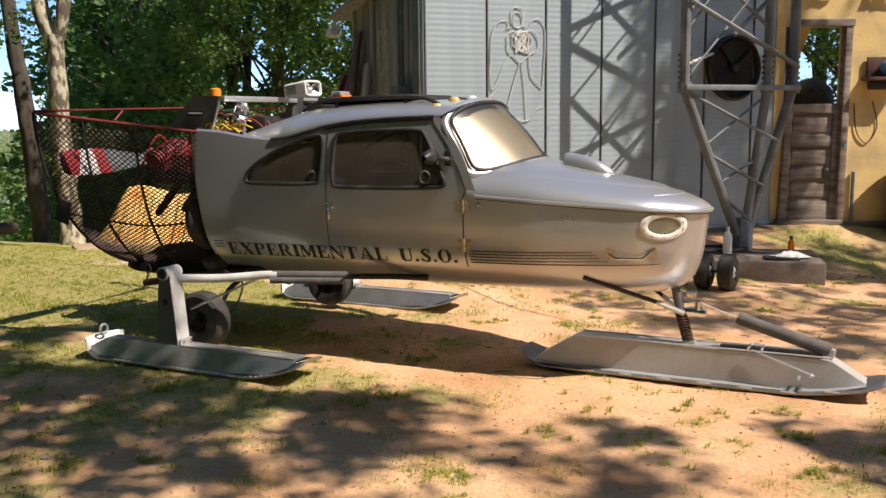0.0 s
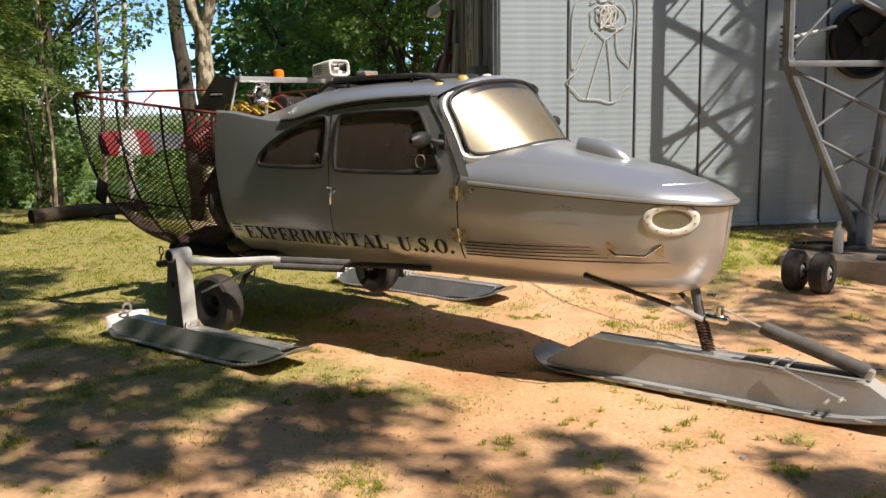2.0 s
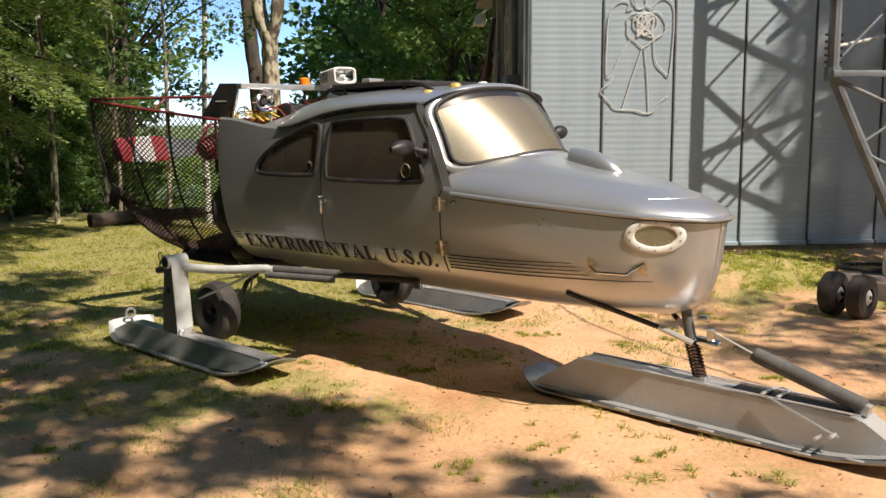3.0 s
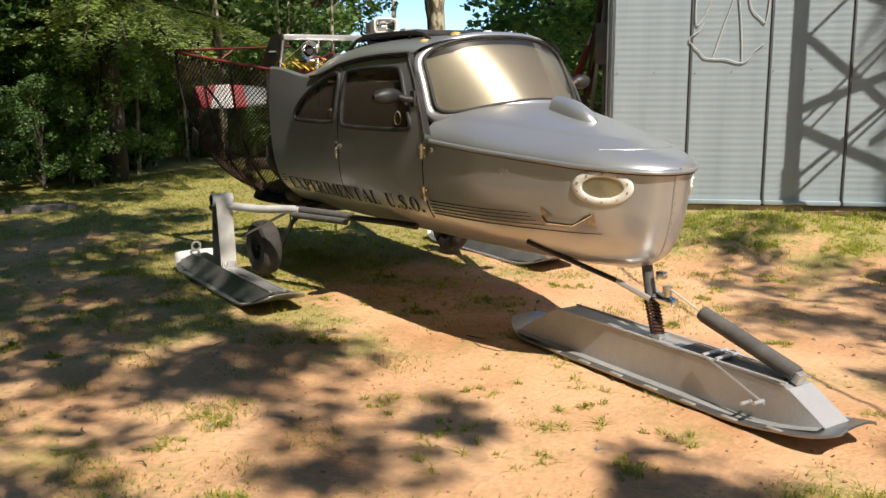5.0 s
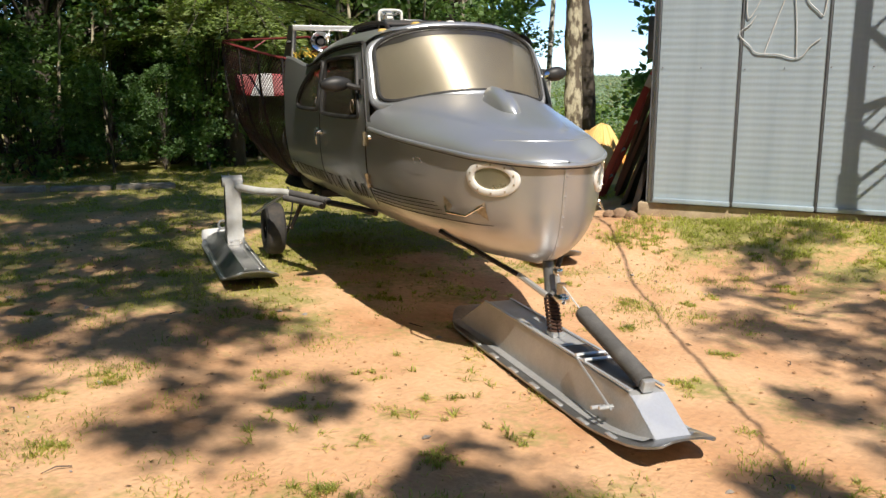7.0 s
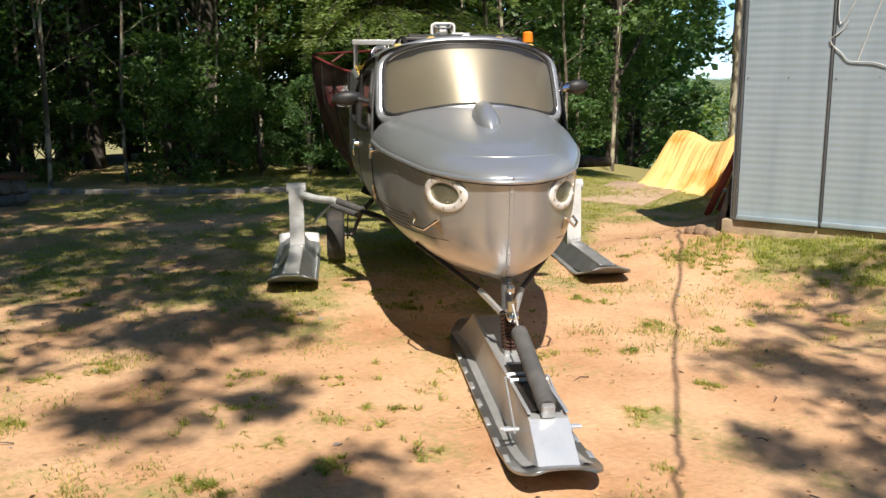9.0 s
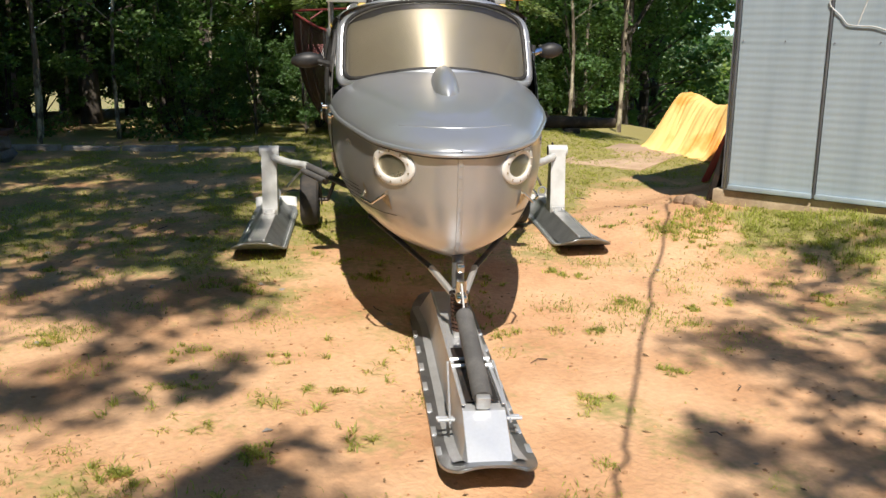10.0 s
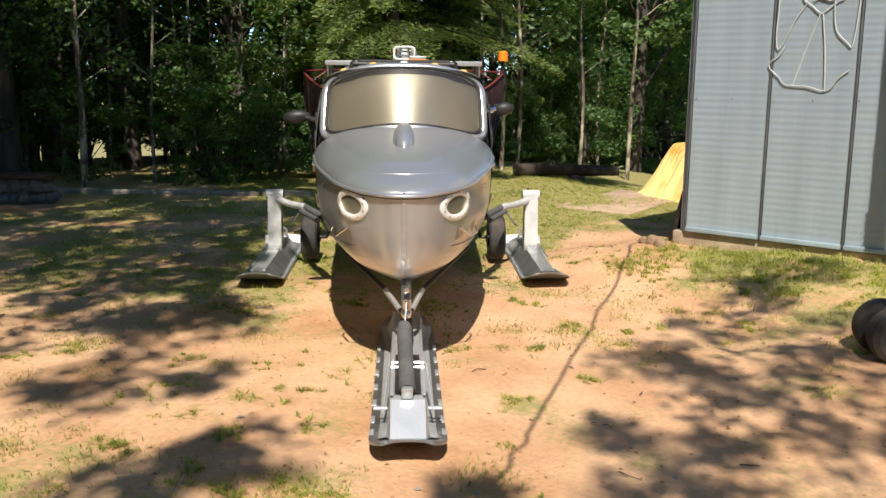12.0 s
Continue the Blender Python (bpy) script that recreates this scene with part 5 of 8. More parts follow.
part("cable", Build().tube([(0.055, 0.012, 0.448), (0.28, 0.002, 0.372)], 0.004, 6), WHITE_OLD, leg, "thin pale cable")
part("foam_strut", Build().tube([(0.262, 0.001, 0.382), (0.28, 0.001, 0.374), (0.735, 0.012, 0.238), (0.742, 0.012, 0.234)], [0.032, 0.035, 0.035, 0.032], 16), FOAM, front, "strut wrapped in grey foam")
part("strut_end", Build().box((0.752, 0.013, 0.225), (0.035, 0.05, 0.05), pose(0, 0, 0, 0, 16, 0), 0.008), ALU, front)

# side skis on their upright plates
for sg in (-1, 1):
    v0, lift = sg * 1.03, 0.045
    side = part("side_ski", ski_mesh(-3.46, -1.87, 0.165, v0, 0.115, lift), SIDE_SKI, sled, "grey riveted side ski", 40)
    bx = Build()
    rows = []
    for u, zt, hw in ((-3.42, 0.13, 0.05), (-3.34, 0.172, 0.05), (-2.9, 0.172, 0.05), (-2.7, 0.171, 0.05), (-2.4, 0.171, 0.05), (-2.10, 0.170, 0.05), (-1.94, 0.168, 0.05)):
        c = sg * 1.03
        low = lift + sole_z((u + 3.46) / 1.59, 0.115) + 0.010
        rows.append([(u, c - 0.125, low), (u, c - hw, max(zt, low + 0.004)), (u, c + hw, max(zt, low + 0.004)), (u, c + 0.125, low)])
    bx.grid(rows)
    part("ski_ridge", bx, SIDE_SKI, side, "", 20)
    part("ridge_top", Build().grid([[(u, sg * 1.03 + 0.044 * k, zt + 0.003) for k in (-1, 1)] for u, zt in ((-2.76, 0.1715), (-2.7, 0.171), (-2.4, 0.171), (-2.10, 0.170), (-1.96, 0.1682))]), ALU, side, "pale top plate")
    part("ridge_strip", Build().box((-2.36, sg * 1.03 - 0.043, 0.1745), (0.80, 0.016, 0.008), None, 0.001), ALU, side)
    part("ridge_strip", Build().box((-2.36, sg * 1.03 + 0.043, 0.1745), (0.80, 0.016, 0.008), None, 0.001), ALU, side)
    for k in range(34):
        u = -3.26 + 0.037 * k
        for c in (v0 - 0.145, v0 + 0.145):
            part("rivet", Build().lathe([(0.0, 0.005), (0.004, 0.004), (0.005, 0.0)], pose(u, c, lift + sole_z((u + 3.46) / 1.59, 0.115) + 0.009), 6), ZINC, side)
    heel = Build()
    rows = []
    for k in range(9):
        q = math.pi * k / 8
        rows.append([(-3.40 - 0.075 * math.sin(q) * s, v0 + 0.155 * math.cos(q), lift + 0.055 + 0.075 * s + 0.02 * math.sin(q) * (1 - s)) for s in (0.0, 0.4, 0.8, 1.0)])
    heel.grid(rows)
    part("ski_heel", heel, WHITE_OLD, side, "bright turned-up heel")
    part("heel_eye", Build().tube([(-3.41, v0 + 0.03 * math.cos(q), lift + 0.165 + 0.03 * math.sin(q)) for q in (2 * math.pi * k / 14 for k in range(14))], 0.008, 6, closed=True), ALU, side)
    up = Build()
    rows = []
    for z, ua, ub in ((0.155, -2.955, -2.785), (0.585, -2.905, -2.825)):
        rows.append([(ua, sg * 1.02 - 0.05, z), (ub, sg * 1.02 - 0.05, z), (ub, sg * 1.02 + 0.05, z), (ua, sg * 1.02 + 0.05, z)])
    up.grid(rows, close_v=True)
    post = part("ski_post", up, ALU_DARK, sled, "upright box post with a pale front plate over the side ski", 25)
    face = Build().grid([[(-2.781, sg * 1.02 + 0.052 * k, 0.16) for k in (-1, 1)], [(-2.821, sg * 1.02 + 0.052 * k, 0.60) for k in (-1, 1)]])
    face.grid([[(-2.786, sg * 1.02 + 0.052 * k, 0.16) for k in (-1, 1)], [(-2.826, sg * 1.02 + 0.052 * k, 0.60) for k in (-1, 1)]])
    part("post_face", face, WHITE_OLD, post, "worn white front plate")
    part("post_tube", Build().tube([(-2.865, sg * 1.02 - 0.068, 0.60), (-2.865, sg * 1.02 + 0.068, 0.60)], 0.040, 18), WHITE_OLD, post, "white cross tube")
    for e in (-1, 1):
        part("tube_mouth", Build().tube([(-2.865, sg * 1.02 + e * 0.060, 0.60), (-2.865, sg * 1.02 + e * 0.0705, 0.60)], 0.031, 16), BLACK, post)
    part("post_hole", Build().lathe([(0.0, 0.0), (0.020, 0.0)], pose(-2.865, sg * 1.0715, 0.43, 90, 0, 0), 16), BLACK, post)
    part("post_flap", Build().box((-2.768, sg * 1.02, 0.188), (0.012, 0.10, 0.045), None, 0.003), ALU, post)
    for c in (-0.03, 0.03):
        part("bolt", Build().lathe([(0.0, 0.012), (0.008, 0.012), (0.009, 0.0)], pose(-2.763, sg * 1.02 + c, 0.195, 0, 90, 0), 8), CHROME, post)
    arm = part("ski_arm", Build().tube(curve3([(-2.84, sg * 0.99, 0.560), (-2.60, sg * 0.86, 0.557), (-2.373, sg * 0.743, 0.572), (-2.30, sg * 0.72, 0.571)], 12), [0.026] * 12, 12), WHITE_OLD, sled, "white tube arm ending in grey foam sleeves")
    part("foam_sleeve", Build().tube([(-2.33, sg * 0.728, 0.575), (-1.905, sg * 0.571, 0.572)], 0.024, 12), FOAM, arm, "grey foam sleeve")
    part("foam_sleeve", Build().tube([(-2.33, sg * 0.755, 0.545), (-1.92, sg * 0.60, 0.542)], 0.020, 12), FOAM, arm, "grey foam sleeve")
    part("arm_rod", Build().tube([(-1.92, sg * 0.575, 0.567), (-1.60, sg * 0.452, 0.566), (-1.45, sg * 0.40, 0.56)], 0.018, 10), BLACKM, arm)
    part("arm_stay", Build().tube([(-2.40, sg * 0.75, 0.56), (-2.82, sg * 0.90, 0.36)], 0.009, 6), ALU, arm)
    part("axle", Build().tube([(-2.86, sg * 0.80, 0.258), (-2.86, sg * 0.62, 0.258), (-2.80, sg * 0.56, 0.42), (-2.70, sg * 0.48, 0.53)], 0.016, 8), BLACKM, sled)
    part("brake_hose", Build().tube(curve3([(-2.74, sg * 0.66, 0.56), (-2.62, sg * 0.65, 0.50), (-2.66, sg * 0.66, 0.36), (-2.78, sg * 0.66, 0.24)], 12), 0.006, 6), BLACK, sled)
    ty = Build()
    ty.lathe([(0.075, -0.055), (0.10, -0.062), (0.155, -0.064), (0.175, -0.05), (0.182, -0.02), (0.182, 0.02), (0.175, 0.05), (0.155, 0.064), (0.10, 0.062), (0.075, 0.055)], pose(-2.86, sg * 0.745, 0.258, 90, 0, 0), 36)
    wh = part("wheel", Build().lathe([(0.0, -0.02), (0.05, -0.022), (0.07, -0.045), (0.082, -0.052), (0.082, 0.052), (0.07, 0.045), (0.05, 0.022), (0.0, 0.02)], pose(-2.86, sg * 0.745, 0.258, 90, 0, 0), 24), BLACKM, sled, "small ground wheel with a dusty black tyre")
    part("tyre", ty, TYRE, wh)
    rg = Build()
    c = Vector((-3.02, sg * 1.05, 0.56))
    rg.tube([(-3.03 + 0.02 * math.cos(q), sg * 1.02, 0.61 + 0.026 * math.sin(q)) for q in (2 * math.pi * k / 16 for k in range(16))], 0.004, 6, closed=True)
    rg.tube([(-3.06, sg * 1.02, 0.525), (-2.94, sg * 1.02, 0.545)], 0.022, 10)
    rg.tube([(-3.05, sg * 1.02, 0.53), (-3.03, sg * 1.02, 0.585)], 0.006, 6)
    part("hitch_pin", rg, BLACKM, post, "hitch pin with a ring")

# ---- metal-clad building ----
WALL = Matrix.Translation((WALL_C.x, WALL_C.y, 0)) @ pose(0, 0, 0, 0, 0, 22.8)  # x along the wall, -y in front of it
PANEL, TOP = 0.609, 3.35
clad = thing("wall_south", WALL, "grey corrugated galvanised metal wall on a concrete footing", "wall", kind="structure")
backing = Build().box((2.05, 0.10, 1.83), (4.20, 0.16, 3.0))
part("wall_core", backing, SEAM, clad)
part("footing", Build().box((1.92, 0.105, 0.10), (4.06, 0.20, 0.44), None, 0.012), material("earth-stained concrete", (0.48, 0.38, 0.25), 0.95, 0, (0.22, 0.16, 0.10), 4, (0.4, 0.7), 60, 0.2, 0.3, 60), clad, "low concrete footing")
sheet = Build()
rows = []
zs = np.arange(0.36, TOP, 0.00625)
for z in zs:
    d = 0.0006 * math.cos(2 * math.pi * z / 0.05)
    rows.append([(0.012, -0.006 + d, z), (PANEL * 0.5, -0.006 + d + 0.0008 * math.sin(z * 5), z), (PANEL - 0.012, -0.006 + d, z)])
sheet.grid(rows)
sheet_me = sheet.mesh("corrugated_panel", GALV, 80)
seam_me = Build().box((0, -0.012, 1.86), (0.014, 0.018, 3.05), None, 0.004).mesh("seam_strip", SEAM)
foot_me = Build().box((PANEL / 2, -0.016, 0.345), (PANEL - 0.02, 0.030, 0.035), None, 0.004).mesh("foot_rail", GALV)
for k in range(7):
    for nm, me in (("corrugated_panel", sheet_me), ("foot_rail", foot_me)):
        if k == 6 and nm == "corrugated_panel":
            w6 = Build()
            w6.grid([[(0.012, r[0][1], r[0][2]), (0.39, r[0][1], r[0][2])] for r in rows])
            me = w6.mesh("corrugated_panel", GALV, 80)
        if k == 6 and nm == "foot_rail":
            me = Build().box((0.195, -0.016, 0.345), (0.37, 0.030, 0.035), None, 0.004).mesh("foot_rail", GALV)
        o = new(nm, me)
        o.parent, o.location = clad, (k * PANEL, 0, 0)
    o = new("seam_strip", seam_me)
    o.parent, o.location = clad, (k * PANEL, 0, 0)
for x, z in ((0.036, 1.379), (0.324, 1.381), (0.645, 1.374), (0.926, 1.384), (1.245, 1.392), (1.528, 1.40), (1.84, 1.402), (2.14, 1.40), (2.45, 1.402)):
    part("sheet_screw", Build().lathe([(0.0, 0.004), (0.004, 0.003), (0.005, 0.0)], pose(x, -0.012, z, 90, 0, 0), 8), BROWN, clad)

# side of the shed: weathered boards, standing planks, eave
shed = thing("wall_west", WALL, "weathered grey board wall of the shed", "wall", kind="structure")
part("wall_core", Build().box((0.09, 1.18, 1.45), (0.12, 1.98, 2.5)), WOOD_GREY, shed)
board_me = Build().box((0, 0, 1.45), (0.026, 0.188, 2.5), None, 0.004).mesh("board", WOOD_GREY)
for k in range(10):
    o = new("board", board_me)
    o.parent, o.location = shed, (0.016 - 0.004 * (k % 3), 0.30 + 0.193 * k, 0)
part("corner_post", Build().box((0.03, 0.07, 1.75), (0.13, 0.11, 3.2), None, 0.008), GALV, shed)
for y in (0.22, 0.62, 1.35, 2.0):
    part("batten", Build().box((-0.012, y, 1.45), (0.03, 0.05, 2.5), None, 0.004), SEAM if y == 0.62 else WOOD_GREY, shed)
part("eave", Build().box((0.6, 1.25, 2.78), (1.5, 2.35, 0.06), pose(0, 0, 0, -9, 0, 0), 0.008), WOOD_GREY, shed)
part("wall_back", Build().box((2.1, 2.15, 1.3), (4.1, 0.1, 2.3)), WOOD_GREY, shed)
for s, h, w, tilt, mt, lab in ((1.45, 1.9, 0.14, 6, WOOD_GREY, "grey plank leaning on the shed"), (1.7, 2.25, 0.18, 8, BROWN, "brown plank leaning on the shed"), (2.1, 1.7, 0.22, 14, BROWN, "brown board leaning on the shed"), (1.86, 2.0, 0.18, 17, BROWN, "dark plank leaning on the shed"), (1.62, 1.5, 0.34, 20, BROWN, "wide dark board leaning on the shed"), (0.95, 0.95, 0.55, 19, BLACKM, "dark metal plate leaning on the shed")):
    p = part("leaning_plank", Build().box((0, 0, h / 2), (0.035, w, h), None, 0.004), mt)
    p.matrix_world = WALL @ pose(-0.06 - h * math.sin(radians(tilt)), s, ground_height(*(WALL @ Vector((-0.4, s, 0))).xy) - 0.01, 0, tilt, 0)
    tagged(p, lab, "plank", "planks against the shed")
# red ladder leaning on the shed wall
lad = thing("ladder", WALL @ pose(-0.86, 1.98, ground_height(*(WALL @ Vector((-0.86, 1.98, 0))).xy), 0, 22.5, 0), "red ladder with pale bands leaning on the shed wall", "ladder")
for v in (-0.17, 0.17):
    part("rail", Build().box((0, v, 1.04), (0.065, 0.025, 2.08), None, 0.004), RED, lad)
    for z in (1.30, 1.78):
        part("pale_band", Build().box((0, v, z), (0.067, 0.027, 0.12), None, 0.003), WHITE_OLD, lad)
for k in range(6):
    part("rung", Build().tube([(0, -0.17, 0.25 + 0.30 * k), (0, 0.17, 0.25 + 0.30 * k)], 0.016, 8), ALU, lad)
box_iron = part("scrap_sheet", Build().box((0, 0, 0.22), (0.05, 0.42, 0.44), None, 0.01), BLACKM)
box_iron.matrix_world = WALL @ pose(-0.16, 0.28, ground_height(*(WALL @ Vector((-0.1, 0.3, 0))).xy), 0, 14, 0)
tagged(box_iron, "dark metal sheet leaning at the shed corner", "metal sheet")
EARTHY = material("earthy stone", (0.30, 0.20, 0.12), 0.95, 0, (0.19, 0.12, 0.075), 12, (0.4, 0.7), 60, 0.25, 0.4, 50)
for k, (a, b, r) in enumerate(((-0.22, -0.12, 0.06), (-0.33, -0.05, 0.045), (-0.12, -0.20, 0.05), (-0.28, 0.04, 0.035))):
    bm = bmesh.new()
    bmesh.ops.create_icosphere(bm, subdivisions=2, radius=r)
    for v in bm.verts:
        v.co *= 1 + 0.35 * noise.noise(v.co * 14 + Vector((k * 3, 0, 0)))
    me = bpy.data.meshes.new("stone")
    bm.to_mesh(me)
    bm.free()
    me.materials.append(EARTHY)
    st = new("stone", me)
    w = WALL @ Vector((a, b, 0))
    st.location = (w.x, w.y, ground_height(w.x, w.y) + r * 0.35)
    tagged(st, "rough grey stone at the shed corner", "stone", "stones at the corner")

mbox = thing("meter_box", WALL, "grey electrical meter box on the shed wall", "meter box")
part("box_body", Build().box((-0.08, 0.42, 1.62), (0.13, 0.24, 0.34), None, 0.012), STEEL, mbox)
part("box_pipe", Build().tube([(-0.06, 0.42, 1.78), (-0.06, 0.42, 2.6)], 0.022, 8), STEEL, mbox)
part("box_pipe", Build().tube([(-0.06, 0.40, 0.2), (-0.06, 0.40, 1.46)], 0.018, 8), STEEL, mbox)
fl = thing("floodlight", WALL @ pose(-0.02, 2.50, 0, 0, 0, 0), "white twin floodlight under the shed eave", "lamp")
part("bracket", Build().tube([(0.06, -0.1, 2.62), (-0.05, 0.0, 2.52), (0.0, 0.06, 2.46)], 0.014, 6), WHITE_OLD, fl)
for y, a in ((-0.06, 30), (0.10, -20)):
    part("lamp_head", Build().lathe([(0.0, -0.06), (0.035, -0.055), (0.045, -0.02), (0.065, 0.05), (0.06, 0.055), (0.0, 0.045)], pose(-0.06, y, 2.45, 70, 0, a - 60), 16), WHITE, fl)

# wire ornament on the wall
orn = thing("wire_ornament", WALL @ pose(0, -0.03, 0, 0, 0, 0), "white rope-light outline ornament hung on the metal wall", "ornament")


def wire(pts, n=40, r=0.0046):
    part("wire", Build().tube(curve3([(a, 0.012, b) for a, b in pts], n), r, 6), WHITE_OLD, orn)


wire([(0.906 + 0.066 * math.cos(q), 2.40 + 0.092 * math.sin(q)) for q in np.linspace(0, 6.3, 16)], 50)
wire([(0.912 + 0.046 * math.cos(q), 2.375 + 0.072 * math.sin(q)) for q in np.linspace(0.4, 6.6, 16)], 50)
wire([(0.85, 2.31), (0.80, 2.29), (0.82, 2.35), (0.76, 2.366), (0.685, 2.315), (0.645, 2.22), (0.636, 2.02), (0.632, 1.82), (0.650, 1.745), (0.690, 1.80), (0.755, 1.94), (0.843, 2.075)], 60)
wire([(0.965, 2.33), (1.014, 2.30), (1.05, 2.36), (1.117, 2.392), (1.18, 2.35), (1.20, 2.26), (1.192, 2.0), (1.165, 1.76), (1.13, 1.79), (1.06, 1.86), (1.035, 1.95), (1.028, 2.075)], 60)
for k in range(11):
    wire([(0.955 + 0.02 * math.sin(2.1 * k) + (0.105 - 0.005 * k) * math.cos(k * 1.7) * math.cos(q) + 0.05 * math.sin(k * 1.3) * math.sin(q), 2.175 + 0.015 * math.cos(1.7 * k) + 0.085 * math.sin(q + k * 0.9)) for q in np.linspace(0, 6.28, 12)], 34, 0.005)
wire([(0.81, 2.17), (0.80, 2.22), (0.86, 2.27), (0.95, 2.27), (1.06, 2.28), (1.125, 2.20), (1.12, 2.12), (1.07, 2.075)], 34)
wire([(0.80, 2.16), (0.815, 2.09), (0.87, 2.05), (0.939, 1.995), (1.01, 2.04), (1.09, 2.10)], 30)
wire([(0.935, 1.995), (0.85, 1.74), (0.775, 1.488)], 16)
wire([(0.952, 1.99), (0.985, 1.73), (1.003, 1.46)], 16)
wire([(0.70, 1.765), (0.66, 1.70), (0.592, 1.645), (0.60, 1.61), (0.67, 1.545), (0.71, 1.498), (0.775, 1.487), (0.88, 1.482), (0.985, 1.455), (1.04, 1.47), (1.09, 1.54), (1.16, 1.60)], 60)

orn = thing("wire_ornament", WALL @ pose(-0.045, 1.0, 0, 0, 0, -90), "thin white wire ornament on the shed boards", "ornament")
wire([(0.05 * math.cos(q), 2.36 + 0.075 * math.sin(q)) for q in np.linspace(0, 6.3, 16)], 40, 0.004)
wire([(-0.04, 2.30), (-0.13, 2.36), (-0.15, 2.20), (-0.14, 1.95), (-0.05, 1.92), (0.05, 2.05)], 40, 0.004)
wire([(0.04, 2.30), (0.11, 2.34), (0.13, 2.15), (0.10, 1.95), (0.03, 2.02)], 40, 0.004)
wire([(-0.02, 2.28), (0.06, 2.22), (-0.05, 2.18), (0.06, 2.13), (-0.03, 2.08)], 40, 0.004)
wire([(-0.05, 2.05), (-0.11, 1.74), (0.0, 1.70), (0.14, 1.75), (0.06, 2.05)], 40, 0.004)

# round ventilator in the wall
fan = thing("wall_fan", WALL @ pose(3.385, -0.03, 1.97, 90, 0, 0), "round dark wall ventilator", "ventilator")
part("fan_rim", Build().lathe([(0.33, -0.03), (0.335, 0.03), (0.31, 0.05), (0.295, 0.03), (0.29, -0.03)], Matrix.Identity(4), 36), BLACKM, fan)
part("fan_back", Build().lathe([(0.0, -0.012), (0.30, -0.012)], Matrix.Identity(4), 36), TARP_BLACK, fan)
for k in range(4):
    rows = []
    for r in np.linspace(0.05, 0.27, 6):
        rows.append([Matrix.Rotation(k * math.pi / 2 + 0.4, 4, "Z") @ Vector((r, r * a * 0.5, 0.012 + 0.02 * a)) for a in (-0.7, 0, 0.7)])
    part("fan_blade", Build().grid(rows), TARP_BLACK, fan)
part("fan_hub", Build().lathe([(0.0, 0.05), (0.04, 0.045), (0.05, 0.0)], Matrix.Identity(4), 16), BLACKM, fan)

# lattice tower on its tapered foot
tower = thing("lattice_tower", Matrix.Identity(4), "grey galvanised lattice tower on a tapered foot", "tower")
LEGS = [wall_point(2.145, 0.865), wall_point(3.40, 0.86), wall_point(3.10, 0.85)]
FOOT = wall_point(2.98, 0.72)
BARZ = 1.74
OUT = Vector((WALL_N.x, WALL_N.y, 0)) * 0.055


def on_leg(k, f):
    """A point of the tapered part, f from its foot to the bar."""
    p = FOOT.lerp(LEGS[k], 0.1 + 0.9 * f)
    return Vector((p.x, p.y, lerp(0.36, BARZ, f)))


def strut(name, a, b, r):
    part(name, Build().tube([a, b], r, 8), STEEL, tower)


for k, p in enumerate(LEGS):
    low = FOOT.lerp(p, 0.10)
    r = 0.046 if k < 2 else 0.042
    part("leg", Build().tube([(p.x, p.y, 7.0), (p.x, p.y, BARZ), (low.x, low.y, 0.36)], r, 10), STEEL, tower)
    part("flange", Build().tube([(p.x, p.y, BARZ - 0.05), (p.x, p.y, BARZ + 0.05)], r * 1.35, 10), STEEL, tower)
    for z in np.arange(BARZ + 0.09, BARZ + 0.33, 0.05):
        for sg in (-1, 1):
            c = p + Vector((WALL_D.x, WALL_D.y, 0)) * sg * r * 1.25
            part("leg_bolt", Build().box((c.x, c.y, z), (0.026, 0.026, 0.020), None, 0.004), BLACKM, tower)
a, b = LEGS[0] + Vector((0, 0, BARZ)), LEGS[1] + Vector((0, 0, BARZ))
part("rail", Build().box((a + b) / 2 + OUT, ((b - a).length + 0.06, 0.045, 0.05), Matrix.Rotation(math.atan2((b - a).y, (b - a).x), 4, "Z"), 0.006), STEEL, tower)
for k in range(4):
    z = BARZ + 1.22 * k
    a, b, c = (p + Vector((0, 0, z)) for p in LEGS)
    strut("diagonal", a + OUT + Vector((0, 0, 0.76)), b + OUT + Vector((0, 0, 0.20)), 0.024)
    strut("diagonal", a + OUT + Vector((0, 0, 0.84)), b + OUT + Vector((0, 0, 1.36)), 0.024)
    strut("diagonal", a.lerp(b, 0.45) - OUT * 0.5 + Vector((0, 0, 0.48)), b - OUT * 0.5 + Vector((0, 0, 1.05)), 0.022)
    strut("diagonal", a - OUT + Vector((0, 0, 1.26)), c + Vector((0, 0, 0.55)), 0.020)
    strut("diagonal", a + Vector((0, 0, 0.06)), c + Vector((0, 0, 1.05)), 0.011)
    strut("diagonal", a + Vector((0, 0, 0.62)), c + Vector((0, 0, 1.66)), 0.011)
    strut("diagonal", a + Vector((0.04, 0, 0.54)), c + Vector((0.04, 0, 1.66)), 0.010)
for f0, f1 in ((0.97, 0.64), (0.56, 0.33), (0.25, 0.08)):
    strut("diagonal", on_leg(0, f0) + OUT * 0.5, on_leg(1, f1) + OUT * 0.5, 0.017)
for f0, f1 in ((0.95, 0.62), (0.52, 0.36)):
    strut("diagonal", on_leg(2, f0), on_leg(0, f1), 0.013)
part("foot_plate", Build().box((FOOT.x, FOOT.y, 0.36), (0.17, 0.13, 0.32), pose(0, 0, 0, 0, 0, 22.8), 0.02), STEEL, tower)
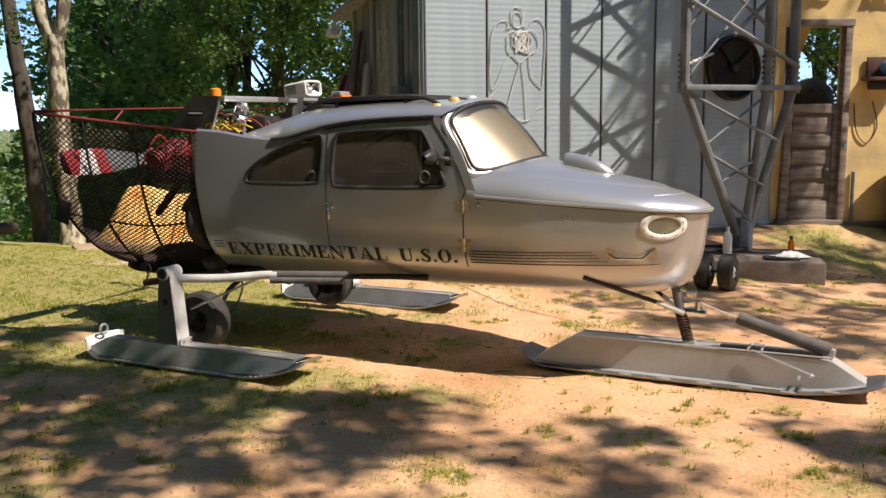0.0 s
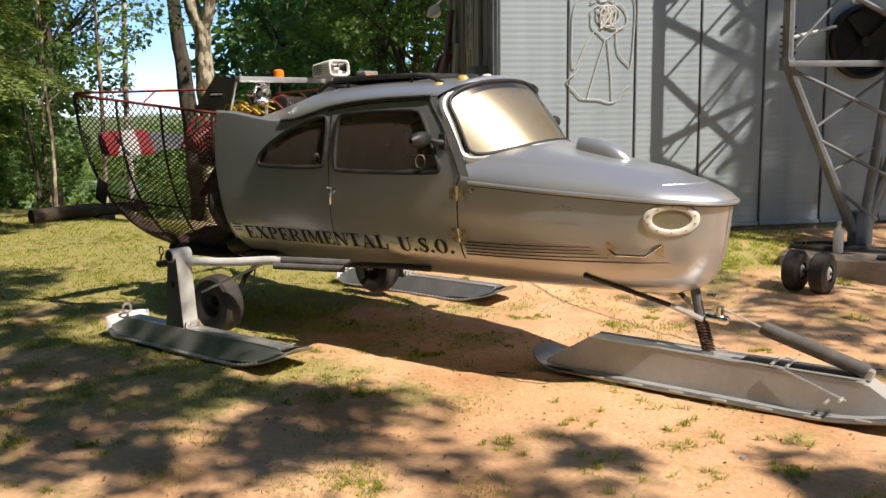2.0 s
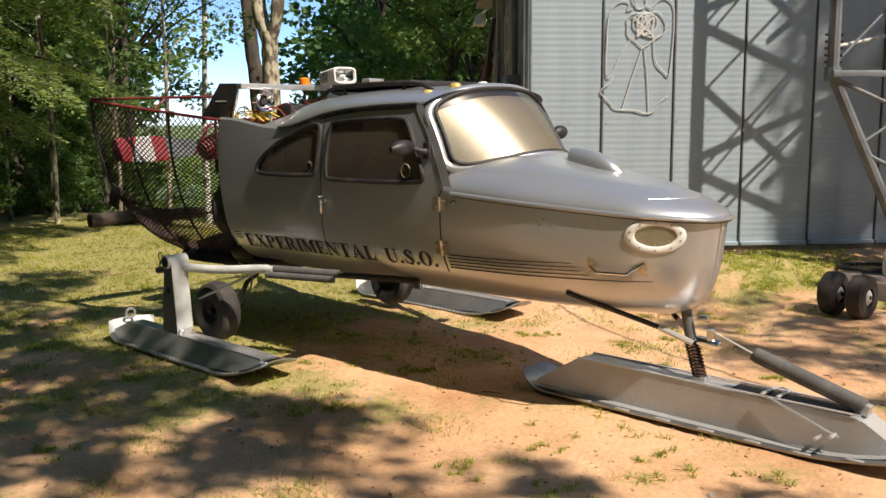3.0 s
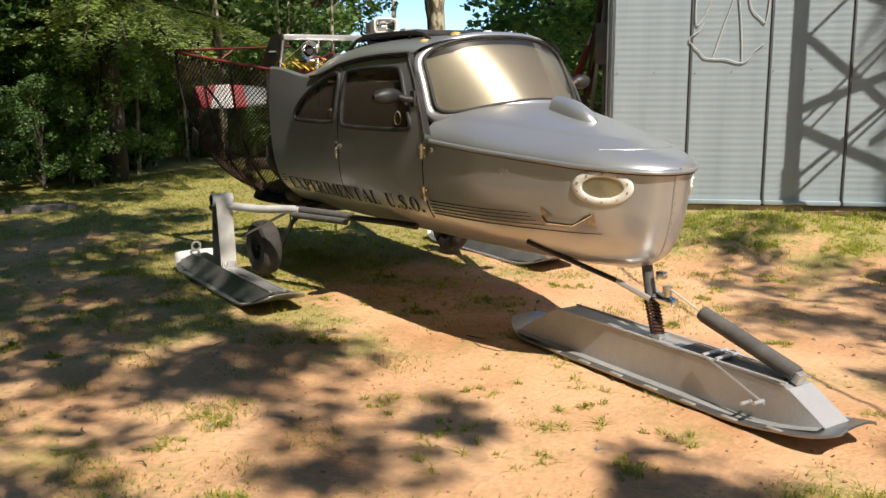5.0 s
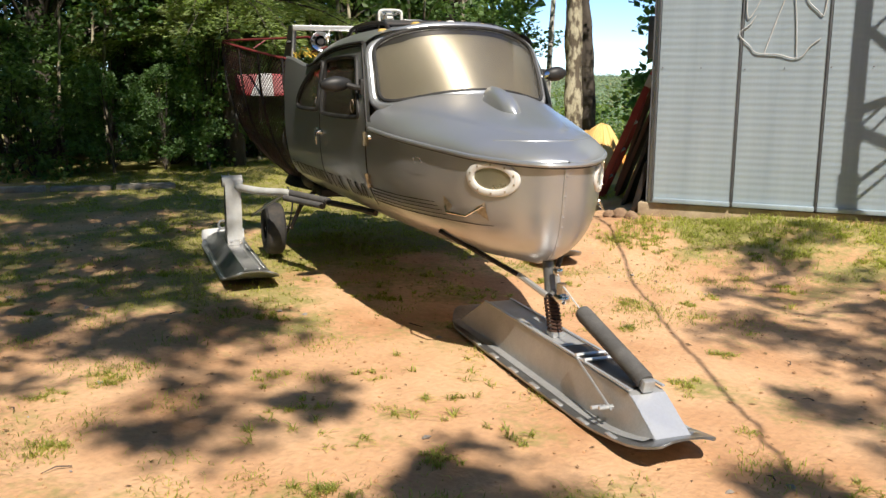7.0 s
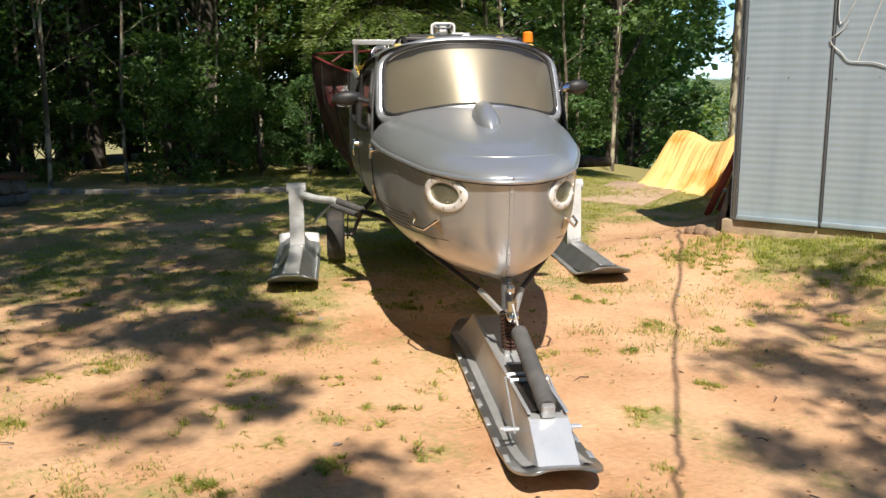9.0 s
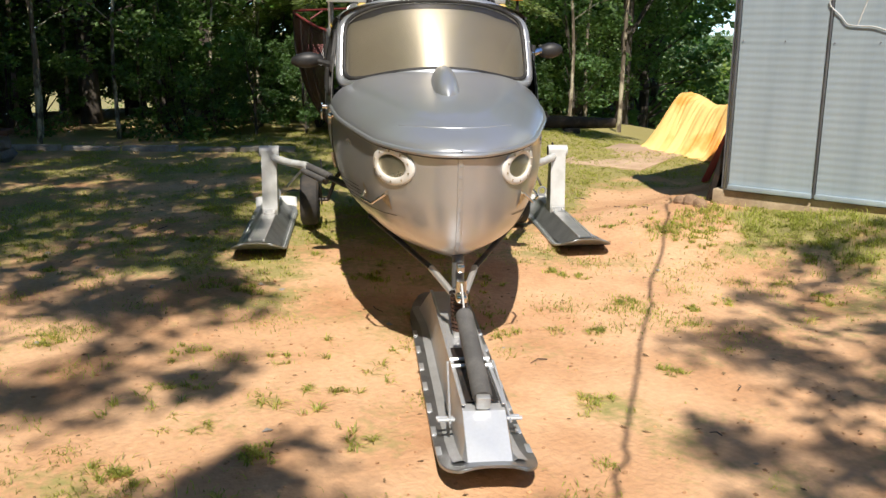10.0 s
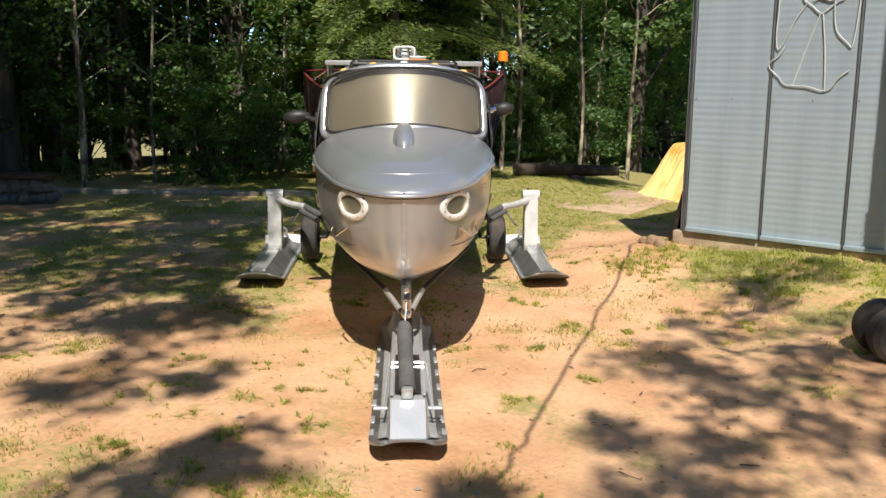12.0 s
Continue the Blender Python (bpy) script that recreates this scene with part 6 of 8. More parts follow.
part("fan_bracket", Build().tube([LEGS[0] + Vector((0, 0, BARZ + 0.20)), wall_point(3.06, 0.10, BARZ + 0.36)], 0.014, 8), WHITE_OLD, tower, "pale thin bracket")

slab = part("concrete_slab", Build().box((0, 0, 0), (1.25, 0.85, 0.30), None, 0.025), material("oil-stained concrete", (0.20, 0.165, 0.135), 0.9, 0, (0.10, 0.08, 0.065), 3, (0.4, 0.65), 60, 0.2, 0.4, 70))
slab.matrix_world = pose(2.86, 8.62, 0.05, 0, 0, -14)
tagged(slab, "stained concrete slab under the tower", "slab", kind="structure")
SLAB_TOP = 0.20


bot = thing("spray_bottle", pose(2.66, 8.62, SLAB_TOP), "white plastic bottle standing on the slab", "bottle")
part("bottle_body", Build().lathe([(0.0, 0.0), (0.038, 0.0), (0.042, 0.01), (0.042, 0.17), (0.03, 0.20), (0.016, 0.215), (0.016, 0.23)], Matrix.Identity(4), 18), WHITE, bot)
part("bottle_cap", Build().lathe([(0.018, 0.228), (0.018, 0.26), (0.0, 0.262)], Matrix.Identity(4), 14), ALU, bot)
ob_ = thing("orange_bottle", pose(3.24, 8.58, SLAB_TOP), "orange bottle with a brown cap on the slab", "bottle")
part("bottle_body", Build().lathe([(0.0, 0.0), (0.028, 0.0), (0.03, 0.008), (0.03, 0.11), (0.014, 0.14), (0.014, 0.15)], Matrix.Identity(4), 16), AMBER, ob_)
part("bottle_cap", Build().lathe([(0.016, 0.148), (0.016, 0.175), (0.0, 0.176)], Matrix.Identity(4), 12), BROWN, ob_)
rag = Build()
rows = []
for i in range(15):
    rows.append([(0.16 * (i / 7 - 1), 0.10 * (j / 5 - 1), 0.018 + 0.05 * max(0, 1 - ((i / 7 - 1) ** 2 + (j / 5 - 1) ** 2)) * (0.6 + noise.noise(Vector((i * 0.5, j * 0.6, 2)))) ) for j in range(11)])
rag.grid(rows)
rg_ = part("rag", rag, WHITE_OLD, None, "", 60)
rg_.matrix_world = pose(3.16, 8.36, SLAB_TOP, 0, 0, 5)
tagged(rg_, "crumpled white rag lying on the slab", "rag")
tray = part("tray", Build().box((0, 0, 0.012), (0.30, 0.16, 0.024), None, 0.008), BLACK)
tray.matrix_world = pose(3.05, 8.30, SLAB_TOP - 0.002, 0, 0, -10)
tagged(tray, "flat black tray on the slab", "tray")
hose = part("hose_coil", Build().tube([(0.30 * math.cos(q) * (1 + 0.04 * math.sin(3 * q)), 0.16 * math.sin(q), 0.02 + 0.006 * q / 6) for q in np.linspace(0, 18, 90)], 0.014, 6), BLACK)
hose.matrix_world = pose(2.62, 8.80, SLAB_TOP, 0, 0, 10)
tagged(hose, "black hose coiled on the slab", "hose")

# a pair of small loose wheels beside the slab
wheels = thing("loose_wheels", pose(2.28, 7.68, 0.045, 0, 0, -30) @ Matrix.Scale(1.04, 4), "pair of small worn black wheels on one axle", "wheels")
part("axle", Build().tube([(-0.16, 0, 0.148), (0.16, 0, 0.148)], 0.012, 8), BLACKM, wheels)
for x in (-0.095, 0.095):
    t = part("tyre", Build().lathe([(0.06, -0.055), (0.115, -0.062), (0.142, -0.045), (0.150, 0), (0.142, 0.045), (0.115, 0.062), (0.06, 0.055)], pose(x, 0, 0.148, 0, 90, 0), 28), TYRE, wheels)
    part("hub", Build().lathe([(0.0, 0.0), (0.018, 0.058), (0.035, 0.056), (0.062, 0.035), (0.062, -0.035), (0.035, -0.056), (0.018, -0.058), (0.0, 0.0)], pose(x, 0, 0.148, 0, 90, 0), 16), WHITE_OLD, t, "pale wheel hub")

# ---- ochre house with its half door ----
HOUSE = pose(3.56, 9.92, 0, 0, 0, 3.0)
house = thing("wall_east", HOUSE, "ochre plastered house wall with a doorway", "wall", kind="structure")
DX0, DX1, DZ0, DZ1 = 0.10, 0.70, 0.36, 2.40
for nm, x0, x1, z0, z1 in (("wall_pier", -0.06, DX0 - 0.06, 0.02, 5.2), ("wall_pier", DX1, 5.5, 0.02, 5.2), ("wall_lintel", DX0 - 0.06, DX1, DZ1, 5.2), ("wall_sill", DX0 - 0.06, DX1, 0.02, DZ0)):
    part(nm, Build().box(((x0 + x1) / 2, 0.09, (z0 + z1) / 2), (x1 - x0, 0.18, z1 - z0)), YELLOW_WALL, house)
side_wall = Build().box((-0.06, 1.7, 2.6), (0.14, 3.2, 5.2))
part("wall_return", side_wall, YELLOW_WALL, house)
part("base_plinth", Build().box((2.7, -0.03, 0.20), (5.6, 0.06, 0.28), None, 0.02), material("dark damp concrete", (0.16, 0.12, 0.09), 0.9, 0, (0.09, 0.07, 0.055), 3, (0.4, 0.7), 60, 0.2, 0.4, 60), house)
door = thing("door_1", HOUSE, "worn grey-brown half door, lower leaf shut and upper open", "door", kind="structure")
for nm, c, s, tl in (("door_frame", (DX0 - 0.015, -0.005, 1.39), (0.07, 0.11, 2.06), 2.4), ("door_frame", (DX1 - 0.01, -0.005, 1.39), (0.075, 0.11, 2.06), 0.4), ("door_frame", (0.42, -0.010, 2.43), (0.66, 0.12, 0.075), -0.4), ("threshold", (0.36, -0.02, 0.345), (0.74, 0.16, 0.05), 0)):
    part(nm, Build().box(c, s, pose(0, 0, 0, 0, tl, 0), 0.008), WOOD_DOOR, door)
leaf = part("door_leaf", Build().box((0.365, 0.04, 0.98), (0.57, 0.03, 1.24), None, 0.003), WOOD_DOOR, door)
for c, s in (((0.105, 0.02, 0.98), (0.07, 0.035, 1.25)), ((0.625, 0.02, 0.98), (0.07, 0.035, 1.25)), ((0.365, 0.018, 1.55), (0.45, 0.04, 0.10)), ((0.365, 0.018, 1.21), (0.45, 0.04, 0.11)), ((0.365, 0.018, 0.87), (0.45, 0.04, 0.11)), ((0.365, 0.018, 0.47), (0.45, 0.04, 0.20))):
    part("door_rail", Build().box(c, s, None, 0.006), WOOD_DOOR, leaf)
for z in (1.38, 1.04, 0.69):
    part("door_panel", Build().box((0.365, 0.026, z), (0.41, 0.02, 0.16), None, 0.008), WOOD_DOOR, leaf)
part("door_knob", Build().lathe([(0.0, 0.05), (0.02, 0.048), (0.025, 0.03), (0.01, 0.02), (0.01, 0.0)], pose(0.68, -0.06, 1.16, 90, 0, 0), 14), CHROME, leaf)
part("door_lock", Build().box((0.53, -0.006, 0.86), (0.07, 0.012, 0.09), None, 0.004), BLACKM, leaf)
# what is seen through the open half
beam = part("slanted_beam", Build().box((0, 0, 0), (0.30, 0.10, 1.8), None, 0.01), YELLOW_WALL)
beam.matrix_world = HOUSE @ pose(0.20, 0.55, 1.95, 0, 20, 0)
tagged(beam, "slanted ochre post inside the doorway", "post")
dark_b = part("slanted_board", Build().box((0, 0, 0), (0.16, 0.06, 1.8), None, 0.01), BROWN)
dark_b.matrix_world = HOUSE @ pose(0.15, 0.42, 2.25, 0, 24, 0)
tagged(dark_b, "slanted dark brown board inside the doorway", "board")
for x, h, w, mt, lab in ((0.50, 1.84, 0.12, BROWN, "dark brown rounded barrel in the yard"), (0.88, 1.82, 0.28, BLACK, "dark round hood in the yard")):
    d = part("barrel", Build().lathe([(0.0, h), (w * 0.5, h - 0.04), (w * 0.85, h - 0.16), (w, h - 0.36), (w, 0.0), (0.0, 0.0)], Matrix.Identity(4), 20), mt)
    d.matrix_world = HOUSE @ pose(x, 1.2, 0.1, 0, 0, 0)
    tagged(d, lab, "barrel")
shelf = thing("wall_shelf", HOUSE @ pose(1.09, -0.01, 0.02, 0, 0, 0), "brown wooden box shelf on the ochre wall", "shelf")
part("shelf_board", Build().box((0.0, -0.09, 1.83), (0.46, 0.18, 0.04), None, 0.006), BROWN, shelf)
part("shelf_back", Build().box((0.02, -0.02, 1.95), (0.40, 0.03, 0.22), None, 0.006), BROWN, shelf)
part("shelf_lamp", Build().box((0.0, -0.08, 1.765), (0.34, 0.13, 0.09), None, 0.015), BLACKM, shelf)
bl = part("blue_ball", Build().lathe([(0.001, -0.09)] + [(0.09 * math.cos(q), 0.09 * math.sin(q)) for q in np.linspace(-1.5, 1.5, 12)] + [(0.001, 0.09)], Matrix.Identity(4), 20), BLUE)
bl.matrix_world = HOUSE @ pose(1.11, -0.11, 1.96)
tagged(bl, "blue plastic ball on the shelf", "ball")
crate = part("rusty_barrel", Build().lathe([(0.0, 0.75), (0.26, 0.75), (0.27, 0.72), (0.26, 0.5), (0.27, 0.49), (0.26, 0.25), (0.27, 0.24), (0.26, 0.0), (0.0, 0.0)], Matrix.Identity(4), 24), BROWN)
crate.matrix_world = HOUSE @ pose(1.36, -0.30, 0.22)
tagged(crate, "rusty brown barrel beside the house wall", "barrel")
for k, (x, z) in enumerate(((0.36, 2.78), (1.05, 2.75))):
    q = Build()
    for i in range(7):
        q.tube(curve3([(x + 0.03 * i - 0.1, -0.01, z + 0.12), (x + 0.04 * i - 0.12, -0.07, z + 0.02 * (i % 3)), (x + 0.05 * i - 0.14, -0.03, z - 0.06 - 0.02 * (i % 2))], 6), 0.014, 6)
    w = part("iron_bracket", q, BLACKM)
    w.matrix_world = HOUSE
    tagged(w, "twisted iron ornament on the ochre wall", "ornament", "iron ornaments")

flex = part("wall_cable", Build().tube(curve3([(0.80, -0.012, 1.60), (0.84, -0.015, 1.30), (0.95, -0.012, 1.18), (1.06, -0.012, 1.35), (1.00, -0.012, 1.62)], 24), 0.006, 6), BROWN)
flex.matrix_world = HOUSE
tagged(flex, "thin brown cable looped on the ochre wall", "cable")
duct = part("conduit", Build().tube([(0.82, -0.03, 0.30), (0.82, -0.03, 0.88)], 0.02, 8), STEEL)
duct.matrix_world = HOUSE
tagged(duct, "short grey conduit on the ochre wall", "pipe")

# ---- tarpaulin over a low machine ----
RIDGE = [(-0.55, 0.69), (-0.42, 0.70), (-0.22, 0.635), (0.05, 0.575), (0.30, 0.60), (0.48, 0.69), (0.60, 0.68)]
tarp = Build()
rows = []
for i in range(420):
    s = i / 420 * (2.0 + math.pi)  # once round the line that the cloth hangs from
    if s < 1.0:
        bx, n = -0.5 + s, Vector((0, -1))
    elif s < 1.0 + math.pi / 2:
        bx, n = 0.5, Vector((math.sin((s - 1.0) * 2), -math.cos((s - 1.0) * 2)))
    elif s < 2.0 + math.pi / 2:
        bx, n = 0.5 - (s - 1.0 - math.pi / 2), Vector((0, 1))
    else:
        bx, n = -0.5, Vector((-math.sin((s - 2.0 - math.pi / 2) * 2), math.cos((s - 2.0 - math.pi / 2) * 2)))
    q = s / (2.0 + math.pi) * 2 * math.pi
    c = Vector((math.cos(q), math.sin(q), 0))
    big = noise.noise(c * 3.1 + Vector((0, 0, 4))) + 0.7 * noise.noise(c * 7.0 + Vector((0, 0, 9)))
    sharp = abs(noise.noise(c * 11.0)) - 0.22 + 0.6 * (abs(noise.noise(c * 21.0 + Vector((3, 0, 0)))) - 0.2)
    row = []
    for j in range(30):
        t = j / 29
        reach = 0.50 * t * (1 + (0.22 * big - 0.26 * sharp) * t)
        x, y = bx + n.x * reach, n.y * reach
        fall = 0.25 * t + 0.75 * smooth(0.15, 1.0, t) ** 0.8
        z = (table(RIDGE, bx) + 0.03 * noise.noise(Vector((x * 3, y * 3, 5)))) * (1 - fall) - 0.05 * sharp * math.sin(math.pi * t) + 0.012
        row.append((x, y, max(0.006, z + 0.014 * noise.noise(Vector((x * 9, y * 9, 1))) * (1 - t ** 6))))
    rows.append(row)
tarp.grid(rows, close_u=True)
PATHM = material("tan paving", (0.52, 0.38, 0.26), 0.95, 0, (0.42, 0.29, 0.19), 3, (0.4, 0.7), 60, 0.15, 0.3, 60)
tp = part("tarpaulin", tarp, TARP, None, "", 70)
tp.matrix_world = pose(-3.32, 11.56, 0.0, 0, 0, -7)
tagged(tp, "orange tarpaulin draped over a low machine", "tarpaulin")
walk_slab = part("paved_path", Build().box((0, 0, 0), (1.0, 2.0, 0.05), None, 0.015), PATHM)
walk_slab.matrix_world = pose(-3.6, 10.55, -0.005, 0, 0, 28)
tagged(walk_slab, "light paved strip before the tarpaulin", "path", kind="structure")

ROCK = material("grey field stone", (0.20, 0.20, 0.19), 0.9, 0, (0.11, 0.11, 0.105), 6, (0.4, 0.7), 60, 0.25, 0.4, 50)
# ---- timbers along the edge of the wood ----
TA, TB = Vector((-7.3, 3.7)), Vector((-5.33, 7.15))
for k in range(6):
    a, b = TA.lerp(TB, k / 6 + 0.006), TA.lerp(TB, (k + 1) / 6 - 0.006)
    d = b - a
    c = (a + b) / 2
    tm = part("edging_timber", Build().box((0, 0, 0), (d.length, 0.11, 0.075), None, 0.014), TIMBER)
    tm.matrix_world = pose(c.x, c.y, ground_height(c.x, c.y) + 0.012 + 0.012 * (k % 2), 0, (k % 3 - 1) * 0.8, math.degrees(math.atan2(d.y, d.x)) + (k % 3 - 1) * 1.2)
    tagged(tm, "bleached square timber edging the lawn", "timber", "edging timbers")
# bark darker than on the trees: the log's shade is in its colour
log = part("log", Build().tube([(-6.36, 10.66, 0.13), (-6.05, 11.18, 0.15), (-5.76, 11.64, 0.14), (-5.54, 12.0, 0.14)], [0.098, 0.092, 0.083, 0.070], 12), material("dark rotten bark", (0.05, 0.036, 0.026), 0.95, 0, (0.10, 0.075, 0.055), 9, (0.5, 0.68), 50, 0.35, 0.9, 30))
for x, y, top in ((-5.86, 11.47, 0.07), (-6.24, 10.86, 0.05)):
    low = ground_height(x, y) - 0.03
    part("support_block", Build().box((x, y, (low + top) / 2), (0.24, 0.15, top - low), pose(0, 0, 0, 0, 0, 58), 0.012), BARK, log)
part("stub", Build().tube([(-6.05, 11.18, 0.20), (-6.02, 11.14, 0.29)], [0.022, 0.015], 8), BARK, log)
tagged(log, "fallen brown log at the lawn's edge", "log")
bench = thing("stone_bench", pose(-6.1, 3.75, 0.02, 0, 0, 70), "low dark plank bench on stacked stones", "bench")
part("plank", Build().box((0, 0, 0.36), (1.1, 0.28, 0.05), pose(0, 0, 0, 0, 2, 0), 0.01), BROWN, bench)
for k in range(16):
    x, z = -0.45 + 0.13 * (k % 8), 0.09 + 0.15 * (k // 8)
    stone = Build().lathe([(0.0, -0.09), (0.07, -0.07), (0.11, 0.0), (0.08, 0.07), (0.0, 0.09)], pose(x, 0.04 * math.sin(k * 2.1), z, 12 * math.sin(k), 12 * math.cos(k), 40 * k), 7)
    stone.v = [tuple(Vector(p) * (1 + 0.04 * math.sin(31 * p[0] + 17 * p[2] + k))) for p in stone.v]
    part("stone", stone, ROCK, bench)

# ---- trees ----
def leaf_cloud(centres, radii, per, size, seed, flat=0.0):
    """Corners and faces of many small bent leaves round the centres."""
    g = np.random.default_rng(seed)
    c = np.repeat(np.asarray(centres, float), per, axis=0)
    r = np.repeat(np.asarray(radii, float), per)[:, None]
    n = len(c)
    d = g.normal(size=(n, 3))
    d /= np.linalg.norm(d, axis=1)[:, None]
    p = c + d * r * g.uniform(0.25, 1.0, (n, 1)) ** 0.6 * np.array([1, 1, 0.72])
    a = g.normal(size=(n, 3))
    a[:, 2] *= 0.45
    a /= np.linalg.norm(a, axis=1)[:, None]
    up = g.normal(size=(n, 3)) * (1 - flat) + np.array([0, 0, 1.1])
    b = np.cross(up, a)
    b /= np.linalg.norm(b, axis=1)[:, None] + 1e-9
    s = size * g.uniform(0.6, 1.3, (n, 1))
    v = np.empty((n, 4, 3))
    v[:, 0], v[:, 2] = p - a * s * 0.5, p + a * s * 0.5
    nn = np.cross(a, b) * s * 0.12
    v[:, 1], v[:, 3] = p + b * s * 0.36 - nn + a * s * 0.08, p - b * s * 0.36 - nn + a * s * 0.08
    return v.reshape(-1, 3), np.arange(4 * n).reshape(n, 4)


def broadleaf(name, seed, height, crown_low, radius, trunk, clumps, per, leafmat, barkmat, label, leaf=0.11, lean=0.3):
    g = random.Random(seed)
    t = thing(name, Matrix.Identity(4), label, "tree", "trees of the wood")
    top = Vector((g.uniform(-lean, lean), g.uniform(-lean, lean), height))
    stem = curve3([(0, 0, -0.4), (g.uniform(-0.06, 0.06), g.uniform(-0.06, 0.06), height * 0.3), top * 0.62, top * 0.92], 16)
    b = Build()
    b.tube(stem, [trunk * (1.25 if k == 0 else 1.0) * (1 - 0.8 * k / 15) for k in range(16)], 9)
    cs, rs = [], []
    for k in range(clumps):
        z = lerp(crown_low, height, g.random() ** 0.9)
        f = (z - crown_low) / (height - crown_low)
        rr = radius * math.sqrt(max(0.08, 1 - abs(2 * f - 0.75) ** 2.2 / 1.7)) * math.sqrt(g.uniform(0.08, 1.0))
        q = g.uniform(0, 2 * math.pi)
        p = Vector((rr * math.cos(q) + top.x * f, rr * math.sin(q) + top.y * f, z))
        cs.append(p)
        rs.append(g.uniform(0.35, 0.75) * radius / 2.6)
        if k % 3 == 0:
            s = stem[min(14, max(3, int(15 * (z - 0.9) / height)))]
            b.tube(curve3([s, s.lerp(p, 0.5) + Vector((0, 0, 0.12)), p], 6), [trunk * 0.28, trunk * 0.22, trunk * 0.18, trunk * 0.12, trunk * 0.08, 0.006], 5, cap=False)
    part("trunk", b, barkmat, t, "", 60)
    v, f = leaf_cloud(cs, rs, per, leaf, seed)
    o = new("crown", raw_mesh("crown", v, f, leafmat))
    o.parent = t
    return t


def conifer(name, seed, height, low, radius, trunk, label):
    g = random.Random(seed)
    rnd = np.random.default_rng(seed)
    t = thing(name, Matrix.Identity(4), label, "tree", "trees of the wood")
    b = Build()
    b.tube([(0, 0, -0.4), (0, 0, height * 0.5), (0.05, 0, height)], [trunk * 1.1, trunk * 0.6, 0.02], 8)
    P, A = [], []
    z = low
    while z < height:
        f = (z - low) / (height - low)
        for k in range(7):
            q = g.uniform(0, 2 * math.pi)
            L = radius * (1 - f) ** 0.8 * g.uniform(0.75, 1.1) + 0.15
            d = Vector((math.cos(q), math.sin(q), 0))
            pts = [Vector((0, 0, z)) + d * L * s + Vector((0, 0, 0.10 * L * s - 0.38 * L * s * s)) for s in (0, 0.3, 0.6, 0.85, 1.0)]
            b.tube(pts, [0.016, 0.012, 0.008, 0.005, 0.002], 4, cap=False)
            side = Vector((-d.y, d.x, 0))
            for i in range(int(560 * L)):
                s = g.uniform(0.15, 1.0)
                base = Vector((0, 0, z)) + d * L * s + Vector((0, 0, 0.10 * L * s - 0.38 * L * s * s))
                off = g.uniform(-1, 1) * 0.36 * L * (1.05 - s)
                P.append(base + side * off + Vector((0, 0, -abs(off) * 0.25 + g.uniform(-0.06, 0.05))))
                A.append((d * g.uniform(0.4, 1.0) + side * math.copysign(g.uniform(0.3, 0.9), off) + Vector((0, 0, g.uniform(-0.35, 0.05)))).normalized())
        z += g.uniform(0.20, 0.34)
    P, A = np.array(P), np.array(A)
    n = len(P)
    up = rnd.normal(size=(n, 3)) * 0.45 + np.array([0, 0, 1.0])
    B = np.cross(up, A)
    B /= np.linalg.norm(B, axis=1)[:, None]
    s = rnd.uniform(0.035, 0.085, (n, 1))
    v = np.empty((n, 4, 3))
    v[:, 0], v[:, 2] = P, P + A * s
    v[:, 1], v[:, 3] = P + A * s * 0.45 + B * s * 0.17, P + A * s * 0.45 - B * s * 0.17
    part("trunk", b, BARK, t, "", 60)
    o = new("crown", raw_mesh("crown", v.reshape(-1, 3), np.arange(4 * n).reshape(n, 4), NEEDLE))
    o.parent = t
    return t


def place(ob, x, y, turn, size=1.0):
    ob.matrix_world = pose(x, y, ground_height(x, y), 0, 0, turn) @ Matrix.Scale(size, 4)
    return ob


maple_a = broadleaf("maple_tree", 11, 9.5, 1.6, 2.7, 0.17, 130, 230, LEAF, BARK, "leafy maple with dark green crown", 0.085)
maple_b = broadleaf("maple_tree", 12, 8.5, 1.0, 2.4, 0.14, 130, 230, LEAF_LIGHT, BARK, "leafy maple with light green crown", 0.085)
maple_c = broadleaf("maple_tree", 13, 10.5, 3.2, 2.6, 0.20, 110, 200, LEAF, BARK, "tall maple with a bare lower trunk", 0.09)
maple_d = broadleaf("maple_tree", 14, 10.0, 2.4, 2.5, 0.13, 110, 180, LEAF_LIGHT, BARK, "maple with bare lower trunk and airy light green crown", 0.085)
maple_e = broadleaf("maple_tree", 15, 9.5, 1.0, 2.7, 0.17, 80, 46, LEAF, BARK, "leafy maple deep in the wood and, unseen, round the yard", 0.24)
hemlock = conifer("hemlock_tree", 21, 9.0, 1.9, 2.4, 0.16, "hemlock with drooping feathery branches")
spruce = conifer("hemlock_tree", 22, 8.0, 1.75, 2.1, 0.13, "young hemlock with drooping branches")
shrub = broadleaf("shrub", 31, 2.2, 0.15, 0.95, 0.035, 44, 130, LEAF, BARK, "dark green leafy shrub", 0.065, 0.2)
shrub_b = broadleaf("shrub", 32, 1.5, 0.1, 0.9, 0.03, 36, 120, LEAF_LIGHT, BARK, "light green leafy shrub", 0.062, 0.2)
for s in (shrub, shrub_b):
    tagged(s, category="shrub", group="shrubs of the wood")
g = random.Random(3)
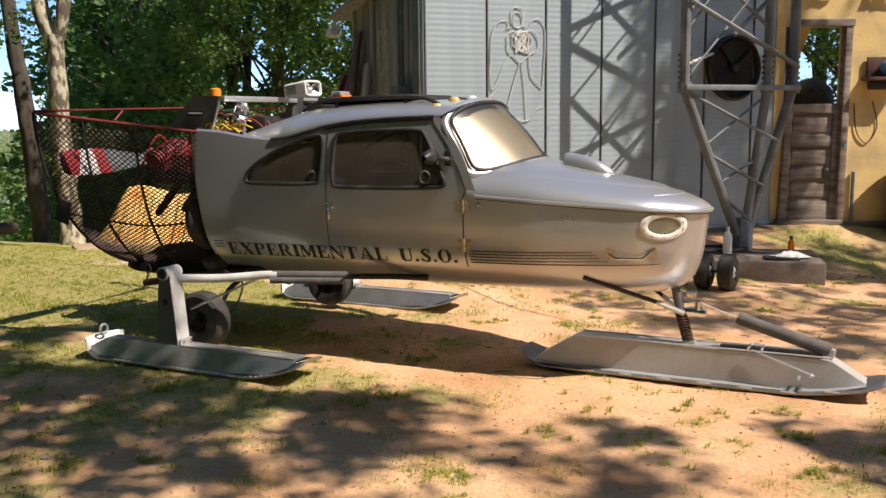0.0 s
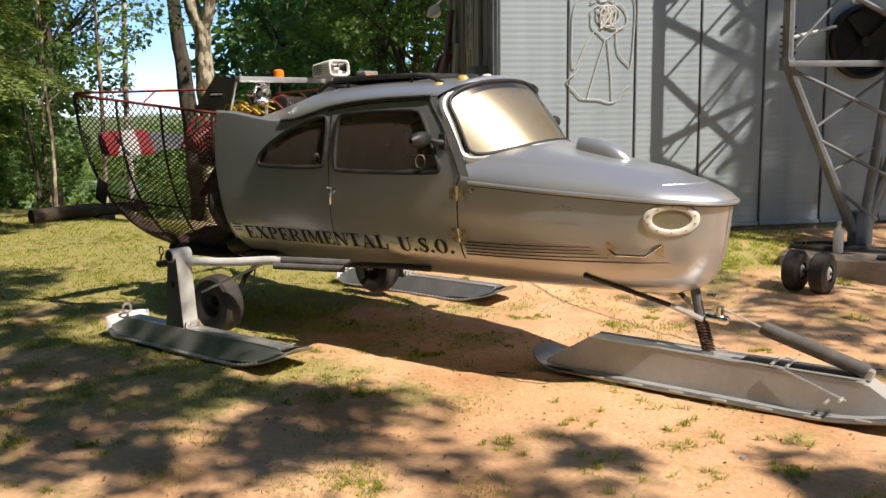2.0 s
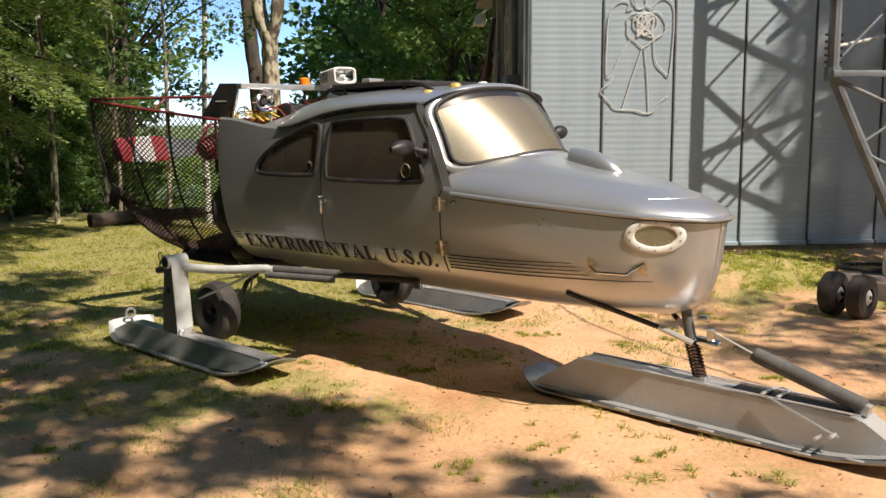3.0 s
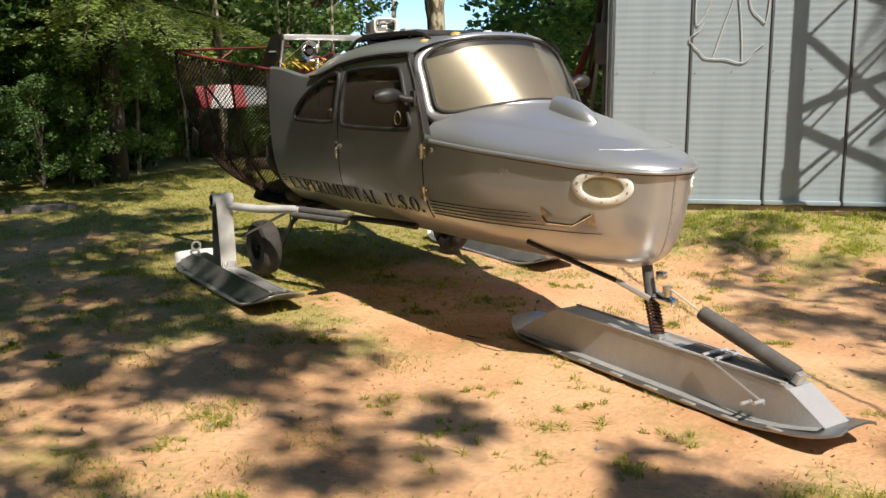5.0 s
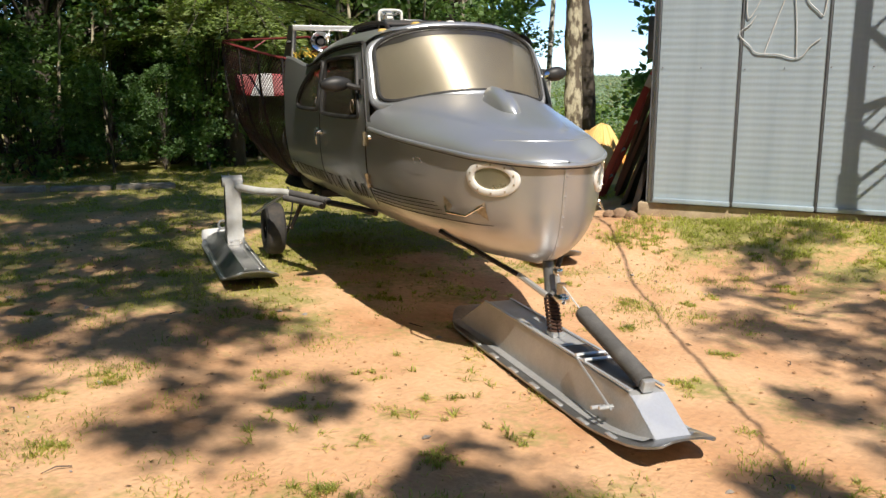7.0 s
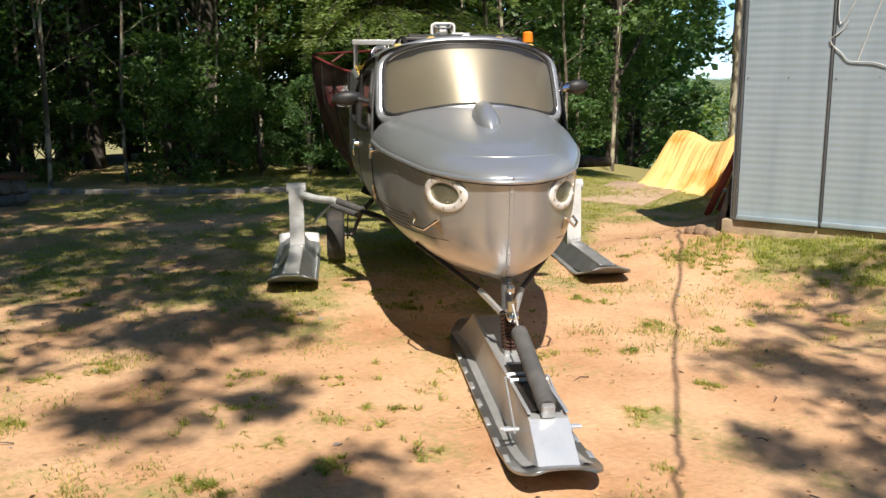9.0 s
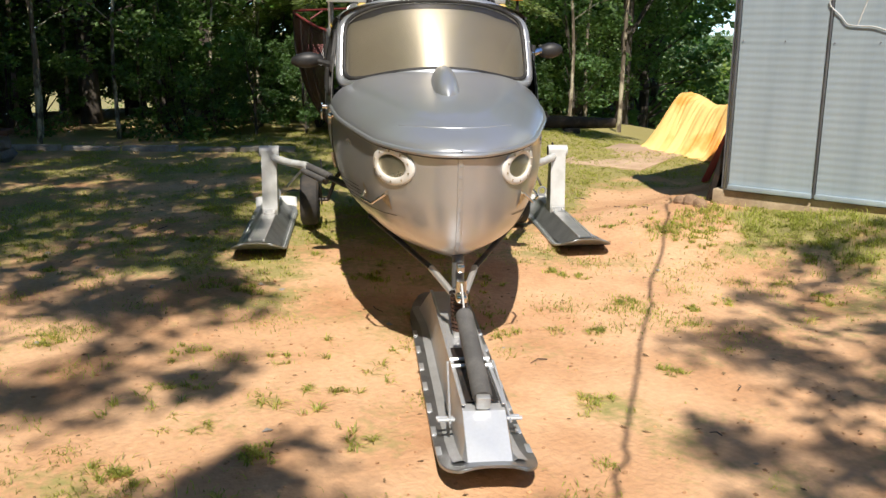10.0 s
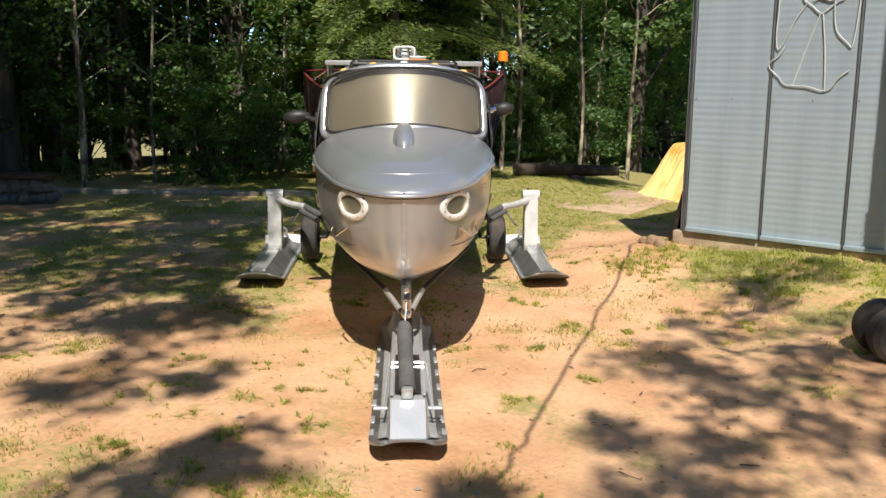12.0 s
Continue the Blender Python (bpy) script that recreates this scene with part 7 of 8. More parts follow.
# the first six stand out of view, added to shade ground and wood
PLAN = [(maple_c, 2.6, -4.4), (maple_c, 6.0, -4.4), (maple_c, 9.2, -1.4), (maple_c, 0.2, -2.9), (maple_e, 6.0, -5.4), (maple_b, -3.3, 0.2), (maple_a, -7.9, 2.2), (maple_a, -9.5, 5.7), (spruce, -6.9, 8.9), (maple_c, -8.6, 3.9), (hemlock, -8.7, 10.0), (maple_a, -9.3, 7.4), (maple_b, -9.8, 9.8), (maple_d, -9.2, 15.3),
        (maple_b, -10.6, 4.9), (maple_a, -10.8, 11.9), (maple_a, -8.6, 0.3), (maple_a, -9.6, 1.6), (maple_c, -8.2, -1.8), (maple_b, -10.5, -0.4), (maple_e, -12.4, 7.6), (maple_e, -12.6, 2.8),
        (maple_e, -12.8, 10.4), (maple_d, -10.4, 14.2), (maple_e, -12.8, 13.6), (maple_e, -15, 5), (maple_e, -15.5, 12.6),
        (maple_b, -2.9, 17.2), (maple_a, -0.6, 17.0), (maple_e, -4.6, 20.8), (maple_b, 1.6, 18.4), (maple_e, -1.8, 20.6), (maple_e, -7.5, 25.8), (maple_e, -9.4, 27.6), (maple_e, -4.8, 22.6), (maple_a, 3.6, 19.5), (maple_e, 0.6, 21.5), (maple_c, -4.8, -0.8), (maple_a, -6.3, 0.5), (maple_c, -3.6, -2.6),
        (maple_e, -8.0, 25.6), (maple_e, -9.3, 29.5), (maple_e, -11.2, 33.0), (maple_e, -12.6, 34.5), (maple_e, -14.2, 37.0), (maple_e, -13.4, 35.5),
        (maple_b, 7.4, 16.5), (maple_a, 9.5, 15.0),
        (maple_b, -11.9, 15.8), (maple_b, -13.6, 17.9), (maple_e, -15.0, 21.2), (maple_e, -14.4, 19.4), (maple_e, -18.0, 23.4), (maple_e, -19.6, 25.8), (maple_e, -21.2, 25.0), (maple_e, -22.4, 28.2), (maple_e, -14.5, 16.0), (maple_e, -16.5, 19.0),
        # unseen maples round the yard, added to darken the sled's reflections
        (maple_e, 1.5, -8.5), (maple_e, -2.5, -7.0), (maple_e, 5.0, -9.0), (maple_e, 9.5, -6.0), (maple_e, -6.5, -5.0), (maple_e, 13.0, -2.0), (maple_e, 14.0, 2.5), (maple_e, 3.0, -12.0), (maple_e, -4.5, -10.0), (maple_e, 9.0, -11.0), (maple_e, -9.5, -6.5),
        (maple_e, -18.5, 14.5), (maple_e, -20, 18.5), (maple_e, -16.5, 22), (maple_e, -13.5, 0.5), (maple_e, -13.6, 5.2), (maple_a, -11.6, 9.0), (maple_e, -13.4, 11.8), (maple_e, -21, 16), (maple_e, -16, 3.6), (maple_e, -17, 6.5), (maple_e, -16.5, 0.5), (maple_e, -18, 9.5), (maple_e, -17, -2.5), (maple_e, -13.5, 4.5), (maple_e, -14.2, 7.4), (maple_e, -13.4, 1.4), (maple_e, -12.2, 5.9),
        # unseen outer ring, mostly east, added to hold off low sky light
        (maple_e, 15.5, -5.0), (maple_e, 16.5, -1.0), (maple_e, 17.0, 3.0), (maple_e, 16.5, 7.0), (maple_e, 15.5, 11.0), (maple_e, 13.0, 14.5), (maple_e, 12.0, 18.0), (maple_e, 8.0, 20.0), (maple_e, 5.0, 23.0), (maple_e, 19.5, 5.0), (maple_e, 19.0, 9.5), (maple_e, 19.0, 0.5), (maple_e, 6.0, -12.0), (maple_e, 12.5, -9.0), (maple_e, -0.5, -12.5),
        # unseen row behind the camera, added to darken what the flank mirrors
        (maple_e, -1.2, -5.4), (maple_e, 0.6, -6.2), (maple_e, 3.6, -6.6), (maple_e, 6.8, -7.2), (maple_e, -4.6, -4.4), (maple_e, -7.6, -3.6), (maple_e, 11.4, -5.2), (maple_e, -11.0, -3.4), (maple_e, 2.2, -9.8), (maple_e, -2.0, -9.6)]
used = set()
FAR_TREES = ((-9.6, 31.0, 1.3), (-12.3, 38.0, 1.5), (-14.0, 42.0, 1.6), (-11.2, 35.0, 1.5))
for proto, x, y in PLAN:
    turn, size = g.uniform(0, 360), g.uniform(0.88, 1.12)
    if proto.name in used:
        place(copy_thing(proto, Matrix.Identity(4)), x, y, turn, size)
    else:
        used.add(proto.name)
        place(proto, x, y, turn, size)
for k in range(30):
    x, y = TA.x - 0.9 - g.random() * 3.4 + 0.5 * (k / 29) * 2.2, lerp(-1.5, 13.5, k / 29) + g.uniform(-0.3, 0.3)
    if y < 7.0 and k % 4:
        continue
    if y > 7.5:
        x -= 0.8
    proto = shrub if k % 3 else shrub_b
    turn, size = g.uniform(0, 360), g.uniform(0.6, 1.15)
    if proto.name in used:
        place(copy_thing(proto, Matrix.Identity(4)), x, y, turn, size)
    else:
        used.add(proto.name)
        place(proto, x, y, turn, size)

for x, y, size in ((-6.0, 18.4, 0.7), (-4.9, 16.6, 0.7), (-7.9, 6.4, 1.2), (-8.8, 12.6, 0.9), (-9.2, 13.6, 1.1), (-9.6, 14.6, 1.1), (-7.6, 8.4, 1.0)):
    place(copy_thing(shrub_b, Matrix.Identity(4)), x, y, 77 * x, size)

for k in range(10):
    place(copy_thing(shrub, Matrix.Identity(4)), -10.0 - 0.9 * (k % 2) - 0.2 * (k % 3), 1.4 + 0.62 * k, 51 * k, 1.0 + 0.09 * (k % 4))
place(copy_thing(maple_b, Matrix.Identity(4)), -9.2, 12.6, 40, 0.8)
for x, y, size in FAR_TREES:
    place(copy_thing(maple_b, Matrix.Identity(4)), x, y, 50 * y, size)

EDGE = [Vector(p) for p in ((-7.9, 1.6, 0), (-7.4, 4.2, 0), (-6.3, 6.6, 0), (-5.9, 8.4, 0), (-6.3, 10.2, 0))]
for k, p in enumerate(curve3(EDGE[2:], 7)):
    place(copy_thing(shrub if k % 4 else shrub_b, Matrix.Identity(4)), p.x - g.uniform(0.5, 1.0) - (0.9 if k > 3 else 0.2), p.y + g.uniform(-0.2, 0.2), 67 * k, g.uniform(0.55, 0.95))

# thin saplings in the shade of the wood
sap = thing("sapling", Matrix.Identity(4), "thin pale sapling at the edge of the wood", "tree", "saplings of the wood")
sap_stem = curve3([(0, 0, -0.3), (0.05, 0.02, 1.2), (-0.04, 0.05, 2.6), (0.10, 0, 5.0)], 12)
sap_b = Build().tube(sap_stem, [0.034 - 0.0022 * k for k in range(12)], 7)
for k in range(5):
    q = sap_stem[4 + k]
    sap_b.tube([q, q + Vector((0.35 * math.cos(k * 2.2), 0.35 * math.sin(k * 2.2), 0.25)), q + Vector((0.7 * math.cos(k * 2.2), 0.7 * math.sin(k * 2.2), 0.38))], [0.010, 0.007, 0.003], 5, cap=False)
part("trunk", sap_b, BARK_PALE, sap, "", 60)
v, f = leaf_cloud([sap_stem[4 + k] + Vector((0.6 * math.cos(k * 2.2), 0.6 * math.sin(k * 2.2), 0.35)) for k in range(5)] + [sap_stem[9], sap_stem[11]], [0.3] * 7, 40, 0.10, 66)
o = new("crown", raw_mesh("crown", v, f, LEAF_LIGHT))
o.parent = sap
place(sap, -7.3, 4.7, 10)
for k in range(46):
    x, y = -6.9 - g.random() * 3.0, lerp(0.2, 13.5, k / 45) + g.uniform(-0.2, 0.2)
    if y < 7.5:
        x -= 0.3
    c = place(copy_thing(sap, Matrix.Identity(4)), x, y, g.uniform(0, 360), g.uniform(0.7, 1.25))

# pale forked tree and its dark neighbour at the gap
def gnarl(b, amount, seed):
    """Roughens what was built, as bark and burrs do."""
    out = []
    for p in b.v:
        p = Vector(p)
        q = Vector((p.x * 7, p.y * 7, p.z * 2.5 + seed))
        out.append(tuple(p + Vector((noise.noise(q), noise.noise(q + Vector((9, 0, 0))), 0)) * amount + Vector((noise.noise(q * 3.1), noise.noise(q * 3.1 + Vector((5, 0, 0))), 0)) * amount * 0.5))
    b.v = out
    return b


pale = thing("forked_tree", pose(-6.29, 15.47, ground_height(-6.29, 15.47)), "tall tree with pale forked trunk blotched with lichen", "tree")
pt = Build()
pt.tube(curve3([(0.12, 0, -0.5), (0.07, 0, 0.6), (0.03, 0, 2.0), (0.0, 0, 3.45)], 52), [0.26 - 0.09 * smooth(0, 14, k) - 0.0006 * k for k in range(52)], 20)
pt.tube(curve3([(0.0, 0, 3.25), (-0.20, 0.05, 3.85), (-0.36, 0.1, 5.2), (-0.50, 0.1, 10.0)], 34), [0.135 - 0.0028 * k for k in range(34)], 14)
pt.tube(curve3([(0.0, 0, 3.25), (0.20, -0.05, 3.8), (0.28, -0.1, 5.2), (0.4, -0.1, 10.5)], 34), [0.115 - 0.0024 * k for k in range(34)], 14)
gnarl(pt, 0.035, 1.0)
part("trunk", pt, BARK_PALE, pale, "", 60)
cs = [(g.uniform(-2.4, 1.2), g.uniform(-1.2, 1.2), g.uniform(5.2, 9)) for _ in range(60)]
v, f = leaf_cloud(cs, [0.55] * 60, 90, 0.13, 77)
o = new("crown", raw_mesh("crown", v, f, LEAF))
o.parent = pale
dark = thing("dark_tree", pose(-8.02, 18.3, ground_height(-8.02, 18.3)), "slim dark-barked tree beside the forked tree", "tree")
dt = Build()
dt.tube(curve3([(0.14, 0, -0.5), (0.0, 0, 2.2), (-0.24, 0, 4.6), (-0.36, 0, 9.0)], 48), [0.20 - 0.0024 * k for k in range(48)], 16)
gnarl(dt, 0.03, 4.0)
part("trunk", dt, BARK, dark, "", 60)
cs = [(g.uniform(-1.4, 1.0), g.uniform(-1.0, 1.0), g.uniform(5.4, 9)) for _ in range(30)]
v, f = leaf_cloud(cs, [0.5] * 30, 80, 0.13, 78)
o = new("crown", raw_mesh("crown", v, f, LEAF))
o.parent = dark

birch = thing("birch_tree", pose(-10.73, 20.44, ground_height(-10.73, 20.44)), "slim white birch at the edge of the slope", "tree")
bt = Build().tube(curve3([(0.05, 0, -0.5), (0.0, 0, 3.0), (0.12, 0, 6.0), (0.1, 0, 10.0)], 40), [0.085 - 0.0012 * k for k in range(40)], 12)
part("trunk", gnarl(bt, 0.012, 8.0), material("white birch bark", (0.66, 0.64, 0.58), 0.8, 0, (0.12, 0.11, 0.10), 5, (0.55, 0.62), 40, 0.2, 0.3, 30, stretch=(1, 1, 3)), birch, "", 60)
cs = [(g.uniform(-1.6, 0.5), g.uniform(-1.0, 1.0), g.uniform(5.6, 10)) for _ in range(34)] + [(g.uniform(-1.2, -0.3), g.uniform(-0.6, 0.6), g.uniform(3.4, 5.6)) for _ in range(8)]
v, f = leaf_cloud(cs, [0.5] * 34 + [0.35] * 8, 80, 0.12, 79)
o = new("crown", raw_mesh("crown", v, f, LEAF_LIGHT))
o.parent = birch

# trees behind the way, whose crowns shade the yard
def yard_tree(x, y, spots, seed, label, per=40):
    """A tree at (x, y) with boughs whose shade falls on the spots (x, y, radius, clumps)."""
    q = random.Random(seed)
    t = thing("yard_tree", pose(x, y, ground_height(x, y)), label, "tree", "yard trees")
    b = Build()
    b.tube(curve3([(0, 0, -0.3), (0.1, 0.05, 3.0), (0.0, 0.1, 6.0), (0.1, 0, 12.0)], 14), [0.26 - 0.016 * k for k in range(14)], 12)
    cs, rs = [], []
    for sx, sy, sz, r, n in [(p[0], p[1], 0.0, p[2], p[3]) if len(p) == 4 else p for p in spots]:
        for k in range(n):
            h = q.uniform(7.0, 10.5)
            a, d = q.uniform(0, 2 * math.pi), r * math.sqrt(q.random())
            p = Vector((sx + d * math.cos(a) - x, sy + d * math.sin(a) - y, sz)) + SUN_TO / SUN_TO.z * h
            cs.append(p)
            rs.append(q.uniform(0.13, 0.36))
            if k % 20 == 0:
                s = Vector((0.05, 0.05, h * 0.62))
                b.tube(curve3([s, s.lerp(p, 0.55) + Vector((0, 0, 0.35)), p], 8), [0.036, 0.030, 0.024, 0.018, 0.014, 0.010, 0.007, 0.004], 6, cap=False)
    part("trunk", b, BARK, t, "", 60)
    v, f = leaf_cloud(cs, rs, per, 0.10, seed)
    o = new("crown", raw_mesh("crown", v, f, LEAF))
    o.parent = t


yard_tree(6.2, -3.4, [(-2.7, 4.3, 1.1, 44), (-1.2, 4.4, 0.75, 36), (-0.5, 4.6, 0.45, 11), (-1.9, 4.9, 0.6, 16), (-4.6, 4.6, 1.3, 62), (-4.3, 6.2, 0.9, 38), (-5.6, 6.4, 1.1, 46), (-4.3, 6.9, 0.6, 14), (-3.5, 5.3, 0.8, 24), (-6.5, 4.8, 1.2, 40), (-2.3, 5.2, 0.5, 10), (-1.0, 3.2, 0.8, 8), (0.6, 4.2, 0.3, 4), (0.2, 3.9, 0.25, 3), (0.65, 3.6, 0.25, 3), (1.7, 4.15, 0.24, 6), (1.9, 3.72, 0.22, 5), (-3.3, 5.9, 0.6, 16), (-3.9, 5.4, 0.6, 14), (0.0, 2.6, 0.6, 6)], 41, "yard tree whose boughs shade the lawn", 54)
yard_tree(11.6, 1.0, [(2.3, 6.1, 0.35, 6), (1.6, 6.75, 0.3, 5), (2.4, 4.95, 0.2, 3), (2.75, 6.1, 0.6, 4), (2.95, 6.7, 0.5, 4), (2.1, 6.85, 0.45, 7), (1.5, 7.0, 0.35, 4), (1.9, 7.6, 0.45, 7), (1.1, 7.8, 0.45, 7), (3.2, 5.8, 0.4, 2), (2.4, 5.6, 0.3, 2), (3.3, 7.3, 0.7, 7), (0.7, 8.4, 0.4, 5), (2.5, 7.9, 0.5, 6)], 42, "yard tree whose boughs shade the drive")

wall_spots = []
for k in range(30):
    p = wall_point(2.50 + 1.35 * (k % 6) / 5, 0.0)
    wall_spots.append((p.x, p.y, 0.45 + 0.72 * (k // 6), 0.30, 6 if k % 6 else 4))
yard_tree(9.6, 5.2, wall_spots + [(4.0, 8.4, 0.0, 0.5, 8), (3.3, 8.9, 0.0, 0.4, 6), (4.4, 9.3, 0.1, 0.5, 8), (3.9, 9.0, 0.1, 0.4, 7), (2.7, 8.5, 0.2, 0.45, 7)], 43, "yard tree whose boughs shade the metal wall")

yard_tree(-1.6, -3.4, [(-7.4, 2.0, 1.6, 1.3, 40), (-7.4, 4.2, 1.6, 1.3, 40), (-7.2, 6.2, 1.2, 1.0, 18), (-8.2, 0.4, 1.6, 1.3, 44), (-6.1, 3.75, 0.3, 0.6, 16), (-5.4, 3.4, 0.0, 1.0, 40), (-5.2, 5.4, 0.0, 1.0, 34), (-3.6, 3.6, 0.0, 0.8, 26), (-8.6, 13.4, 0.4, 0.8, 14), (-6.3, 12.0, 0.2, 0.8, 14), (-7.6, 3.2, 0.9, 1.2, 60), (-7.0, 5.2, 0.9, 1.0, 50), (-6.6, 6.8, 0.8, 0.8, 36), (-8.0, 1.4, 0.9, 1.2, 44), (-7.0, 2.6, 0.0, 1.0, 36), (-7.3, 4.6, 0.0, 1.0, 36), (-6.7, 6.4, 0.0, 0.9, 34), (-6.1, 7.8, 0.0, 0.8, 26), (-5.9, 5.0, 0.2, 0.8, 22), (-4.2, 7.2, 0.0, 0.6, 10), (-8.0, 11.6, 0.6, 1.0, 36), (-5.9, 11.5, 0.1, 0.55, 30), (-8.5, 5.0, 0.0, 1.2, 26), (-8.7, 6.8, 0.0, 1.1, 24), (-8.9, 3.4, 0.0, 1.2, 26), (-6.6, 9.9, 0.1, 0.7, 24)], 44, "yard tree whose boughs shade the edge of the wood", 60)

# overhead wire whose shadow crosses the yard
ow = Build()
pts = []
for k in range(141):
    t = k / 140
    p = Vector((-1.75, 9.40, 0)).lerp(Vector((2.75, 4.85, 0)), t * 1.2 + 0.15)
    w = 0.03 * noise.noise(Vector((t * 14, 0, 0))) + 0.018 * noise.noise(Vector((t * 60, 3, 0)))
    pts.append(p + Vector((w, w, 0)) + SUN_TO / SUN_TO.z * 2.8)
ow.tube(pts, 0.009, 6)
wire_ob = part("overhead_wire", ow, BLACK)
tagged(wire_ob, "black overhead service wire", "wire")

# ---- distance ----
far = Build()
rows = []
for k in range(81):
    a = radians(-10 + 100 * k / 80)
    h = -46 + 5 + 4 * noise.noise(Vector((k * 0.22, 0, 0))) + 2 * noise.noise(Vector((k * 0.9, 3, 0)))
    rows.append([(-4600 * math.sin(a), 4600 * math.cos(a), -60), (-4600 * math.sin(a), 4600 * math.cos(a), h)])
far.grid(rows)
# distance haze is put into the ridge's blue-grey colour
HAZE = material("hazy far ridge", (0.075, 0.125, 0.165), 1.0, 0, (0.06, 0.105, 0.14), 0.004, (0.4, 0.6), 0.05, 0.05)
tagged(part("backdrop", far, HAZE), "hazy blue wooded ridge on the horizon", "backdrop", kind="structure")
# leaf colour raised well above the other leaves, sunlight and haze painted in
BRUSH = leaf_material("sunlit yellow-green brush", (0.26, 0.33, 0.085), (0.17, 0.24, 0.06), 0.55)
gg = np.random.default_rng(9)
for near, count, lo, hi, power, size, per, nm in ((True, 560, 27, 75, 1.2, 0.22, 130, "near"), (False, 2600, 70, 1500, 2.6, 1.1, 30, "far")):
    cs, rs = [], []
    for k in range(count):
        a = math.radians(gg.uniform(8, 58 if near else 105))
        d = lo + (hi - lo) * gg.random() ** power
        x, y = -d * math.sin(a), d * math.cos(a)
        cs.append((x, y, (gg.uniform(ground_height(x, y) + 0.2, max(ground_height(x, y) + 2.0, 1.0 - 0.019 * d)) if near else ground_height(x, y) + 0.010 * d + gg.uniform(0, 2.5))))
        rs.append(gg.uniform(0.7, 1.3) if near else 1.5 + 0.010 * d)
    v, f = leaf_cloud(cs, rs, per, size, 90)
    tagged(new("hillside_brush" if near else "far_wood", raw_mesh("far_wood", v, f, BRUSH)), "light green brush on the slope below" if near else "light green woods far below the hill", "woods", kind="stuff")

cs, rs = [], []
for k in range(4200):
    a = math.radians(gg.uniform(12, 50))
    d = 420 + 3900 * gg.random() ** 1.3
    x, y = -d * math.sin(a), d * math.cos(a)
    cs.append((x, y, ground_height(x, y) + 4 + gg.uniform(0, 5)))
    rs.append(gg.uniform(9, 15) + 0.004 * d)
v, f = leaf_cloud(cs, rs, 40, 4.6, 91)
# paler copy of the leaf colours, with the haze of distance mixed in
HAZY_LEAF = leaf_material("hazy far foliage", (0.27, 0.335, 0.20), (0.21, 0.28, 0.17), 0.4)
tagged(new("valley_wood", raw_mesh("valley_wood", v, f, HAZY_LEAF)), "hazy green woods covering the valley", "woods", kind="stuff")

# ---- grass, litter and loose soil ----
def dry_ground(x, y):
    p = Vector((x, y)) - WALL_C
    return not (p.dot(WALL_N) < 0.10 and p.dot(WALL_D) > -0.05)


def blades(name, centres, heights, mat, seed, label, width=0.0024, droop=1.0):
    """Narrow bent blades, one for each centre."""
    r = np.random.default_rng(seed)
    P, H = np.array(centres), np.array(heights)[:, None]
    n = len(P)
    q = r.uniform(0, 2 * math.pi, (n, 1))
    d = np.concatenate([np.cos(q), np.sin(q), np.zeros((n, 1))], 1)
    side = np.concatenate([-np.sin(q), np.cos(q), np.zeros((n, 1))], 1)
    lean = r.uniform(0.15, 1.1, (n, 1)) * droop
    w = width * r.uniform(0.7, 1.5, (n, 1))
    up = np.array([0, 0, 1.0])
    v = np.empty((n, 6, 3))
    v[:, 0], v[:, 1] = P - side * w, P + side * w
    v[:, 2], v[:, 3] = P + d * H * lean * 0.35 - side * w * 0.8 + up * H * 0.62, P + d * H * lean * 0.35 + side * w * 0.8 + up * H * 0.62
    v[:, 4] = P + d * H * lean - side * w * 0.15 + up * H * (1.0 - 0.25 * lean)
    v[:, 5] = P + d * H * lean + side * w * 0.15 + up * H * (1.0 - 0.25 * lean)
    k = np.arange(n)[:, None] * 6
    f = np.concatenate([k + np.array([[0, 1, 3, 2]]), k + np.array([[2, 3, 5, 4]])])
    return tagged(new(name, raw_mesh(name, v.reshape(-1, 3), f, mat)), label, "grass", kind="stuff")


rr_ = random.Random(8)
centres, heights = [], []
for _ in range(64000):
    x, y = rr_.uniform(-7.2, 4.8), rr_.uniform(2.3, 12.5)
    if not dry_ground(x, y):
        continue
    gr = greenness(x, y)
    lush = smooth(0.30, 0.85, gr)
    if rr_.random() < 0.003 + 0.85 * lush:
        size = rr_.uniform(0.6, 1.25) * (0.65 + 0.5 * lush)
        for _k in range(rr_.randint(5, 9)):
            a, b = x + rr_.gauss(0, 0.016), y + rr_.gauss(0, 0.016)
            centres.append((a, b, ground_height(a, b) - 0.004))
            heights.append(rr_.uniform(0.010, 0.030) * size)
blades("grass", centres, heights, GRASSM, 4, "thin tufts of yellow-green grass", 0.0019)
# loose patches of fine short grass on the soil
centres, heights = [], []
for _ in range(210):
    x, y = rr_.uniform(-3.6, 3.8), rr_.uniform(2.4, 8.0)
    if not dry_ground(x, y) or rr_.random() < 0.85 * smooth(1.3, 2.0, x) * smooth(4.6, 5.4, y):
        continue
    size = rr_.uniform(0.025, 0.11)
    for _k in range(int(rr_.uniform(700, 2200) * size)):
        a, b = x + rr_.gauss(0, size), y + rr_.gauss(0, size)
        centres.append((a, b, ground_height(a, b) - 0.002))
        heights.append(rr_.uniform(0.010, 0.034))
blades("fine_grass", centres, heights, GRASSM, 7, "patches of fine short grass on the soil", 0.0016, 2.0)
# weeds along the footing
centres, heights = [], []
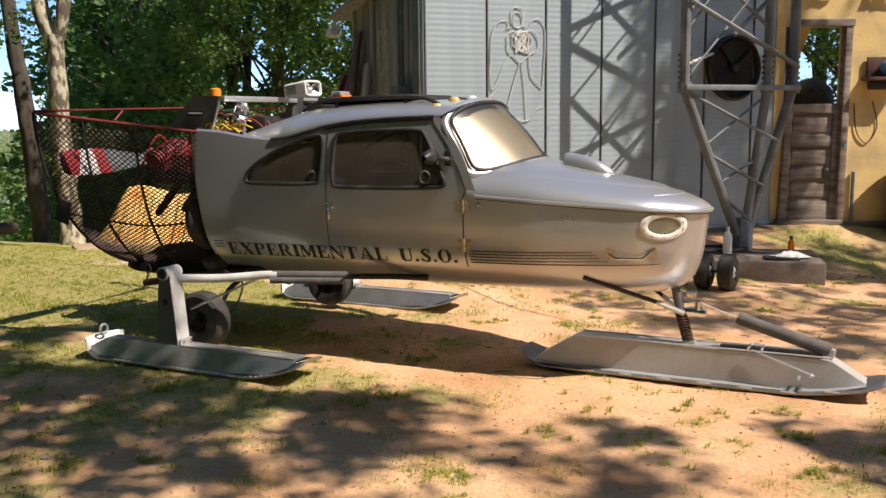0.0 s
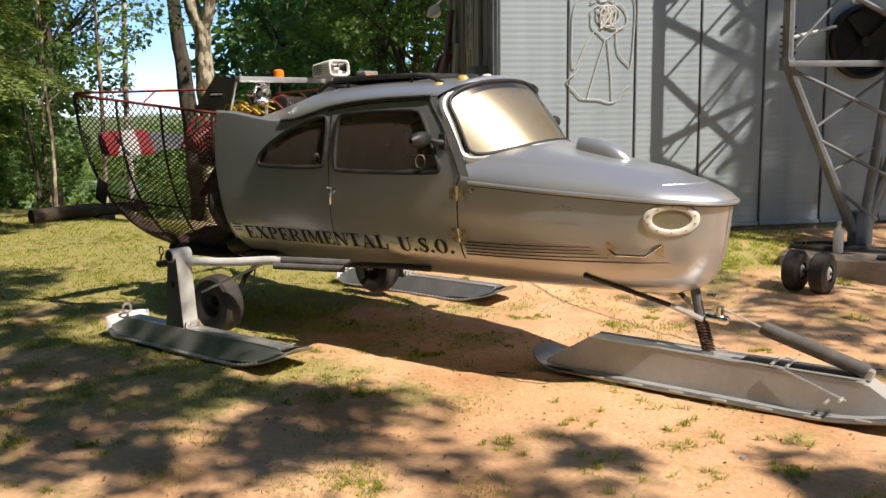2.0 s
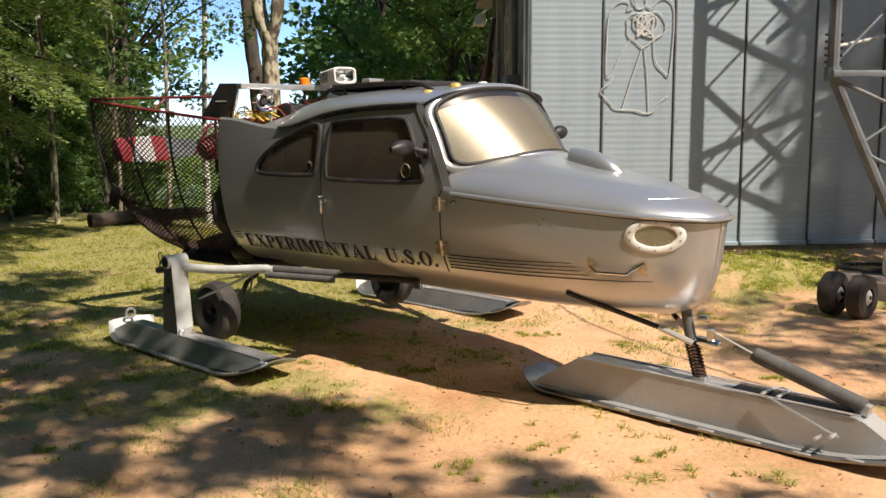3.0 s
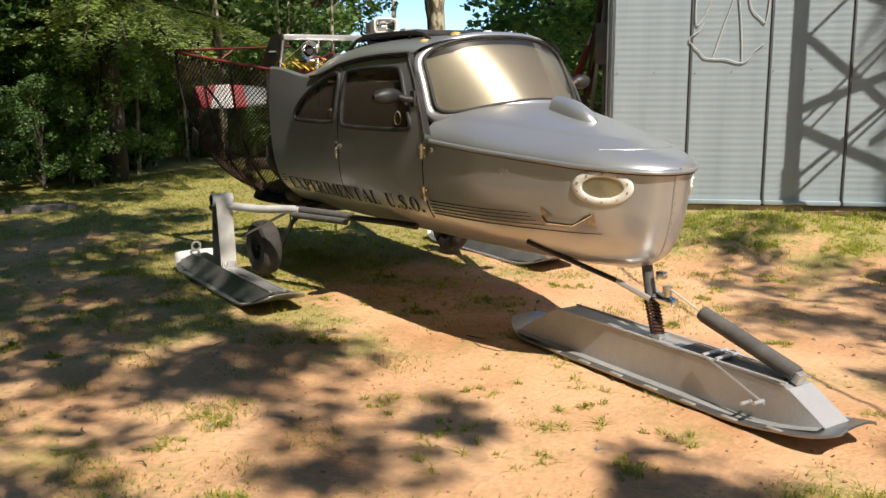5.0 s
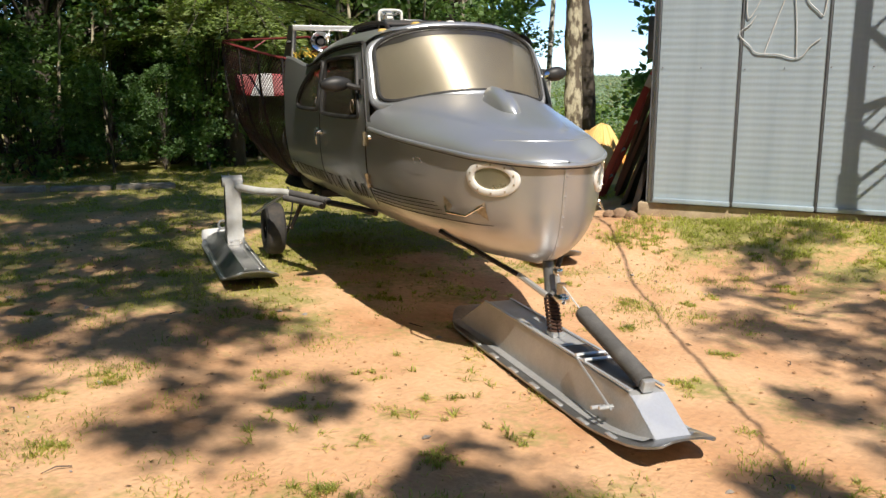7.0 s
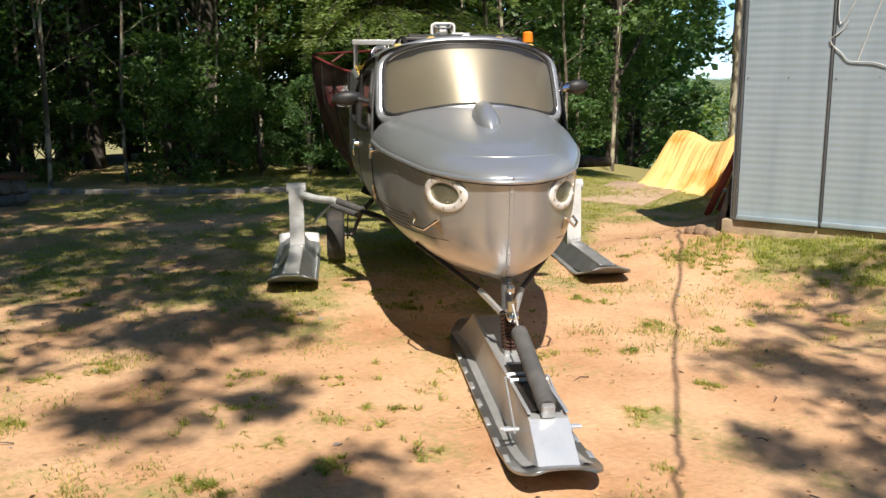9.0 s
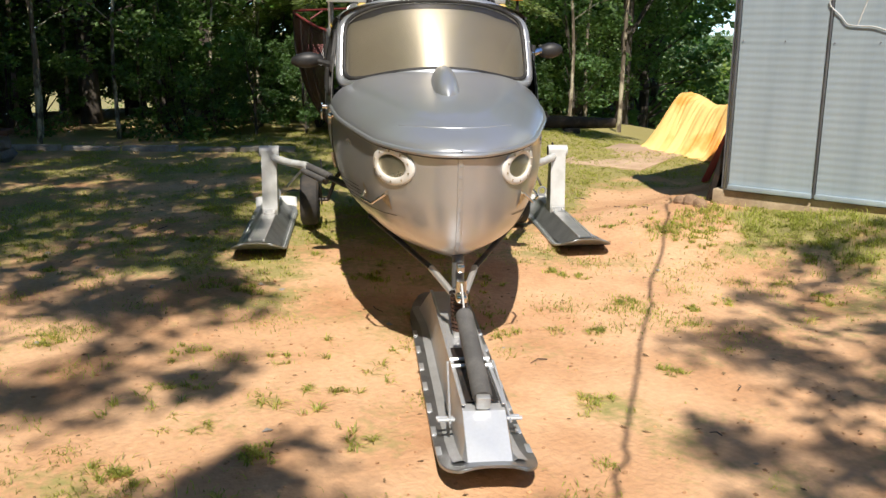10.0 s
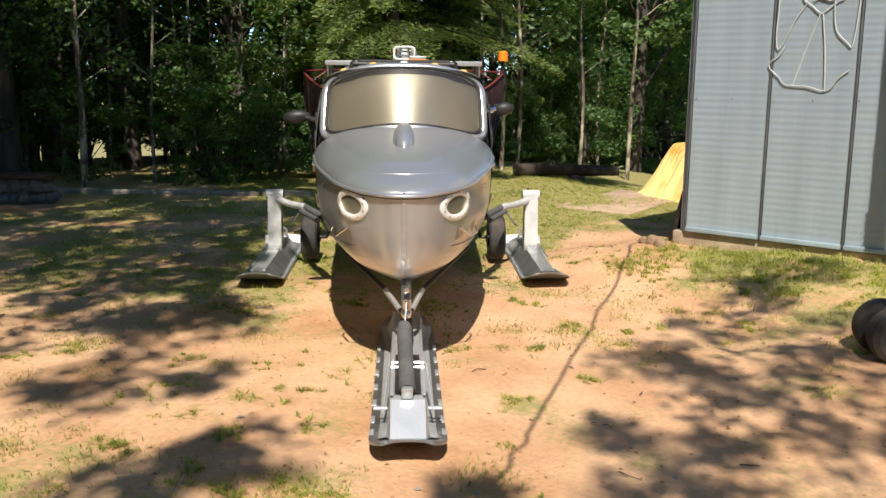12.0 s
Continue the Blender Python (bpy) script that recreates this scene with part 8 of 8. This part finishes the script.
for _ in range(300):
    p = wall_point(rr_.uniform(-0.15, 2.7), 0.10 + abs(rr_.gauss(0, 0.38)))
    for _k in range(rr_.randint(6, 16)):
        a, b = p.x + rr_.gauss(0, 0.03), p.y + rr_.gauss(0, 0.03)
        if dry_ground(a, b):
            centres.append((a, b, ground_height(a, b) - 0.004))
            heights.append(rr_.uniform(0.02, 0.065))
blades("footing_weeds", centres, heights, GRASSM, 6, "taller green weeds along the wall footing", 0.002)
# spreading clumps of coarse grass and weeds on the bare soil and at the footing
centres, heights = [], []
for _ in range(300):
    x, y = rr_.uniform(-3.4, 4.4), rr_.uniform(2.4, 8.6)
    if rr_.random() < 0.30:
        p = wall_point(rr_.uniform(-0.1, 2.6), rr_.uniform(0.12, 0.9))
        x, y = p.x, p.y
    if not dry_ground(x, y):
        continue
    if rr_.random() < 0.85 * smooth(1.5, 2.2, x) * smooth(4.6, 5.4, y) * smooth(8.2, 7.6, y):
        continue
    size = rr_.uniform(0.5, 1.0) + (0.9 if rr_.random() < 0.22 else 0.0)
    for _c in range(rr_.randint(3, 9)):
        cx, cy = x + rr_.gauss(0, 0.055 * size), y + rr_.gauss(0, 0.055 * size)
        for _k in range(rr_.randint(9, 18)):
            a, b = cx + rr_.gauss(0, 0.010), cy + rr_.gauss(0, 0.010)
            centres.append((a, b, ground_height(a, b) - 0.003))
            heights.append(rr_.uniform(0.016, 0.036) * (0.7 + 0.3 * size))
blades("grass_tufts", centres, heights, GRASSM, 5, "spreading clumps of coarse grass on bare soil", 0.0023, 2.2)


def scatter(name, count, box, size, mat, seed, label, category, flat=0.55, lump=True):
    """Many small lumps or chips on the ground, joined."""
    r = random.Random(seed)
    b = Build()
    for _ in range(count):
        x, y = r.uniform(box[0], box[1]), r.uniform(box[2], box[3])
        if not dry_ground(x, y):
            continue
        s = size * r.uniform(0.4, 1.0) ** 2 * 1.6
        m = pose(x, y, ground_height(x, y) + s * flat * 0.15, r.uniform(-20, 20), r.uniform(-20, 20), r.uniform(0, 360))
        if lump:
            pts = [(1, 0, 0), (0.3, 0.9, 0), (-0.8, 0.5, 0), (-0.7, -0.6, 0), (0.4, -0.9, 0), (0, 0.1, flat), (0.1, 0, -flat)]
            b.add([m @ (Vector(p) * s * r.uniform(0.7, 1.2)) for p in pts], [(0, 1, 5), (1, 2, 5), (2, 3, 5), (3, 4, 5), (4, 0, 5), (1, 0, 6), (2, 1, 6), (3, 2, 6), (4, 3, 6), (0, 4, 6)])
        else:
            pts = [(-1, 0, 0.1), (-0.2, 0.5, 0.25), (1, 0, 0.15), (-0.2, -0.5, 0.2)]
            b.add([m @ (Vector(p) * s) for p in pts], [(0, 1, 2, 3)])
    me = bpy.data.meshes.new(name)
    me.from_pydata(b.v, [], b.f)
    me.materials.append(mat)
    return tagged(new(name, me), label, category, kind="stuff")


CLOD = material("soil clods", (0.52, 0.30, 0.145), 0.95, 0, (0.36, 0.20, 0.10), 8, (0.4, 0.7), 60, 0.2, island=0.35)
LITTER = material("dry leaf litter", (0.26, 0.17, 0.08), 0.85, 0, (0.14, 0.085, 0.04), 8, (0.4, 0.7), 60, 0.2, island=0.5)
scatter("soil_clods", 5200, (-4.2, 4.6, 2.3, 9.2), 0.008, CLOD, 51, "loose crumbs of reddish soil", "soil crumbs")
scatter("leaf_litter", 1500, (-5.0, 4.6, 2.3, 9.6), 0.012, LITTER, 52, "dry brown leaves and bark chips", "leaf litter", 0.4, False)
scatter("pebbles", 90, (-4.0, 4.6, 2.3, 9.2), 0.016, CONCRETE, 53, "small pale pebbles", "pebbles")
tw = Build()
for _ in range(36):
    x, y = rr_.uniform(-3.5, 4.4), rr_.uniform(2.5, 8.6)
    if not dry_ground(x, y):
        continue
    a, L = rr_.uniform(0, 6.28), rr_.uniform(0.04, 0.14)
    z = ground_height(x, y) + 0.006
    tw.tube([(x, y, z), (x + L * 0.5 * math.cos(a), y + L * 0.5 * math.sin(a), z + 0.006), (x + L * math.cos(a + 0.3), y + L * math.sin(a + 0.3), z)], [0.003, 0.0028, 0.0015], 4, cap=False)
tagged(part("twigs", tw, BARK), "thin dry twigs on the soil", "twigs", kind="stuff")
